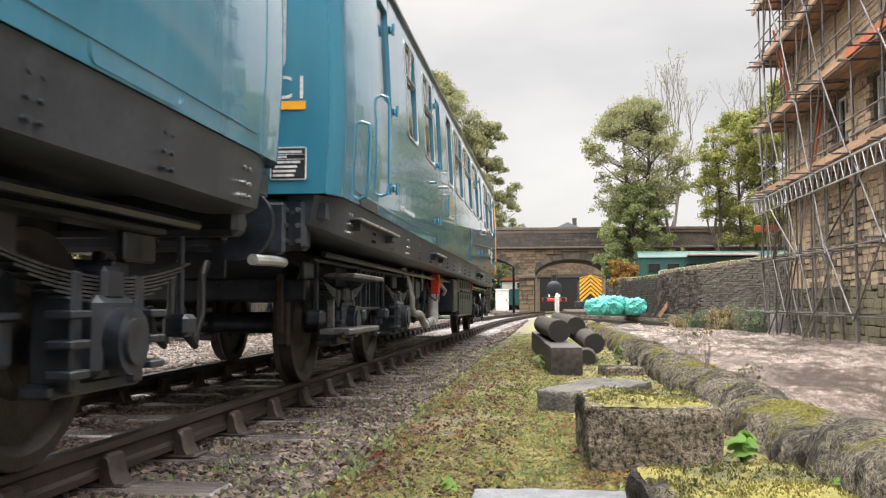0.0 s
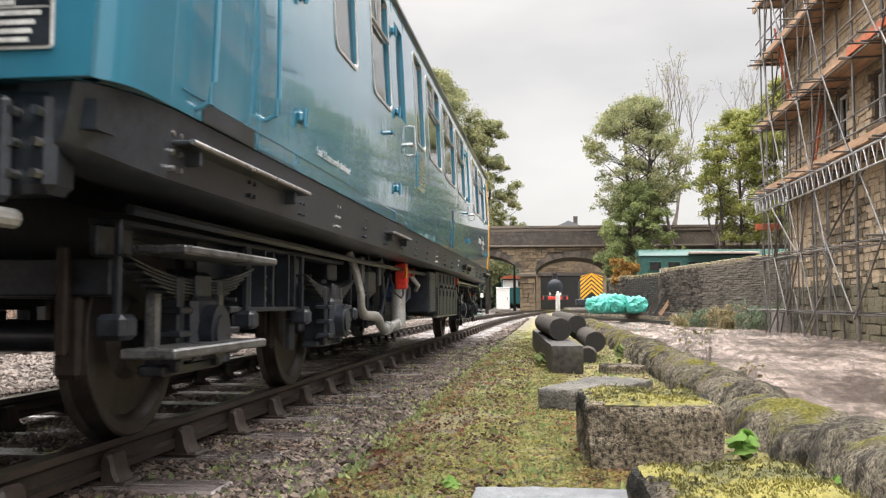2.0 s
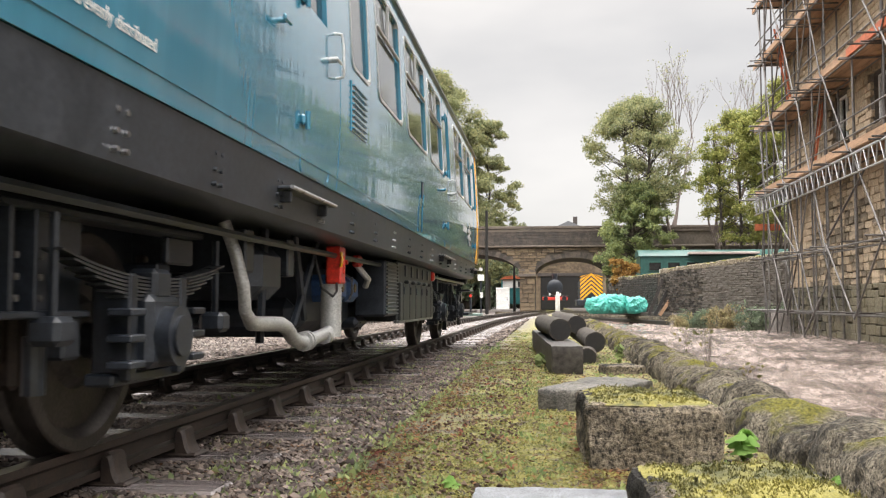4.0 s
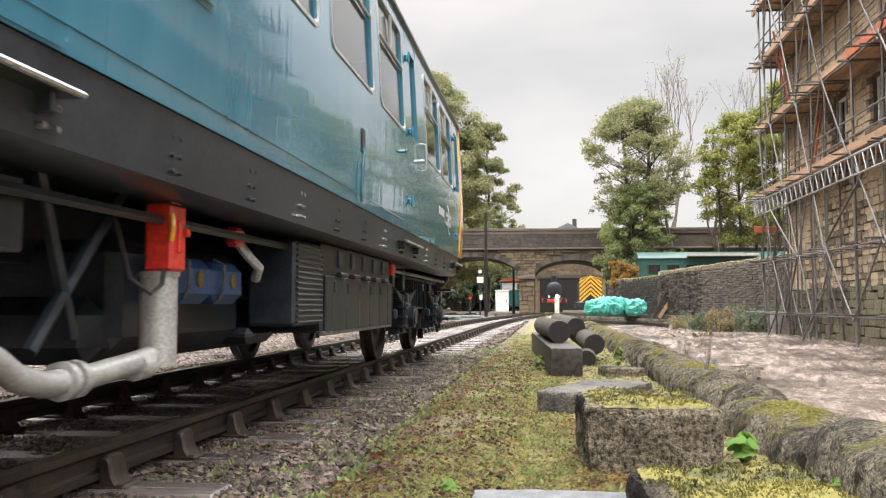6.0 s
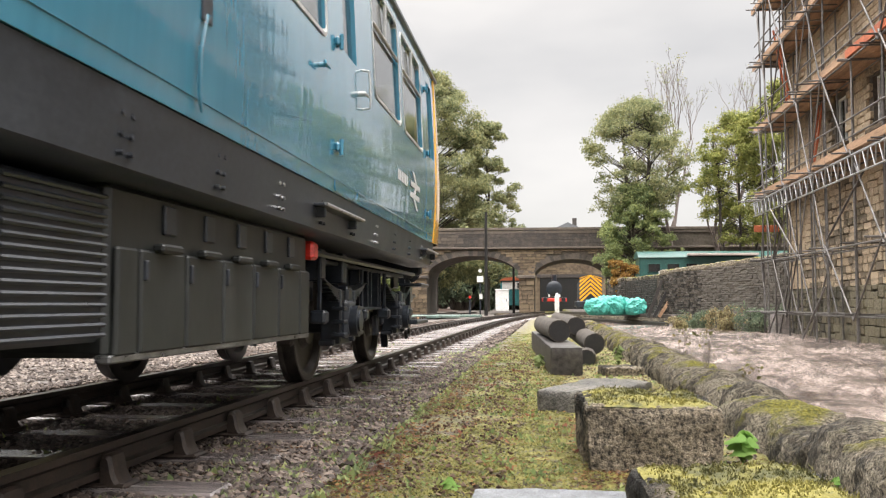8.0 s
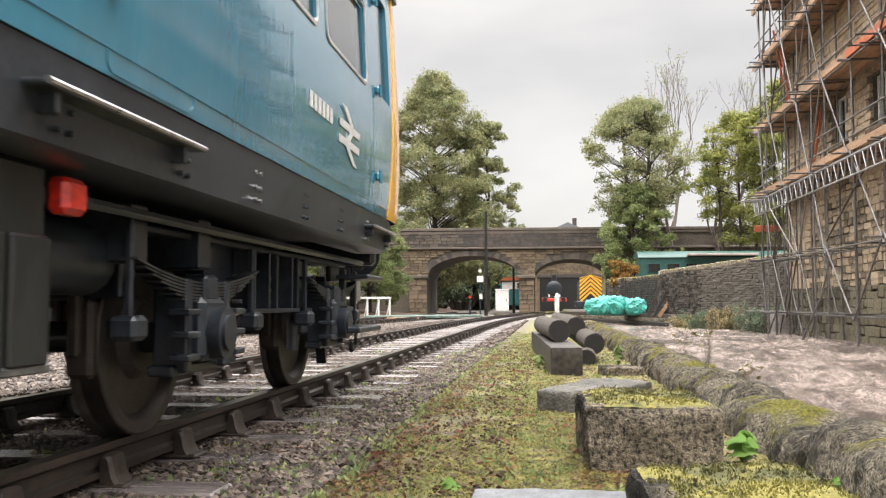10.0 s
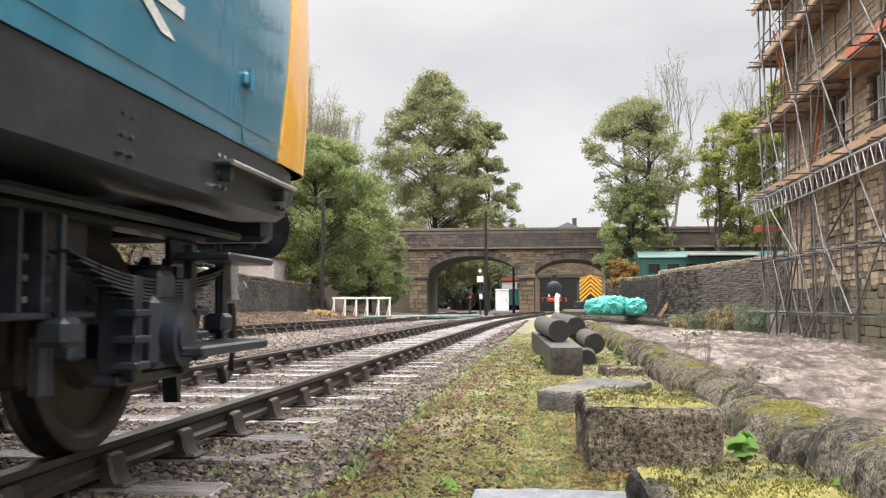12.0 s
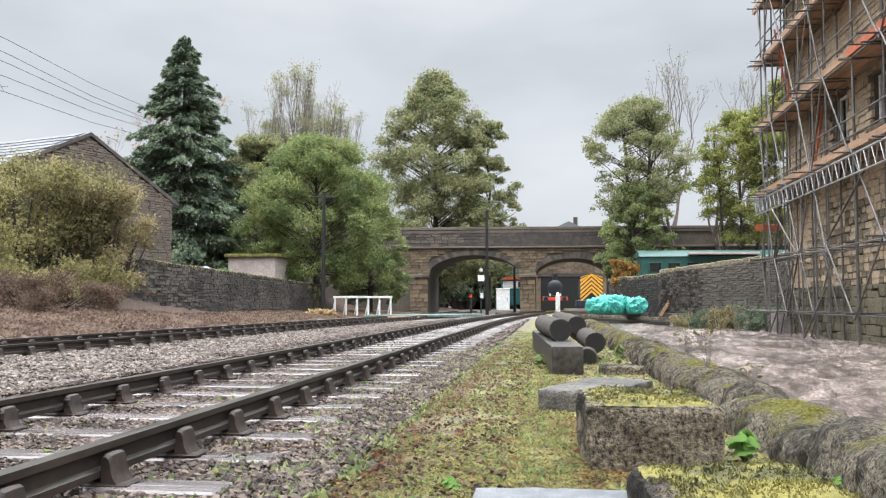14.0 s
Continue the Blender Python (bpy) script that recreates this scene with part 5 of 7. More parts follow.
    part("class_bar", Shape().box((0, 0, 0), (0.17, 0.055, 0.004)), M_YELLOW, car, "yellow bar", at=Matrix.Translation((1.1, 0, 1.9)) @ end)
    pl = part("data_panel", Shape().loft([[(x, z, o) for x, z in rounded(-0.12, 0.12, -0.107, 0.107, 0.015)] for o in (0, 0.006)]), M_WHITE, car, "black data panel with white border and lettering", at=Matrix.Translation((1.075, 0, 1.52)) @ end)
    part("panel_face", Shape().box((0, 0, 0.007), (0.222, 0.196, 0.004)), M_BLACK, pl)
    for k, (zz, w) in enumerate(((0.074, 0.19), (0.042, 0.09), (0.008, 0.18), (-0.022, 0.16), (-0.05, 0.15), (-0.078, 0.14))):
        part("line_of_writing", Shape().box((-0.1 + w / 2, zz, 0.0105), (w, 0.015, 0.003)), M_WHITE, pl)
    for zz in (0.058, 0.026):
        part("rule", Shape().box((0, zz, 0.0105), (0.21, 0.004, 0.003)), M_WHITE, pl)
    for sx in (-1, 1):
        lv = part("louvre_panel", Shape().box((sx * (side_x(1.95) + 0.002), 6.57, 1.95), (0.012, 0.5, 0.35), 0.004), M_BLUE, car)
        for k in range(8):
            part("louvre", Shape().box((sx * (side_x(1.95) + 0.012), 6.57, 1.80 + k * 0.042), (0.02, 0.46, 0.01), 0.002), M_BLUE, lv)
        lh = part("lamp_bracket", Shape().tube([(sx * (side_x(z) + 0.02), 9.72 + o, z) for z, o in ((1.36, 0.04), (1.42, 0.0), (1.6, -0.02), (1.74, 0.04))], 0.009, 6), M_BLUE, car)
        # Raised black plate; its colour gives the shade of a hollow in the side.
        part("recess", Shape().box((sx * (side_x(1.8) + 0.003), 9.78, 1.80), (0.012, 0.1, 0.17), 0.004), M_BLACK, lh)
    return car, sets

ROLL = [(0.0, 5.69), (0.5, 4.93), (1.0, 4.185), (1.5, 3.437), (2.0, 2.683), (2.5, 1.912), (3.0, 1.128), (4.25, -0.758), (5.5, -2.642), (6.0, -3.396), (6.5, -4.15),
        (7.0, -4.903), (7.5, -5.657), (8.0, -6.411), (9.25, -8.295), (10.5, -10.18), (11.0, -10.97), (11.5, -11.74), (12.0, -12.5), (12.5, -13.26), (13.0, -14.02), (13.5, -14.80), (14.0, -15.64)]
GAP = 1.13


def ahead(t):
    """Where the gangway end of the cab car stands at t seconds."""
    for (t0, s0), (t1, s1) in zip(ROLL, ROLL[1:]):
        if t <= t1:
            return s0 + (s1 - s0) * (t - t0) / (t1 - t0)
    return ROLL[-1][1]


car_a, wheels_a = build_car(pose(TRACK_X, ROLL[0][1], RAIL_Z), "rail-blue diesel railcar with a yellow cab end, wet and glossy", True, True, 0.37)
car_b, wheels_b = build_car(pose(TRACK_X, ROLL[0][1] - GAP, RAIL_Z, 0, 0, 180), "rail-blue diesel railcar coupled ahead, black underframe", True, False, 0.7)


# ---- scattered stuff: ballast, moss, litter ----
def scatter_stones(name, label, n, xr, yr, size, seed, material, zoff=0.0, weight=1.0, clear=False):
    """n small angular stones strewn over a stretch of ground, one joined mesh."""
    r = np.random.RandomState(seed)
    x = r.uniform(*xr, n)
    y = yr[0] + (yr[1] - yr[0]) * r.uniform(0, 1, n) ** weight
    if clear:
        near = np.abs((y - FIRST_CHAIR + 0.395) % 0.79 - 0.395)
        bay = np.floor((y - FIRST_CHAIR + 0.395) / 0.79)
        buried = np.abs(x - TRACK_X) > 0.93
        show = np.where(buried, 0.12 + 0.8 * (np.sin(bay * 2.7) > 0.35), 0.96)
        on = (near < 0.108 + 0.03 * np.sin(x * 9 + bay)) & (np.abs(x - TRACK_X) < 1.27) & (r.uniform(0, 1, n) < show)
        x, y = x[~on], y[~on]
        n = len(x)
    s = size * r.uniform(0.55, 1.5, n)
    unit = np.array([(1, 0, 0), (-1, 0, 0), (0, 1, 0), (0, -1, 0), (0, 0, 1), (0, 0, -1), (0.6, 0.6, 0.5), (-0.6, -0.55, 0.5)])
    faces = np.array([(0, 6, 4), (6, 2, 4), (2, 1, 4), (1, 7, 4), (7, 3, 4), (3, 0, 4), (0, 2, 6), (1, 3, 7), (2, 0, 5), (1, 2, 5), (3, 1, 5), (0, 3, 5)])
    a = r.uniform(0, 6.283, n)
    tilt = r.uniform(-0.7, 0.7, n)
    v = unit[None] * (s[:, None, None] * r.uniform(0.6, 1.15, (n, 8, 1))) * np.array([1.0, 0.8, 0.62])
    ca, sa, ct, st = np.cos(a)[:, None], np.sin(a)[:, None], np.cos(tilt)[:, None], np.sin(tilt)[:, None]
    vx, vy, vz = v[..., 0], v[..., 1], v[..., 2]
    vy, vz = vy * ct - vz * st, vy * st + vz * ct
    vx, vy = vx * ca - vy * sa, vx * sa + vy * ca
    z = np.array([height(float(p), float(q)) for p, q in zip(x, y)]) + zoff
    v = np.stack([vx + x[:, None], vy + y[:, None], vz + (z + s * 0.12)[:, None]], -1).reshape(-1, 3)
    f = (faces[None] + (np.arange(n) * 8)[:, None, None]).reshape(-1, 3)
    ob = part(name, raw_mesh(name, v.tolist(), f.tolist()), material)
    return tagged(ob, label, name, kind="stuff")


def scatter_blades(name, label, spots, size, material, seed, upright=0.5, count=5, zoff=0.0, category=""):
    """Tufts of small leaf-shaped blades at the given spots (x, y, scale)."""
    r = np.random.RandomState(seed)
    spots = np.array(spots)
    n = len(spots) * count
    base = np.repeat(spots, count, 0)
    z = np.repeat(np.array([height(float(p[0]), float(p[1])) for p in spots]), count) + zoff
    s = size * base[:, 2] * r.uniform(0.5, 1.4, n)
    a = r.uniform(0, 6.283, n)
    u = np.stack([np.cos(a), np.sin(a), np.zeros(n)], 1)
    el = r.uniform(0, 1, n) * upright * 1.5
    d = np.stack([np.cos(a) * np.cos(el), np.sin(a) * np.cos(el), np.sin(el)], 1)
    side = np.stack([-np.sin(a), np.cos(a), r.uniform(-0.4, 0.4, n)], 1)
    o = np.stack([base[:, 0] + r.normal(0, 1, n) * size * 0.6, base[:, 1] + r.normal(0, 1, n) * size * 0.6, z + 0.004], 1)
    p = np.stack([o, o + d * s[:, None] * 0.55 + side * s[:, None] * 0.3, o + d * s[:, None] * 1.1, o + d * s[:, None] * 0.5 - side * s[:, None] * 0.3], 1).reshape(-1, 3)
    f = np.arange(n * 4).reshape(-1, 4)
    ob = part(name, raw_mesh(name, p.tolist(), f.tolist()), material)
    return tagged(ob, label, category or name, kind="stuff")


def spots(n, xr, yr, seed, keep=lambda x, y: True, weight=1.6):
    r = random.Random(seed)
    out = []
    while len(out) < n:
        x, y = r.uniform(*xr), yr[0] + (yr[1] - yr[0]) * r.random() ** weight
        if keep(x, y):
            out.append((x, y, r.uniform(0.6, 1.3)))
    return out


def mossy(x, y):
    return noise.noise((x * 1.3, y * 0.9, 2)) + 0.5 * noise.noise((x * 4, y * 4, 7)) > -0.05 - 0.25 * (x > -0.5) + 0.75 * max(0.0, min(1.0, (x - 0.12) / 0.25))


scatter_stones("ballast", "wet grey-brown ballast stones between the rails", 56000, (-4.6, -0.95), (2.2, 15), 0.021, 1, M_BALLAST, 0.04, 1.35, True)
scatter_stones("ballast", "grey ballast stones along the running line", 18000, (-5.0, -1.0), (13, 44), 0.042, 2, M_BALLAST, 0.02, 1.3, True)
scatter_stones("ballast", "pale clean ballast between the two tracks", 38000, (-10.4, -4.4), (7, 40), 0.034, 3, M_BALLAST_PALE, weight=1.4)
scatter_stones("grit", "small stones and grit in the mossy strip", 6000, (-1.3, 1.05), (2.3, 16), 0.012, 4, M_BALLAST, weight=1.4)
scatter_blades("moss", "yellow-green moss covering the trackside strip", spots(36000, (-1.4, 1.05), (2.3, 26), 5, lambda x, y: mossy(x, y) and x > -1.12 + 0.45 * noise.noise((x * 2, y * 2, 1))), 0.014, M_MOSS, 5, 0.5, 4)
scatter_blades("grass", "short grass and clover in the moss", spots(2600, (-1.2, 1.0), (2.4, 24), 6, lambda x, y: noise.noise((x * 2.2, y * 2.2, 11)) > 0.05), 0.026, M_LEAF_GREEN, 6, 0.8, 5)
scatter_blades("leaf_litter", "fallen brown and reddish leaves", spots(15000, (-2.0, 1.1), (2.3, 20), 7, lambda x, y: noise.noise((x * 1.5, y * 1.5, 21)) > -0.15 - 0.5 * (x > 0.15)), 0.02, M_LITTER, 7, 0.25, 2)
scatter_blades("leaf_litter", "brown leaf litter gathered beside the stone blocks", spots(6500, (0.1, 0.75), (2.6, 9), 17, lambda x, y: noise.noise((x * 3, y * 3, 51)) > -0.3), 0.019, M_LITTER, 17, 0.3, 2)
scatter_blades("weeds", "small weeds growing between the sleepers", spots(900, (-4.2, -0.9), (2.6, 18), 8, lambda x, y: noise.noise((x * 2, y * 2, 31)) > 0.12), 0.055, M_LEAF_GREEN, 8, 0.7, 7)
scatter_blades("herbs", "small green herbs creeping into the ballast shoulder", spots(1900, (-1.9, -0.85), (2.4, 16), 13, lambda x, y: noise.noise((x * 3, y * 3, 61)) > -0.05 - 0.5 * (x > -1.2)), 0.028, M_LEAF_MID, 13, 0.8, 5, 0.03)
scatter_blades("leaf_litter", "brown leaves lying on the ballast shoulder", spots(8000, (-1.95, -0.7), (2.4, 14), 14, lambda x, y: noise.noise((x * 2, y * 2, 71)) > -0.1 - 0.4 * (x > -1.3)), 0.02, M_LITTER, 14, 0.35, 2, 0.035)
scatter_blades("dead_bracken", "rust-brown dead bracken on the bank", spots(30000, (-17, -10.8), (12, 60), 9, weight=1.2), 0.08, M_BRACKEN, 9, 0.6, 4)
scatter_blades("red_herbs", "small reddish herb leaves in the moss", spots(260, (-1.6, 0.7), (3.0, 12), 10, lambda x, y: noise.noise((x * 2.5, y * 2.5, 41)) > 0.22), 0.03, M_HERB, 10, 0.5, 5)
scatter_stones("litter_stones", "small dark stones and twigs along the shoulder", 4500, (-1.7, -0.2), (2.4, 18), 0.014, 12, M_BRACKEN, 0.012, 1.4)


# ---- river wall ----
def cope_stone(seed):
    """An upright coping slab with a rounded, broken back; along y is its thickness."""
    r = random.Random(seed)
    rings = []
    lean = r.uniform(-0.12, 0.12)
    for j in range(9):
        y = -0.5 + j / 8
        k = 1 - 0.5 * abs(2 * y) ** 2.4
        ring = []
        for i in range(17):
            a = math.pi * i / 16
            p = Vector((math.cos(a), math.sin(a), 0))
            q = 1 + 0.11 * noise.noise((p.x * 2 + seed * 5, p.y * 2, y * 1.2)) + 0.10 * noise.noise((p.x * 5, p.y * 5 + seed, y * 3)) + 0.05 * noise.noise((p.x * 12, p.y * 12 + seed, y * 7))
            ring.append((0.25 * p.x * k * q + lean * y, y + 0.06 * noise.noise((p.x * 3, p.y * 3, seed)), 0.0 + 0.27 * max(0, p.y) ** 0.7 * k * q))
        ring += [(-0.23 * k, y, -0.22), (0.23 * k, y, -0.22)]
        rings.append(ring)
    return mesh_of("coping_stone", Shape().loft(rings), 38)


def mossed(name, base, amount, moss1=(0.10, 0.095, 0.012), moss2=(0.30, 0.27, 0.035)):
    """The base stone with moss cushions growing on what faces up."""
    m = base.copy()
    m.name = name
    n, l = m.node_tree.nodes, m.node_tree.links
    b = n["Principled BSDF"]
    col = b.inputs["Base Color"].links[0].from_socket
    tc, g = n.new("ShaderNodeTexCoord"), n.new("ShaderNodeNewGeometry")
    sp = n.new("ShaderNodeSeparateXYZ")
    l.new(g.outputs["Normal"], sp.inputs[0])
    nz, nf = n.new("ShaderNodeTexNoise"), n.new("ShaderNodeTexNoise")
    nz.inputs["Scale"].default_value, nf.inputs["Scale"].default_value, nz.inputs["Detail"].default_value = 2.6, 60, 8
    l.new(g.outputs["Position"], nz.inputs["Vector"])
    l.new(g.outputs["Position"], nf.inputs["Vector"])
    s1 = n.new("ShaderNodeMath")
    s1.operation = "MULTIPLY_ADD"
    l.new(sp.outputs["Z"], s1.inputs[0])
    s1.inputs[1].default_value = 0.28
    l.new(nz.outputs["Fac"], s1.inputs[2])
    mr = n.new("ShaderNodeMapRange")
    mr.inputs["From Min"].default_value, mr.inputs["From Max"].default_value = amount, amount + 0.14
    l.new(s1.outputs[0], mr.inputs["Value"])
    rp = n.new("ShaderNodeValToRGB")
    rp.color_ramp.elements[0].position, rp.color_ramp.elements[0].color = 0.35, (*moss1, 1)
    rp.color_ramp.elements[1].position, rp.color_ramp.elements[1].color = 0.7, (*moss2, 1)
    l.new(nf.outputs["Fac"], rp.inputs["Fac"])
    mx = n.new("ShaderNodeMix")
    mx.data_type = "RGBA"
    l.new(mr.outputs["Result"], mx.inputs["Factor"])
    l.new(col, mx.inputs["A"])
    l.new(rp.outputs["Color"], mx.inputs["B"])
    l.new(mx.outputs["Result"], b.inputs["Base Color"])
    return m


M_COPE_MOSS = mossed("mossy_coping", M_COPE, 0.68)


def river_wall():
    t = thing("river_wall", "drystone river wall with rounded mossy coping stones", "stone wall")
    body = Shape()
    ys = np.arange(-2, 31, 0.5)
    body.loft([[(wall_x(y) + x + 0.02 * noise.noise((x * 3, y * 2, 0)), y, z) for x, z in ((-0.2, -0.9), (-0.21, 0.0), (-0.19, 0.04), (0.19, 0.04), (0.2, -0.9))] for y in ys])
    part("wall_core", body, M_COPE, t)
    metas = [cope_stone(k) for k in range(8)]
    for me in metas:
        me.materials.append(M_COPE_MOSS)
    r = random.Random(8)
    y = -0.5
    while y < 30:
        near = y < 6.5
        th = r.uniform(0.13, 0.25) if near else r.uniform(0.08, 0.15)
        o = part("coping_stone", metas[r.randrange(8)], None, t)
        k = r.uniform(0.84, 1.04)
        o.matrix_basis = pose(wall_x(y) + r.uniform(-0.03, 0.03), y + th / 2, 0.07 + r.uniform(-0.04, 0.04), r.uniform(-22, -4), r.uniform(-8, 8), r.uniform(-12, 12)) @ Matrix.Diagonal((k, th * 0.97, r.uniform(0.6, 0.8), 1))
        y += th * 1.05
    return t


river_wall()


# ---- blocks, slabs, beam, logs ----
def rough_block(sx, sy, sz, seed, amp=0.02, step=0.035):
    """A worn block: a fine-meshed box with rounded arrises and a pitted, chipped skin."""
    sh = Shape()
    half = Vector((sx / 2, sy / 2, sz / 2))
    round_ = min(0.03, sz * 0.25)
    for ax in range(3):
        u, v = (ax + 1) % 3, (ax + 2) % 3
        nu, nv = [min(60, max(2, round(2 * half[q] / step))) for q in (u, v)]
        for sg in (-1, 1):
            grid = []
            for i in range(nu + 1):
                for j in range(nv + 1):
                    p = Vector((0, 0, 0))
                    p[ax], p[u], p[v] = sg * half[ax], (2 * i / nu - 1) * half[u], (2 * j / nv - 1) * half[v]
                    core = Vector([max(-half[q] + round_, min(half[q] - round_, p[q])) for q in range(3)])
                    d = p - core
                    if d.length > 1e-6:
                        p = core + d.normalized() * round_
                    c = p * 5 + Vector((seed * 7.3, 0, 0))
                    p = p + Vector((noise.noise(c), noise.noise(c + Vector((9, 3, 1))), 0.6 * noise.noise(c + Vector((2, 8, 5))))) * amp
                    p = p + (p - core).normalized() * amp * 0.55 * (noise.noise(p * 17) + 0.6 * noise.noise(p * 40))
                    grid.append(p)
            sh.add(grid, [(i * (nv + 1) + j, (i + 1) * (nv + 1) + j, (i + 1) * (nv + 1) + j + 1, i * (nv + 1) + j + 1) for i in range(nu) for j in range(nv)])
    me = bpy.data.meshes.new("block")
    me.from_pydata([tuple(p) for p in sh.v], [], sh.f)
    bm = bmesh.new()
    bm.from_mesh(me)
    bmesh.ops.remove_doubles(bm, verts=bm.verts, dist=0.0006)
    bmesh.ops.recalc_face_normals(bm, faces=bm.faces)
    bm.to_mesh(me)
    bm.free()
    me.shade_smooth()
    me.set_sharp_from_angle(angle=radians(50))
    return me


def moss_cushion(sx, sy, seed, cover=0.0):
    """A low uneven moss sheet over a block's top, with bristling tips."""
    n = 46
    verts, faces = [], []
    for j in range(n + 1):
        for i in range(n + 1):
            x, y = (i / n - 0.5) * sx, (j / n - 0.5) * sy
            e = min(1, 8 * min(i, j, n - i, n - j) / n)
            h = noise.noise((x * 4 + seed, y * 4, 0)) + 0.5 * noise.noise((x * 14, y * 14, seed)) + cover
            verts.append((x, y, max(-0.02, 0.018 * h * e + 0.010 * noise.noise((x * 60, y * 60, seed))) - 0.004))
    w = n + 1
    faces = [(j * w + i, j * w + i + 1, (j + 1) * w + i + 1, (j + 1) * w + i) for j in range(n) for i in range(n)]
    r = random.Random(seed)
    for k in range(7000):
        q = verts[r.randrange(len(verts))]
        if q[2] > 0.002:
            b = len(verts)
            a, s = r.uniform(0, 6.28), r.uniform(0.003, 0.009)
            x, y = q[0] + r.uniform(-.01, .01), q[1] + r.uniform(-.01, .01)
            verts += [(x - s * 0.5 * math.cos(a), y - s * 0.5 * math.sin(a), q[2] - 0.003), (x + s * 0.5 * math.cos(a), y + s * 0.5 * math.sin(a), q[2] - 0.003), (x + r.uniform(-s, s), y + r.uniform(-s, s), q[2] + s)]
            faces.append((b, b + 1, b + 2))
    return raw_mesh("moss_cushion", verts, faces, True)


def block(label, x, y, z, sx, sy, sz, rz, seed, moss=None, amp=0.02, material=None, rx=0, ry=0):
    t = part("stone_block", rough_block(sx, sy, sz, seed, amp), material or M_CONC)
    t.matrix_basis = pose(x, y, z + sz / 2 - 0.02, rx, ry, rz)
    tagged(t, label, "stone block")
    if moss is not None:
        part("moss_cushion", moss_cushion(sx * 0.94, sy * 0.94, seed, moss), M_MOSS_SHEET, t, "yellow-green moss cushion", at=pose(0, 0, sz / 2 + 0.001))
    return t


block("weathered concrete block with a thick moss top", 0.475, 4.74, 0.0, 0.63, 0.80, 0.345, 1.0, 1, 1.0, 0.03)
block("rough concrete block covered in yellow-green moss", 0.56, 2.78, 0.0, 0.58, 0.66, 0.29, 2.0, 2, 1.3, 0.025)
block("flat grey stone slab lying behind the mossy block", 0.36, 7.2, 0.0, 0.56, 1.15, 0.2, -22, 3, None, 0.018, M_SLABSTONE)
block("small dark stone beside the river wall", 0.78, 10.3, 0.0, 0.4, 0.5, 0.14, 10, 4, None, 0.03)
plank = part("slab", rough_block(0.61, 0.42, 0.06, 6, 0.008), M_SLAB)
plank.matrix_basis = pose(0.0, 3.55, 0.03, 0, 0, 1.5)
tagged(plank, "wet pale flat slab lying in the grass", "slab")


def timber_beam():
    t = part("timber_beam", rough_block(0.36, 6.0, 0.34, 8, 0.012, 0.06), M_TIMBER)
    t.matrix_basis = pose(0.02, 13.1, 0.165, 0, 0, 3.1)
    return tagged(t, "long weathered grey timber baulk lying on the ground", "timber beam")


timber_beam()


def log(label, p0, p1, r, seed):
    t = thing("log", label, "log", Matrix.Translation(p0))
    d = Vector(p1) - Vector(p0)
    rr = random.Random(seed)
    n, m = 14, 7
    q = d.to_track_quat("Z", "Y")
    rings = []
    for i in range(m):
        k = i / (m - 1)
        rings.append([q @ Vector((math.cos(2 * math.pi * j / n) * r * (1 + 0.06 * noise.noise((j * .9, k * 3, seed)) - .06 * k), math.sin(2 * math.pi * j / n) * r * (1 + rr.uniform(-.03, .03)), k * d.length)) for j in range(n)])
    part("bark", Shape().loft(rings), M_BARK, t, smooth=50)
    # Sawn face: wet grain, with the shade of the upright face in its colour.
    part("cut_end", Shape().rod(q @ Vector((0, 0, -0.004)), q @ Vector((0, 0, 0.01)), r * 0.9, 14), M_TIMBER_DARK, t, "wet sawn end, coloured darker for its shade")
    return t


log("dark cut log resting on the timber baulk", (0.12, 11.4, 0.47), (-0.12, 14.6, 0.48), 0.14, 1)
log("sawn log with a mossy flank lying beside the timber baulk", (0.60, 12.5, 0.27), (0.40, 16.4, 0.34), 0.14, 2)
log("short dark log at the foot of the pile", (0.47, 11.9, 0.10), (0.55, 13.4, 0.10), 0.12, 3)
log("mossy log lying along the river wall", (0.40, 14.0, 0.47), (0.15, 18.5, 0.50), 0.14, 4)
post = part("marker_post", Shape().box((0.16, 20.0, 0.48), (0.1, 0.1, 1.0), 0.012).box((0.16, 20.0, 1.0), (0.07, 0.07, 0.08), 0.02), M_WHITE)
tagged(post, "short white-painted marker post", "post")


def leafy_plant(name, label, x, y, z, n, size, height_, material, seed, category="plant"):
    """A rosette of broad stalked leaves."""
    t = thing(name, label, category, pose(x, y, z))
    r = random.Random(seed)
    for k in range(n):
        a = r.uniform(0, 6.28)
        L, h = r.uniform(0.3, 1.0) * size * 1.1, height_ * r.uniform(0.35, 1.0)
        c = Vector((math.cos(a) * L, math.sin(a) * L, h))
        s = size * r.uniform(0.5, 0.8)
        u, v = Vector((math.cos(a), math.sin(a), r.uniform(-1.5, -0.4))).normalized(), Vector((-math.sin(a), math.cos(a), r.uniform(-.3, .3)))
        sh = Shape()
        rim = [c + (u * math.cos(q) * (1 + .08 * math.sin(5 * q)) + v * math.sin(q) * 0.9) * s + Vector((0, 0, 0.14 * s * math.cos(2 * q) - 0.12 * s)) for q in [2 * math.pi * i / 12 for i in range(12)]]
        sh.add([c + Vector((0, 0, 0.05 * s))] + rim, [(0, 1 + i, 1 + (i + 1) % 12) for i in range(12)])
        lf = part("leaf", sh, material, t, smooth=60)
        part("stalk", Shape().tube([(0, 0, 0), c * 0.5 + Vector((0, 0, h * 0.2)), c], 0.006, 5), material, lf)
    return t


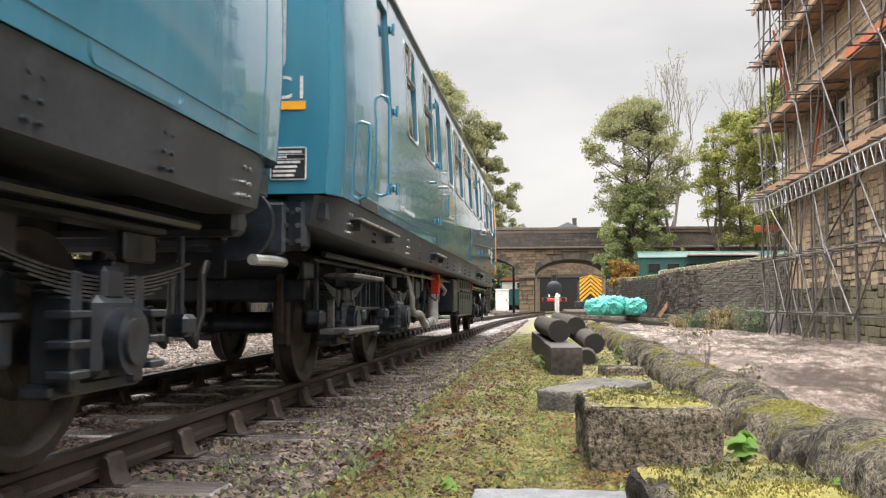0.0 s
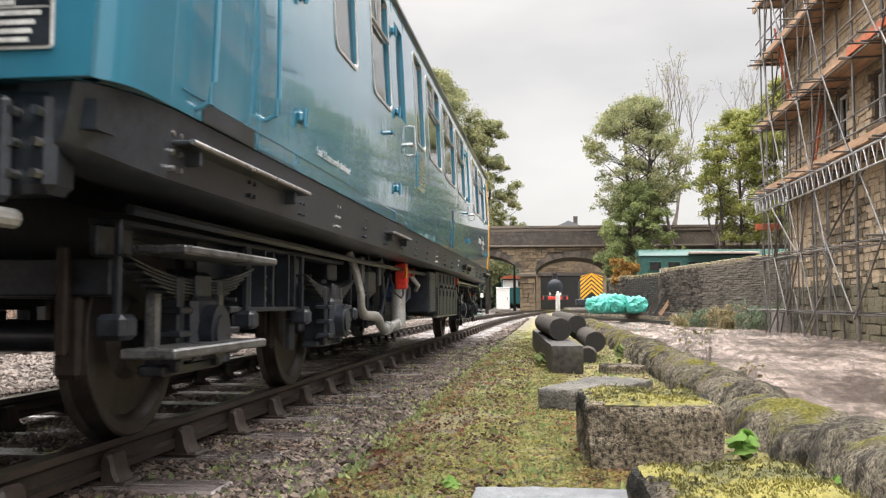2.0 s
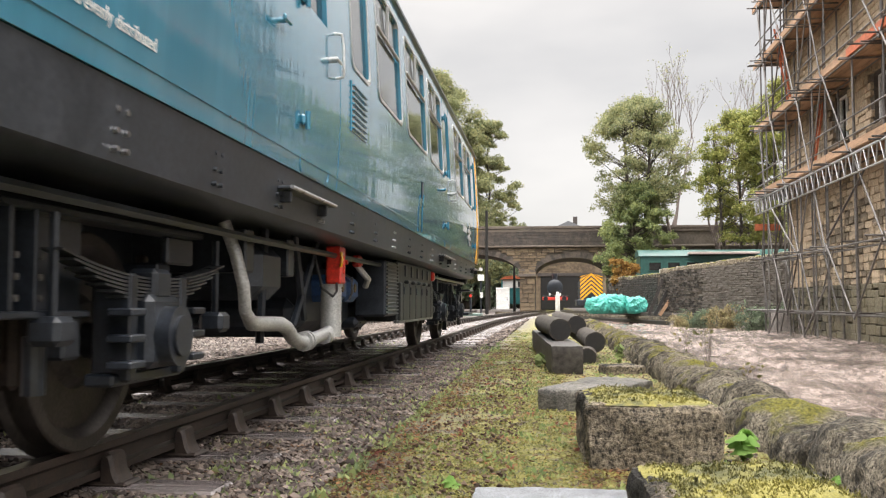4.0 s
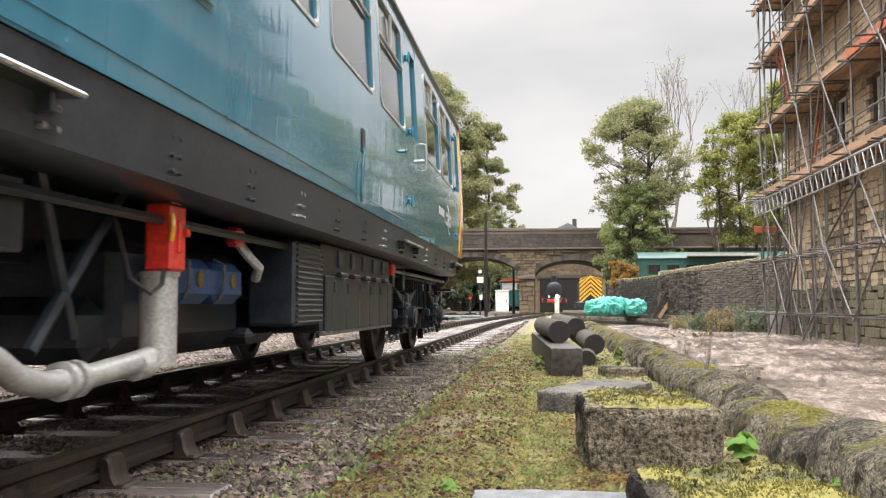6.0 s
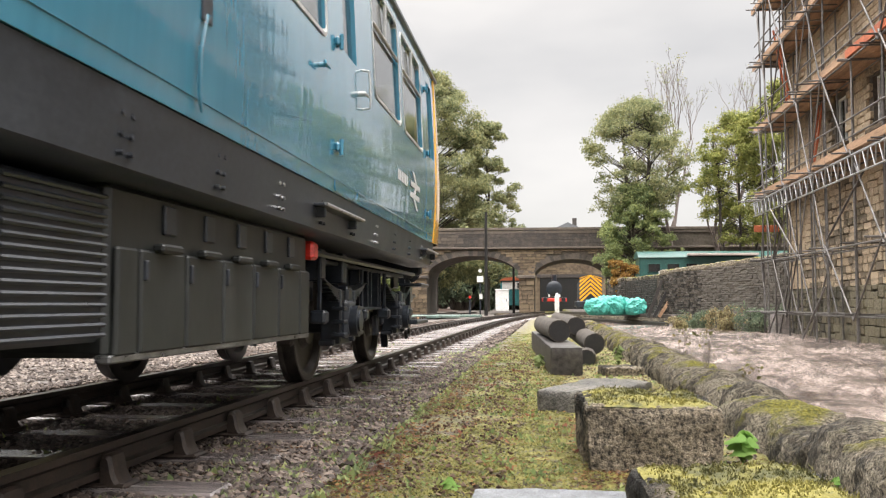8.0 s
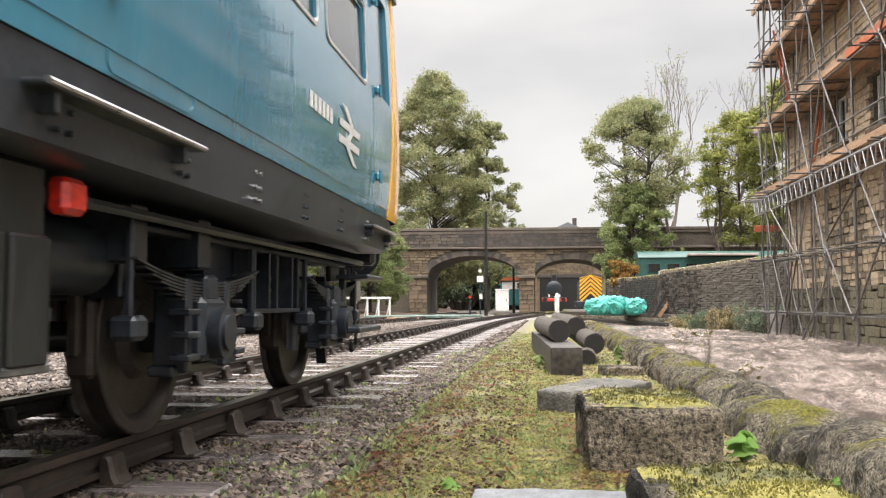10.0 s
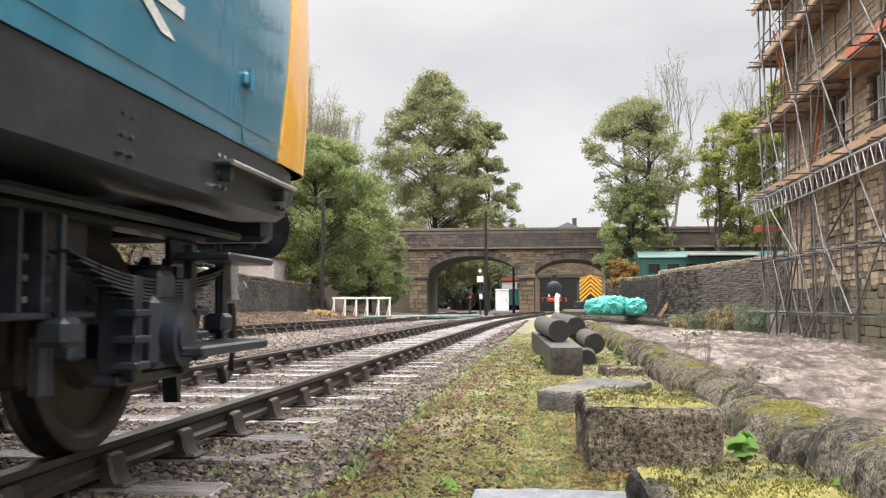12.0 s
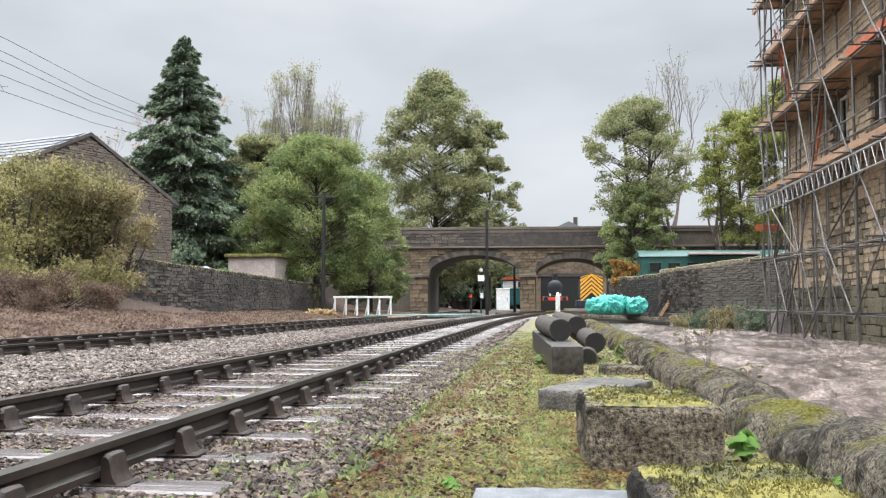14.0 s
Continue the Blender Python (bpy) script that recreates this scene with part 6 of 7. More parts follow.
leafy_plant("dock_plant", "bright green broad-leaved plant at the foot of the wall", 0.95, 4.7, 0.02, 36, 0.056, 0.13, M_LEAF_BRIGHT, 1)
leafy_plant("seedling", "small green seedling on the mossy block", 0.46, 5.12, 0.27, 7, 0.035, 0.07, M_LEAF_GREEN, 2)
leafy_plant("clover", "low green clover leaves beside the slab", -0.42, 3.85, 0.02, 12, 0.03, 0.05, M_LEAF_BRIGHT, 3)
leafy_plant("ivy", "small ivy leaves at the wall foot", 0.82, 11.2, 0.05, 16, 0.06, 0.25, M_LEAF_GREEN, 4)
leafy_plant("weed", "green weed clump beside the timber baulk", -0.14, 11.2, 0.02, 22, 0.06, 0.16, M_LEAF_GREEN, 5)
leafy_plant("clover", "green leaves in a gap of the river wall", 1.08, 3.6, 0.05, 8, 0.03, 0.1, M_LEAF_BRIGHT, 6)


# ---- trees ----
def leaf_cloud(centres, radii, n, leaf, seed, flat=0.75, droop=0.0):
    """n leaf clusters on and in a set of rounded clumps: folded quads, one joined mesh."""
    r = np.random.RandomState(seed)
    c, rad = np.array(centres), np.array(radii)
    pick = r.choice(len(c), n, p=rad ** 1.7 / (rad ** 1.7).sum())
    d = np.clip(r.normal(0, 1, (n, 3)), -2.2, 2.2)
    p = c[pick] + d * (rad[pick] * 0.68)[:, None] * np.array([1, 1, flat])
    s = leaf * r.uniform(0.55, 1.35, n)
    u = r.normal(0, 1, (n, 3))
    u[:, 2] -= droop
    u /= np.linalg.norm(u, axis=1)[:, None]
    w = np.cross(u, r.normal(0, 1, (n, 3)))
    w /= np.linalg.norm(w, axis=1)[:, None]
    b = np.cross(u, w) * 0.25
    v = np.stack([p - u * s[:, None], p + w * s[:, None] * 0.6 + b * s[:, None], p + u * s[:, None], p - w * s[:, None] * 0.6 + b * s[:, None]], 1).reshape(-1, 3)
    return raw_mesh("crown", v.tolist(), np.arange(n * 4).reshape(-1, 4).tolist())


def limb(shape, a, b, r0, r1, rng, wob=0.06):
    a, b = Vector(a), Vector(b)
    L = (b - a).length
    mid = [a.lerp(b, k) + Vector((rng.uniform(-1, 1), rng.uniform(-1, 1), rng.uniform(-0.3, 0.8))) * L * wob for k in (0.33, 0.66)]
    shape.tube([a, *mid, b], [r0, r0 * 0.75 + r1 * 0.25, r0 * 0.35 + r1 * 0.65, r1], 6)


def leaf_domes(centres, radii, n, leaf, seed, flat=0.85, ragged=0.45):
    """n leaves spread over the upper shells of many flattened clumps, lying outward and drooping at the rim."""
    r = np.random.RandomState(seed)
    c, rad = np.array(centres), np.array(radii)
    pick = r.choice(len(c), n, p=rad ** 2 / (rad ** 2).sum())
    d = r.normal(0, 1, (n, 3))
    d[:, 2] = np.abs(d[:, 2]) * 1.1 - 0.6
    d /= np.linalg.norm(d, axis=1)[:, None]
    lump = 1 + ragged * (np.sin(d[:, 0] * 5 + pick * 1.7) * np.sin(d[:, 1] * 5 + pick * 2.3) + 0.6 * np.sin(d[:, 0] * 11 + pick) * np.sin(d[:, 2] * 9 + pick * 0.7))
    lump = np.minimum(lump, 1.22)
    k = lump * (1 - 0.6 * r.uniform(0, 1, n) ** 1.8) * r.uniform(0.88, 1.08, n)
    p = c[pick] + d * (rad[pick] * k)[:, None] * np.array([1, 1, flat])
    nrm = d + r.normal(0, 0.7, (n, 3)) + np.array([0, 0, 0.35])
    nrm /= np.linalg.norm(nrm, axis=1)[:, None]
    u = np.cross(nrm, r.normal(0, 1, (n, 3)))
    u /= np.linalg.norm(u, axis=1)[:, None]
    w = np.cross(nrm, u)
    s = (leaf * r.uniform(0.5, 1.4, n))[:, None]
    v = np.stack([p - u * s, p + w * s * 0.55 - nrm * s * 0.2, p + u * s, p - w * s * 0.55 - nrm * s * 0.2], 1).reshape(-1, 3)
    return raw_mesh("crown", v.tolist(), np.arange(n * 4).reshape(-1, 4).tolist())


def tree(label, x, y, z, h, rx, crown0, n, leaf, material, seed, lobes=22, trunk=0.28, rtop=0.5, stems=1, ry=None, gap=0.0):
    """A broad tree: trunk with forking limbs, each ending in a flattened clump of leaves, with gaps between the clumps."""
    rng = random.Random(seed)
    t = thing("tree", label, "tree", pose(x, y, z))
    wood = Shape()
    cs, rs = [], []
    ry = ry or rx
    while len(cs) < lobes * 9:
        f = rng.random() ** 0.9
        a = rng.uniform(0, 6.28)
        edge = 1 + 0.22 * noise.noise((math.cos(a) * 1.6, math.sin(a) * 1.6 + seed, f * 4))
        wide = (math.sin(math.pi * min(1, 0.22 + 0.5 * f / 0.45)) ** 0.8 if f < 0.35 else (1 - ((f - 0.35) / 0.65) ** 2.2 * (1 - rtop * 0.35)) ** 0.8) * edge
        q = math.sqrt(rng.uniform(0.12, 1.0)) * rng.uniform(0.88, 1.06)
        rad = rx * rng.uniform(0.07, 0.2) * (1.0 if q > 0.6 else 1.2)
        zz = crown0 + (h - crown0) * f
        p = (math.cos(a) * q * wide * rx, math.sin(a) * q * wide * ry, min(zz, h - rad * 0.5))
        if noise.noise((p[0] * 0.35 + seed, p[1] * 0.35, p[2] * 0.45)) < -0.25 + gap:
            continue
        cs.append(p)
        rs.append(rad)
    for s in range(stems):
        ox = (s - (stems - 1) / 2) * rx * 0.35
        fork = crown0 + (h - crown0) * 0.4
        limb(wood, (ox * 0.6, 0, -0.3), (ox * 1.2, 0, fork), trunk, trunk * 0.55, rng, 0.02)
        limb(wood, (ox * 1.2, 0, fork), (ox * 1.5, 0, h * 0.93), trunk * 0.55, 0.03, rng, 0.03)
        for c in cs[s::stems * 2]:
            fr = min(0.93, max(0.2, (c[2] - 0.55 * math.hypot(c[0], c[1])) / h))
            at_ = (ox * (0.6 + 0.9 * fr), 0, h * fr)
            limb(wood, at_, c, trunk * 0.17, 0.014, rng, 0.05)
    part("trunk", wood, M_BARK, t)
    part("crown", leaf_domes(cs, rs, int(n * 5.5), leaf * 0.36, seed), material, t)
    return t


def conifer(label, x, y, z, h, r, seed):
    """A dark conifer: tiers of drooping boughs, each a spray of needles along its length."""
    rng = random.Random(seed)
    t = thing("conifer", label, "tree", pose(x, y, z))
    part("trunk", Shape().rod((0, 0, -0.2), (0, 0, h * 0.97), 0.35, 10, 0.03), M_BARK, t)
    rr = np.random.RandomState(seed)
    P, D = [], []
    for k in range(330):
        f = ((k + 0.5) / 330) ** 0.92
        zz = 0.8 + (h - 0.8) * f
        out = r * (1 - f) ** 0.78 * rng.uniform(0.62, 1.12) + 0.25
        a = rng.uniform(0, 6.28)
        m = int(70 + 330 * (1 - f))
        u = rr.uniform(0.12, 1, m) ** 0.75
        side = rr.normal(0, 1, m) * 0.16 * out * (1.15 - u)
        droop = rng.uniform(0.1, 0.26)
        P.append(np.stack([math.cos(a) * out * u - math.sin(a) * side, math.sin(a) * out * u + math.cos(a) * side,
                           zz + 0.10 * out * u - droop * out * u * u * 1.6 - np.abs(side) * 0.5 + rr.normal(0, 0.09, m)], 1))
        D.append(np.tile((math.cos(a), math.sin(a), -0.55), (m, 1)))
    p, d = np.concatenate(P), np.concatenate(D)
    n = len(p)
    d = d + rr.normal(0, 0.45, (n, 3))
    d /= np.linalg.norm(d, axis=1)[:, None]
    w = np.cross(d, rr.normal(0, 0.5, (n, 3)) + np.array([0, 0, 1]))
    w /= np.linalg.norm(w, axis=1)[:, None]
    s = (0.2 * rr.uniform(0.5, 1.4, n))[:, None]
    v = np.stack([p - d * s, p + w * s * 0.36, p + d * s, p - w * s * 0.36], 1).reshape(-1, 3)
    part("crown", raw_mesh("crown", v.tolist(), np.arange(n * 4).reshape(-1, 4).tolist()), M_LEAF_DARK, t)
    return t


def bare_tree(label, x, y, z, h, spread, seed, leaves=0, lean=0.0, upright=0.6, material=None, ivy=0):
    """Forking bare branches down to twigs, with a few last leaves."""
    rng = random.Random(seed)
    t = thing("bare_tree", label, "tree", pose(x, y, z))
    wood = Shape()
    tips, clad = [], []

    def grow(p, d, L, r, level):
        q = p + d * L
        mid = p.lerp(q, 0.5) + Vector((rng.uniform(-1, 1), rng.uniform(-1, 1), 0)) * L * 0.06
        wood.tube([p, mid, q], [r, r * 0.8, r * 0.62], 5 if level < 3 else 3)
        if level < 4:
            clad.extend(tuple(p.lerp(q, k / 6)) for k in range(6))
        if level >= (8 if h > 15 else 7):
            tips.append(tuple(q))
            return
        for k in range(2 if level > 0 else 4):
            v = Vector((rng.uniform(-1, 1) * spread, rng.uniform(-1, 1) * spread, upright + rng.uniform(-0.15, 0.3)))
            grow(q if k < 2 else mid, (d * 0.8 + v * 0.75).normalized(), L * rng.uniform(0.62, 0.84), r * 0.65, level + 1)

    grow(Vector((0, 0, -0.3)), Vector((lean, 0, 1)).normalized(), h * 0.27, h * 0.012, 0)
    part("trunk", wood, M_BARK_GREY, t)
    if leaves:
        part("crown", leaf_cloud(tips, [0.018 * h + 0.02] * len(tips), leaves, min(0.085, 0.02 + 0.004 * h), seed), material or M_LEAF_OLIVE, t)
    if ivy:
        part("ivy", leaf_cloud(clad, [0.02 * h] * len(clad), ivy, 0.13, seed + 5, 1.4), M_LEAF_OLIVE, t, "ivy clothing the stems")
    return t


def bush(name, label, x, y, z, sx, sy, h, n, leaf, material, seed, category="shrub"):
    rng = random.Random(seed)
    t = thing(name, label, category, pose(x, y, z))
    wood = Shape()
    cs, rs = [], []
    for k in range(46):
        c = (rng.uniform(-0.8, 0.8) * sx, rng.uniform(-0.8, 0.8) * sy, h * rng.uniform(0.15, 0.85))
        cs.append(c)
        rs.append(min(sx, h) * rng.uniform(0.12, 0.28))
        limb(wood, (c[0] * 0.3, c[1] * 0.3, -0.1), c, 0.05 * h / 2, 0.01, rng)
    part("stem", wood, M_BARK, t)["kind"] = "stuff"
    part("foliage", leaf_cloud(cs, rs, int(n * 2.0), leaf * 0.62, seed), material, t)
    return t


def weeds(x, y, z, r, h, material, seed):
    """A straggling clump: arching stems with leaves along them."""
    rng = random.Random(seed)
    t = thing("bank_weeds", "straggling weeds and brambles on the river bank", "weeds", pose(x, y, z))
    wood, pts = Shape(), []
    for k in range(34):
        a, q = rng.uniform(0, 6.28), rng.uniform(0, r)
        p = Vector((math.cos(a) * q, math.sin(a) * q, -0.3))
        d = Vector((rng.uniform(-1, 1), rng.uniform(-1, 1), 0)) * rng.uniform(0.2, 0.7) * h
        hh = h * rng.uniform(0.5, 1.3)
        line = [p, p + d * 0.3 + Vector((0, 0, hh * 0.6)), p + d * 0.7 + Vector((0, 0, hh)), p + d * 1.3 + Vector((0, 0, hh * 0.85))]
        wood.tube(line, [0.012, 0.009, 0.007, 0.003], 4)
        pts.extend(tuple(line[j].lerp(line[j + 1], f)) for j in range(3) for f in (0.2, 0.5, 0.8))
    part("stem", wood, M_BARK, t)["kind"] = "stuff"
    part("foliage", leaf_cloud(pts, [0.11] * len(pts), 3200, 0.045, seed), material, t)
    return t


tree("tall spreading tree with olive-green leaves behind the bridge", -12.0, 95, 0.0, 25.2, 6.8, 3.0, 19000, 0.34, M_LEAF_OLIVE, 11, 34, 0.45, 0.1)
tree("olive-green tree beside the tall one", -6.6, 97, 0.0, 20.3, 3.9, 3.0, 8500, 0.33, M_LEAF_OLIVE, 12, 18, 0.3, 0.4)
tree("broad green tree with yellowing crown behind the siding", -16.0, 61, 0.5, 11.6, 5.6, 1.0, 17000, 0.25, M_LEAF_GREEN, 13, 30, 0.3, 0.55)
tree("dense dark green tree beside the bridge end", -13.4, 67, 0.3, 7.6, 2.9, 0.4, 9000, 0.24, M_LEAF_MID, 14, 20, 0.22, 0.45)
tree("dark shrubby tree at the bank top", -21.9, 66, 1.2, 12.2, 3.9, 1.0, 10000, 0.26, M_LEAF_OLIVE, 15, 20, 0.25, 0.5)
conifer("tall dark green conifer behind the stone house", -26.1, 62, 1.0, 18.9, 7.4, 16)
for k, (bx, by, bh) in enumerate(((-34.2, 110, 26.5), (-31.6, 111, 28.0), (-29.2, 112, 28.5), (-26.8, 110, 26.0))):
    bare_tree("thin upright tree with ivy on its trunk and few leaves", bx, by, 0.0, bh + 1.0, 0.46, 20 + k, 3500, 0.0, 0.9, None, 15000)
bare_tree("bare branching tree beyond the bank", -25.4, 108, 0.0, 28.0, 0.85, 26, 0, 0.0, 0.6, None, 9000)
bare_tree("bare pale tree behind the house", -32.5, 75, 1.0, 17.0, 0.8, 27, 900, 0, 0.6, M_LEAF_AUTUMN)
tree("broad tree with a rounded olive-green crown across the river", 6.5, 68, 0.3, 15.5, 4.1, 7.3, 8000, 0.23, M_LEAF_OLIVE, 31, 24, 0.22, 0.7, 2, None, 0.12)
tree("fresh green tree leaning over the river wall", 13.0, 64, 0.3, 13.6, 3.2, 4.6, 7000, 0.22, M_LEAF_FRESH, 32, 22, 0.15, 0.55, 3, None, 0.14)
tree("yellow-green tree half behind the scaffolding", 15.6, 62, 0.3, 15.2, 3.3, 4.5, 7000, 0.22, M_LEAF_FRESH, 33, 18, 0.18, 0.6, 2, None, 0.1)
tree("dark ivy-clad tree over the river bank", 6.1, 66, 0.3, 9.0, 2.8, 0.8, 9000, 0.22, M_LEAF_MID, 34, 20, 0.2, 0.5)
bare_tree("bare twiggy tree behind the leafy ones", 9.7, 74, 0.3, 20.0, 0.6, 35, 500)
bare_tree("bare twiggy tree behind the leafy ones", 13.9, 74, 0.3, 20.0, 0.65, 36, 300)
bush("hedge", "dark hedge along the far bank", 12.0, 66, 0.3, 6.0, 1.2, 4.0, 9000, 0.22, M_LEAF_MID, 37, "hedge")
bush("shrub", "small autumn-yellow shrub by the stacked sacks", 4.6, 56, 0.3, 0.9, 0.8, 3.6, 2600, 0.14, M_LEAF_AUTUMN, 38)
for k, (bx, by, bs, bh) in enumerate(((-9.0, 104, 4.5, 9.0), (-3.0, 108, 4.0, 8.0), (-14.0, 90, 3.0, 8.5), (4.0, 112, 4.0, 9.0), (9.5, 96, 4.5, 9.0), (-11.0, 100, 3.5, 10.0), (-6.0, 112, 4.0, 10.0), (-15.0, 108, 4.0, 11.0))):
    bush("undergrowth", "dense green undergrowth seen through the arches", bx, by + 12, 0.0, bs, 2.0, bh, 12000, 0.42, M_LEAF_DARK, 40 + k)
bush("bramble", "tangled yellow-green brambles on the bank", -18.4, 29.5, 1.4, 3.0, 2.6, 4.9, 18000, 0.10, M_LEAF_YELLOW, 50)
bush("bramble", "brownish autumn brambles hanging over the wall", -16.6, 32.2, 0.9, 1.6, 2.2, 4.6, 12000, 0.09, M_LEAF_BROWN, 51)
bush("bramble", "low brambles spilling down the bank", -16.4, 28.0, 0.6, 1.6, 3.5, 1.7, 9000, 0.09, M_LEAF_YELLOW, 54)
bush("bramble", "dry brown bramble tangle on the bank", -15.2, 25.5, 0.5, 1.8, 4.0, 1.15, 12000, 0.06, M_BRACKEN, 55)
bush("bramble", "grey-green bramble tangle on the bank", -18.5, 24.5, 1.2, 2.0, 2.5, 4.0, 12000, 0.09, M_LEAF_YELLOW, 56)
bush("shrub", "bright green shrub behind the wall", -18.6, 50, 1.6, 0.7, 0.7, 1.2, 1600, 0.1, M_LEAF_BRIGHT, 52)
bush("ivy", "dark ivy climbing over the wall end", -15.7, 58, 0.6, 0.6, 1.6, 1.5, 1600, 0.1, M_LEAF_MID, 53)
for k, (bx, by, bs, bh) in enumerate(((6.9, 41.5, 0.9, 0.75), (7.6, 39.6, 1.0, 0.85), (8.2, 37.6, 0.8, 0.95), (6.2, 43.0, 0.6, 0.6))):
    weeds(bx, by, -0.1, bs, bh, (M_LEAF_DARK, M_LEAF_BROWN, M_LEAF_DARK, M_LEAF_BROWN)[k], 60 + k)
for k, (bx, by, bh) in enumerate(((1.36, 8.2, 0.5), (1.40, 9.6, 0.42), (1.45, 6.9, 0.35))):
    bare_tree("thin dry weed stem on the river wall", bx, by, 0.28, bh * 1.2, 0.5, 70 + k, 14, 0, 0.6, M_LEAF_TINY)
scatter_blades("dry_grass", "clump of pale dry grass by the fence", spots(160, (-13.2, -12.5), (49.5, 51), 71), 0.3, M_STRAW, 71, 0.6, 6)


# ---- walls, house and sheds on the bank ----
def line_wall(name, label, p0, p1, base, top0, top1, seed, limit, course=0.16, long_=0.42, cope=True):
    t = thing(name, label, "stone wall")
    p0, p1 = Vector((*p0, 0)), Vector((*p1, 0))
    d = p1 - p0
    L = d.length
    d.normalize()
    nrm = Vector((d.y, -d.x, 0))
    rot = Matrix((d, -nrm, Vector((0, 0, 1)))).transposed().to_4x4()
    top = lambda u: top0 + (top1 - top0) * u / L + 0.05 * noise.noise((u * 0.6, seed, 0))
    us = np.linspace(0, L, 30)
    part("wall_core", Shape().loft([[tuple(p0 + d * u + nrm * o + Vector((0, 0, zz))) for o, zz in ((0.02, base - 0.4), (0.02, top(u) - 0.1), (-0.4, top(u) - 0.1), (-0.4, base - 0.4))] for u in us]), M_MORTAR, t, smooth=0)
    courses(t, [M_WALLSTONE], lambda u, z: Matrix.Translation(p0 + d * u + nrm * 0.02 + Vector((0, 0, z))) @ rot, L, base - 0.2, max(top0, top1), course, long_,
            keep=lambda u, z: z < top(u) - 0.12, limit=limit, seed=seed, wild=0.6)
    if cope:
        cs = Shape()
        rng = random.Random(seed)
        u = 0.0
        while u < L:
            w = rng.uniform(0.14, 0.3)
            m = Matrix.Translation(p0 + d * (u + w / 2) - nrm * 0.18 + Vector((0, 0, top(u) - 0.02))) @ rot
            n = len(cs.v)
            cs.box((0, 0, 0), (w * 0.94, 0.5, 0.24 + rng.uniform(-.04, .05)), 0.05)
            cs.v[n:] = [tuple(m @ Vector(q)) for q in cs.v[n:]]
            u += w
        o = part("coping", cs, M_COPE_MOSS, t)
        o["kind"] = "stuff"
    return t


line_wall("boundary_wall", "dark gritstone boundary wall along the bank top", (-16.45, 33), (-15.35, 60), 0.15, 2.55, 1.95, 81, 300, 0.13, 0.42)
line_wall("boundary_wall", "rough drystone wall of thin dark stones across the river", (5.6, 47.2), (9.7, 38.4), 0.2, 2.42, 2.8, 82, 300, 0.1, 0.3)
line_wall("boundary_wall", "low drystone wall behind the sacks", (3.6, 57), (5.8, 50), 0.2, 2.2, 2.3, 83, 120, 0.12, 0.34)


def quay():
    t = thing("quay_edge", "stepped timber and stone edge above the weir", "river edge")
    a, b = Vector((0.9, 64.0, 0)), Vector((6.6, 43.6, 0))
    d = (b - a).normalized()
    ang = math.degrees(math.atan2(d.y, d.x))
    for k in range(4):
        part("baulk", Shape().box((0, 0, 0), ((b - a).length + 1.0, 0.3 + 0.1 * k, 0.19), 0.02), (M_TIMBER, M_COPE, M_TIMBER_DARK, M_TIMBER_DARK)[k], t, at=pose(*((a + b) / 2)[:2], 0.2 - k * 0.2, 0, 0, ang))
    return t


quay()


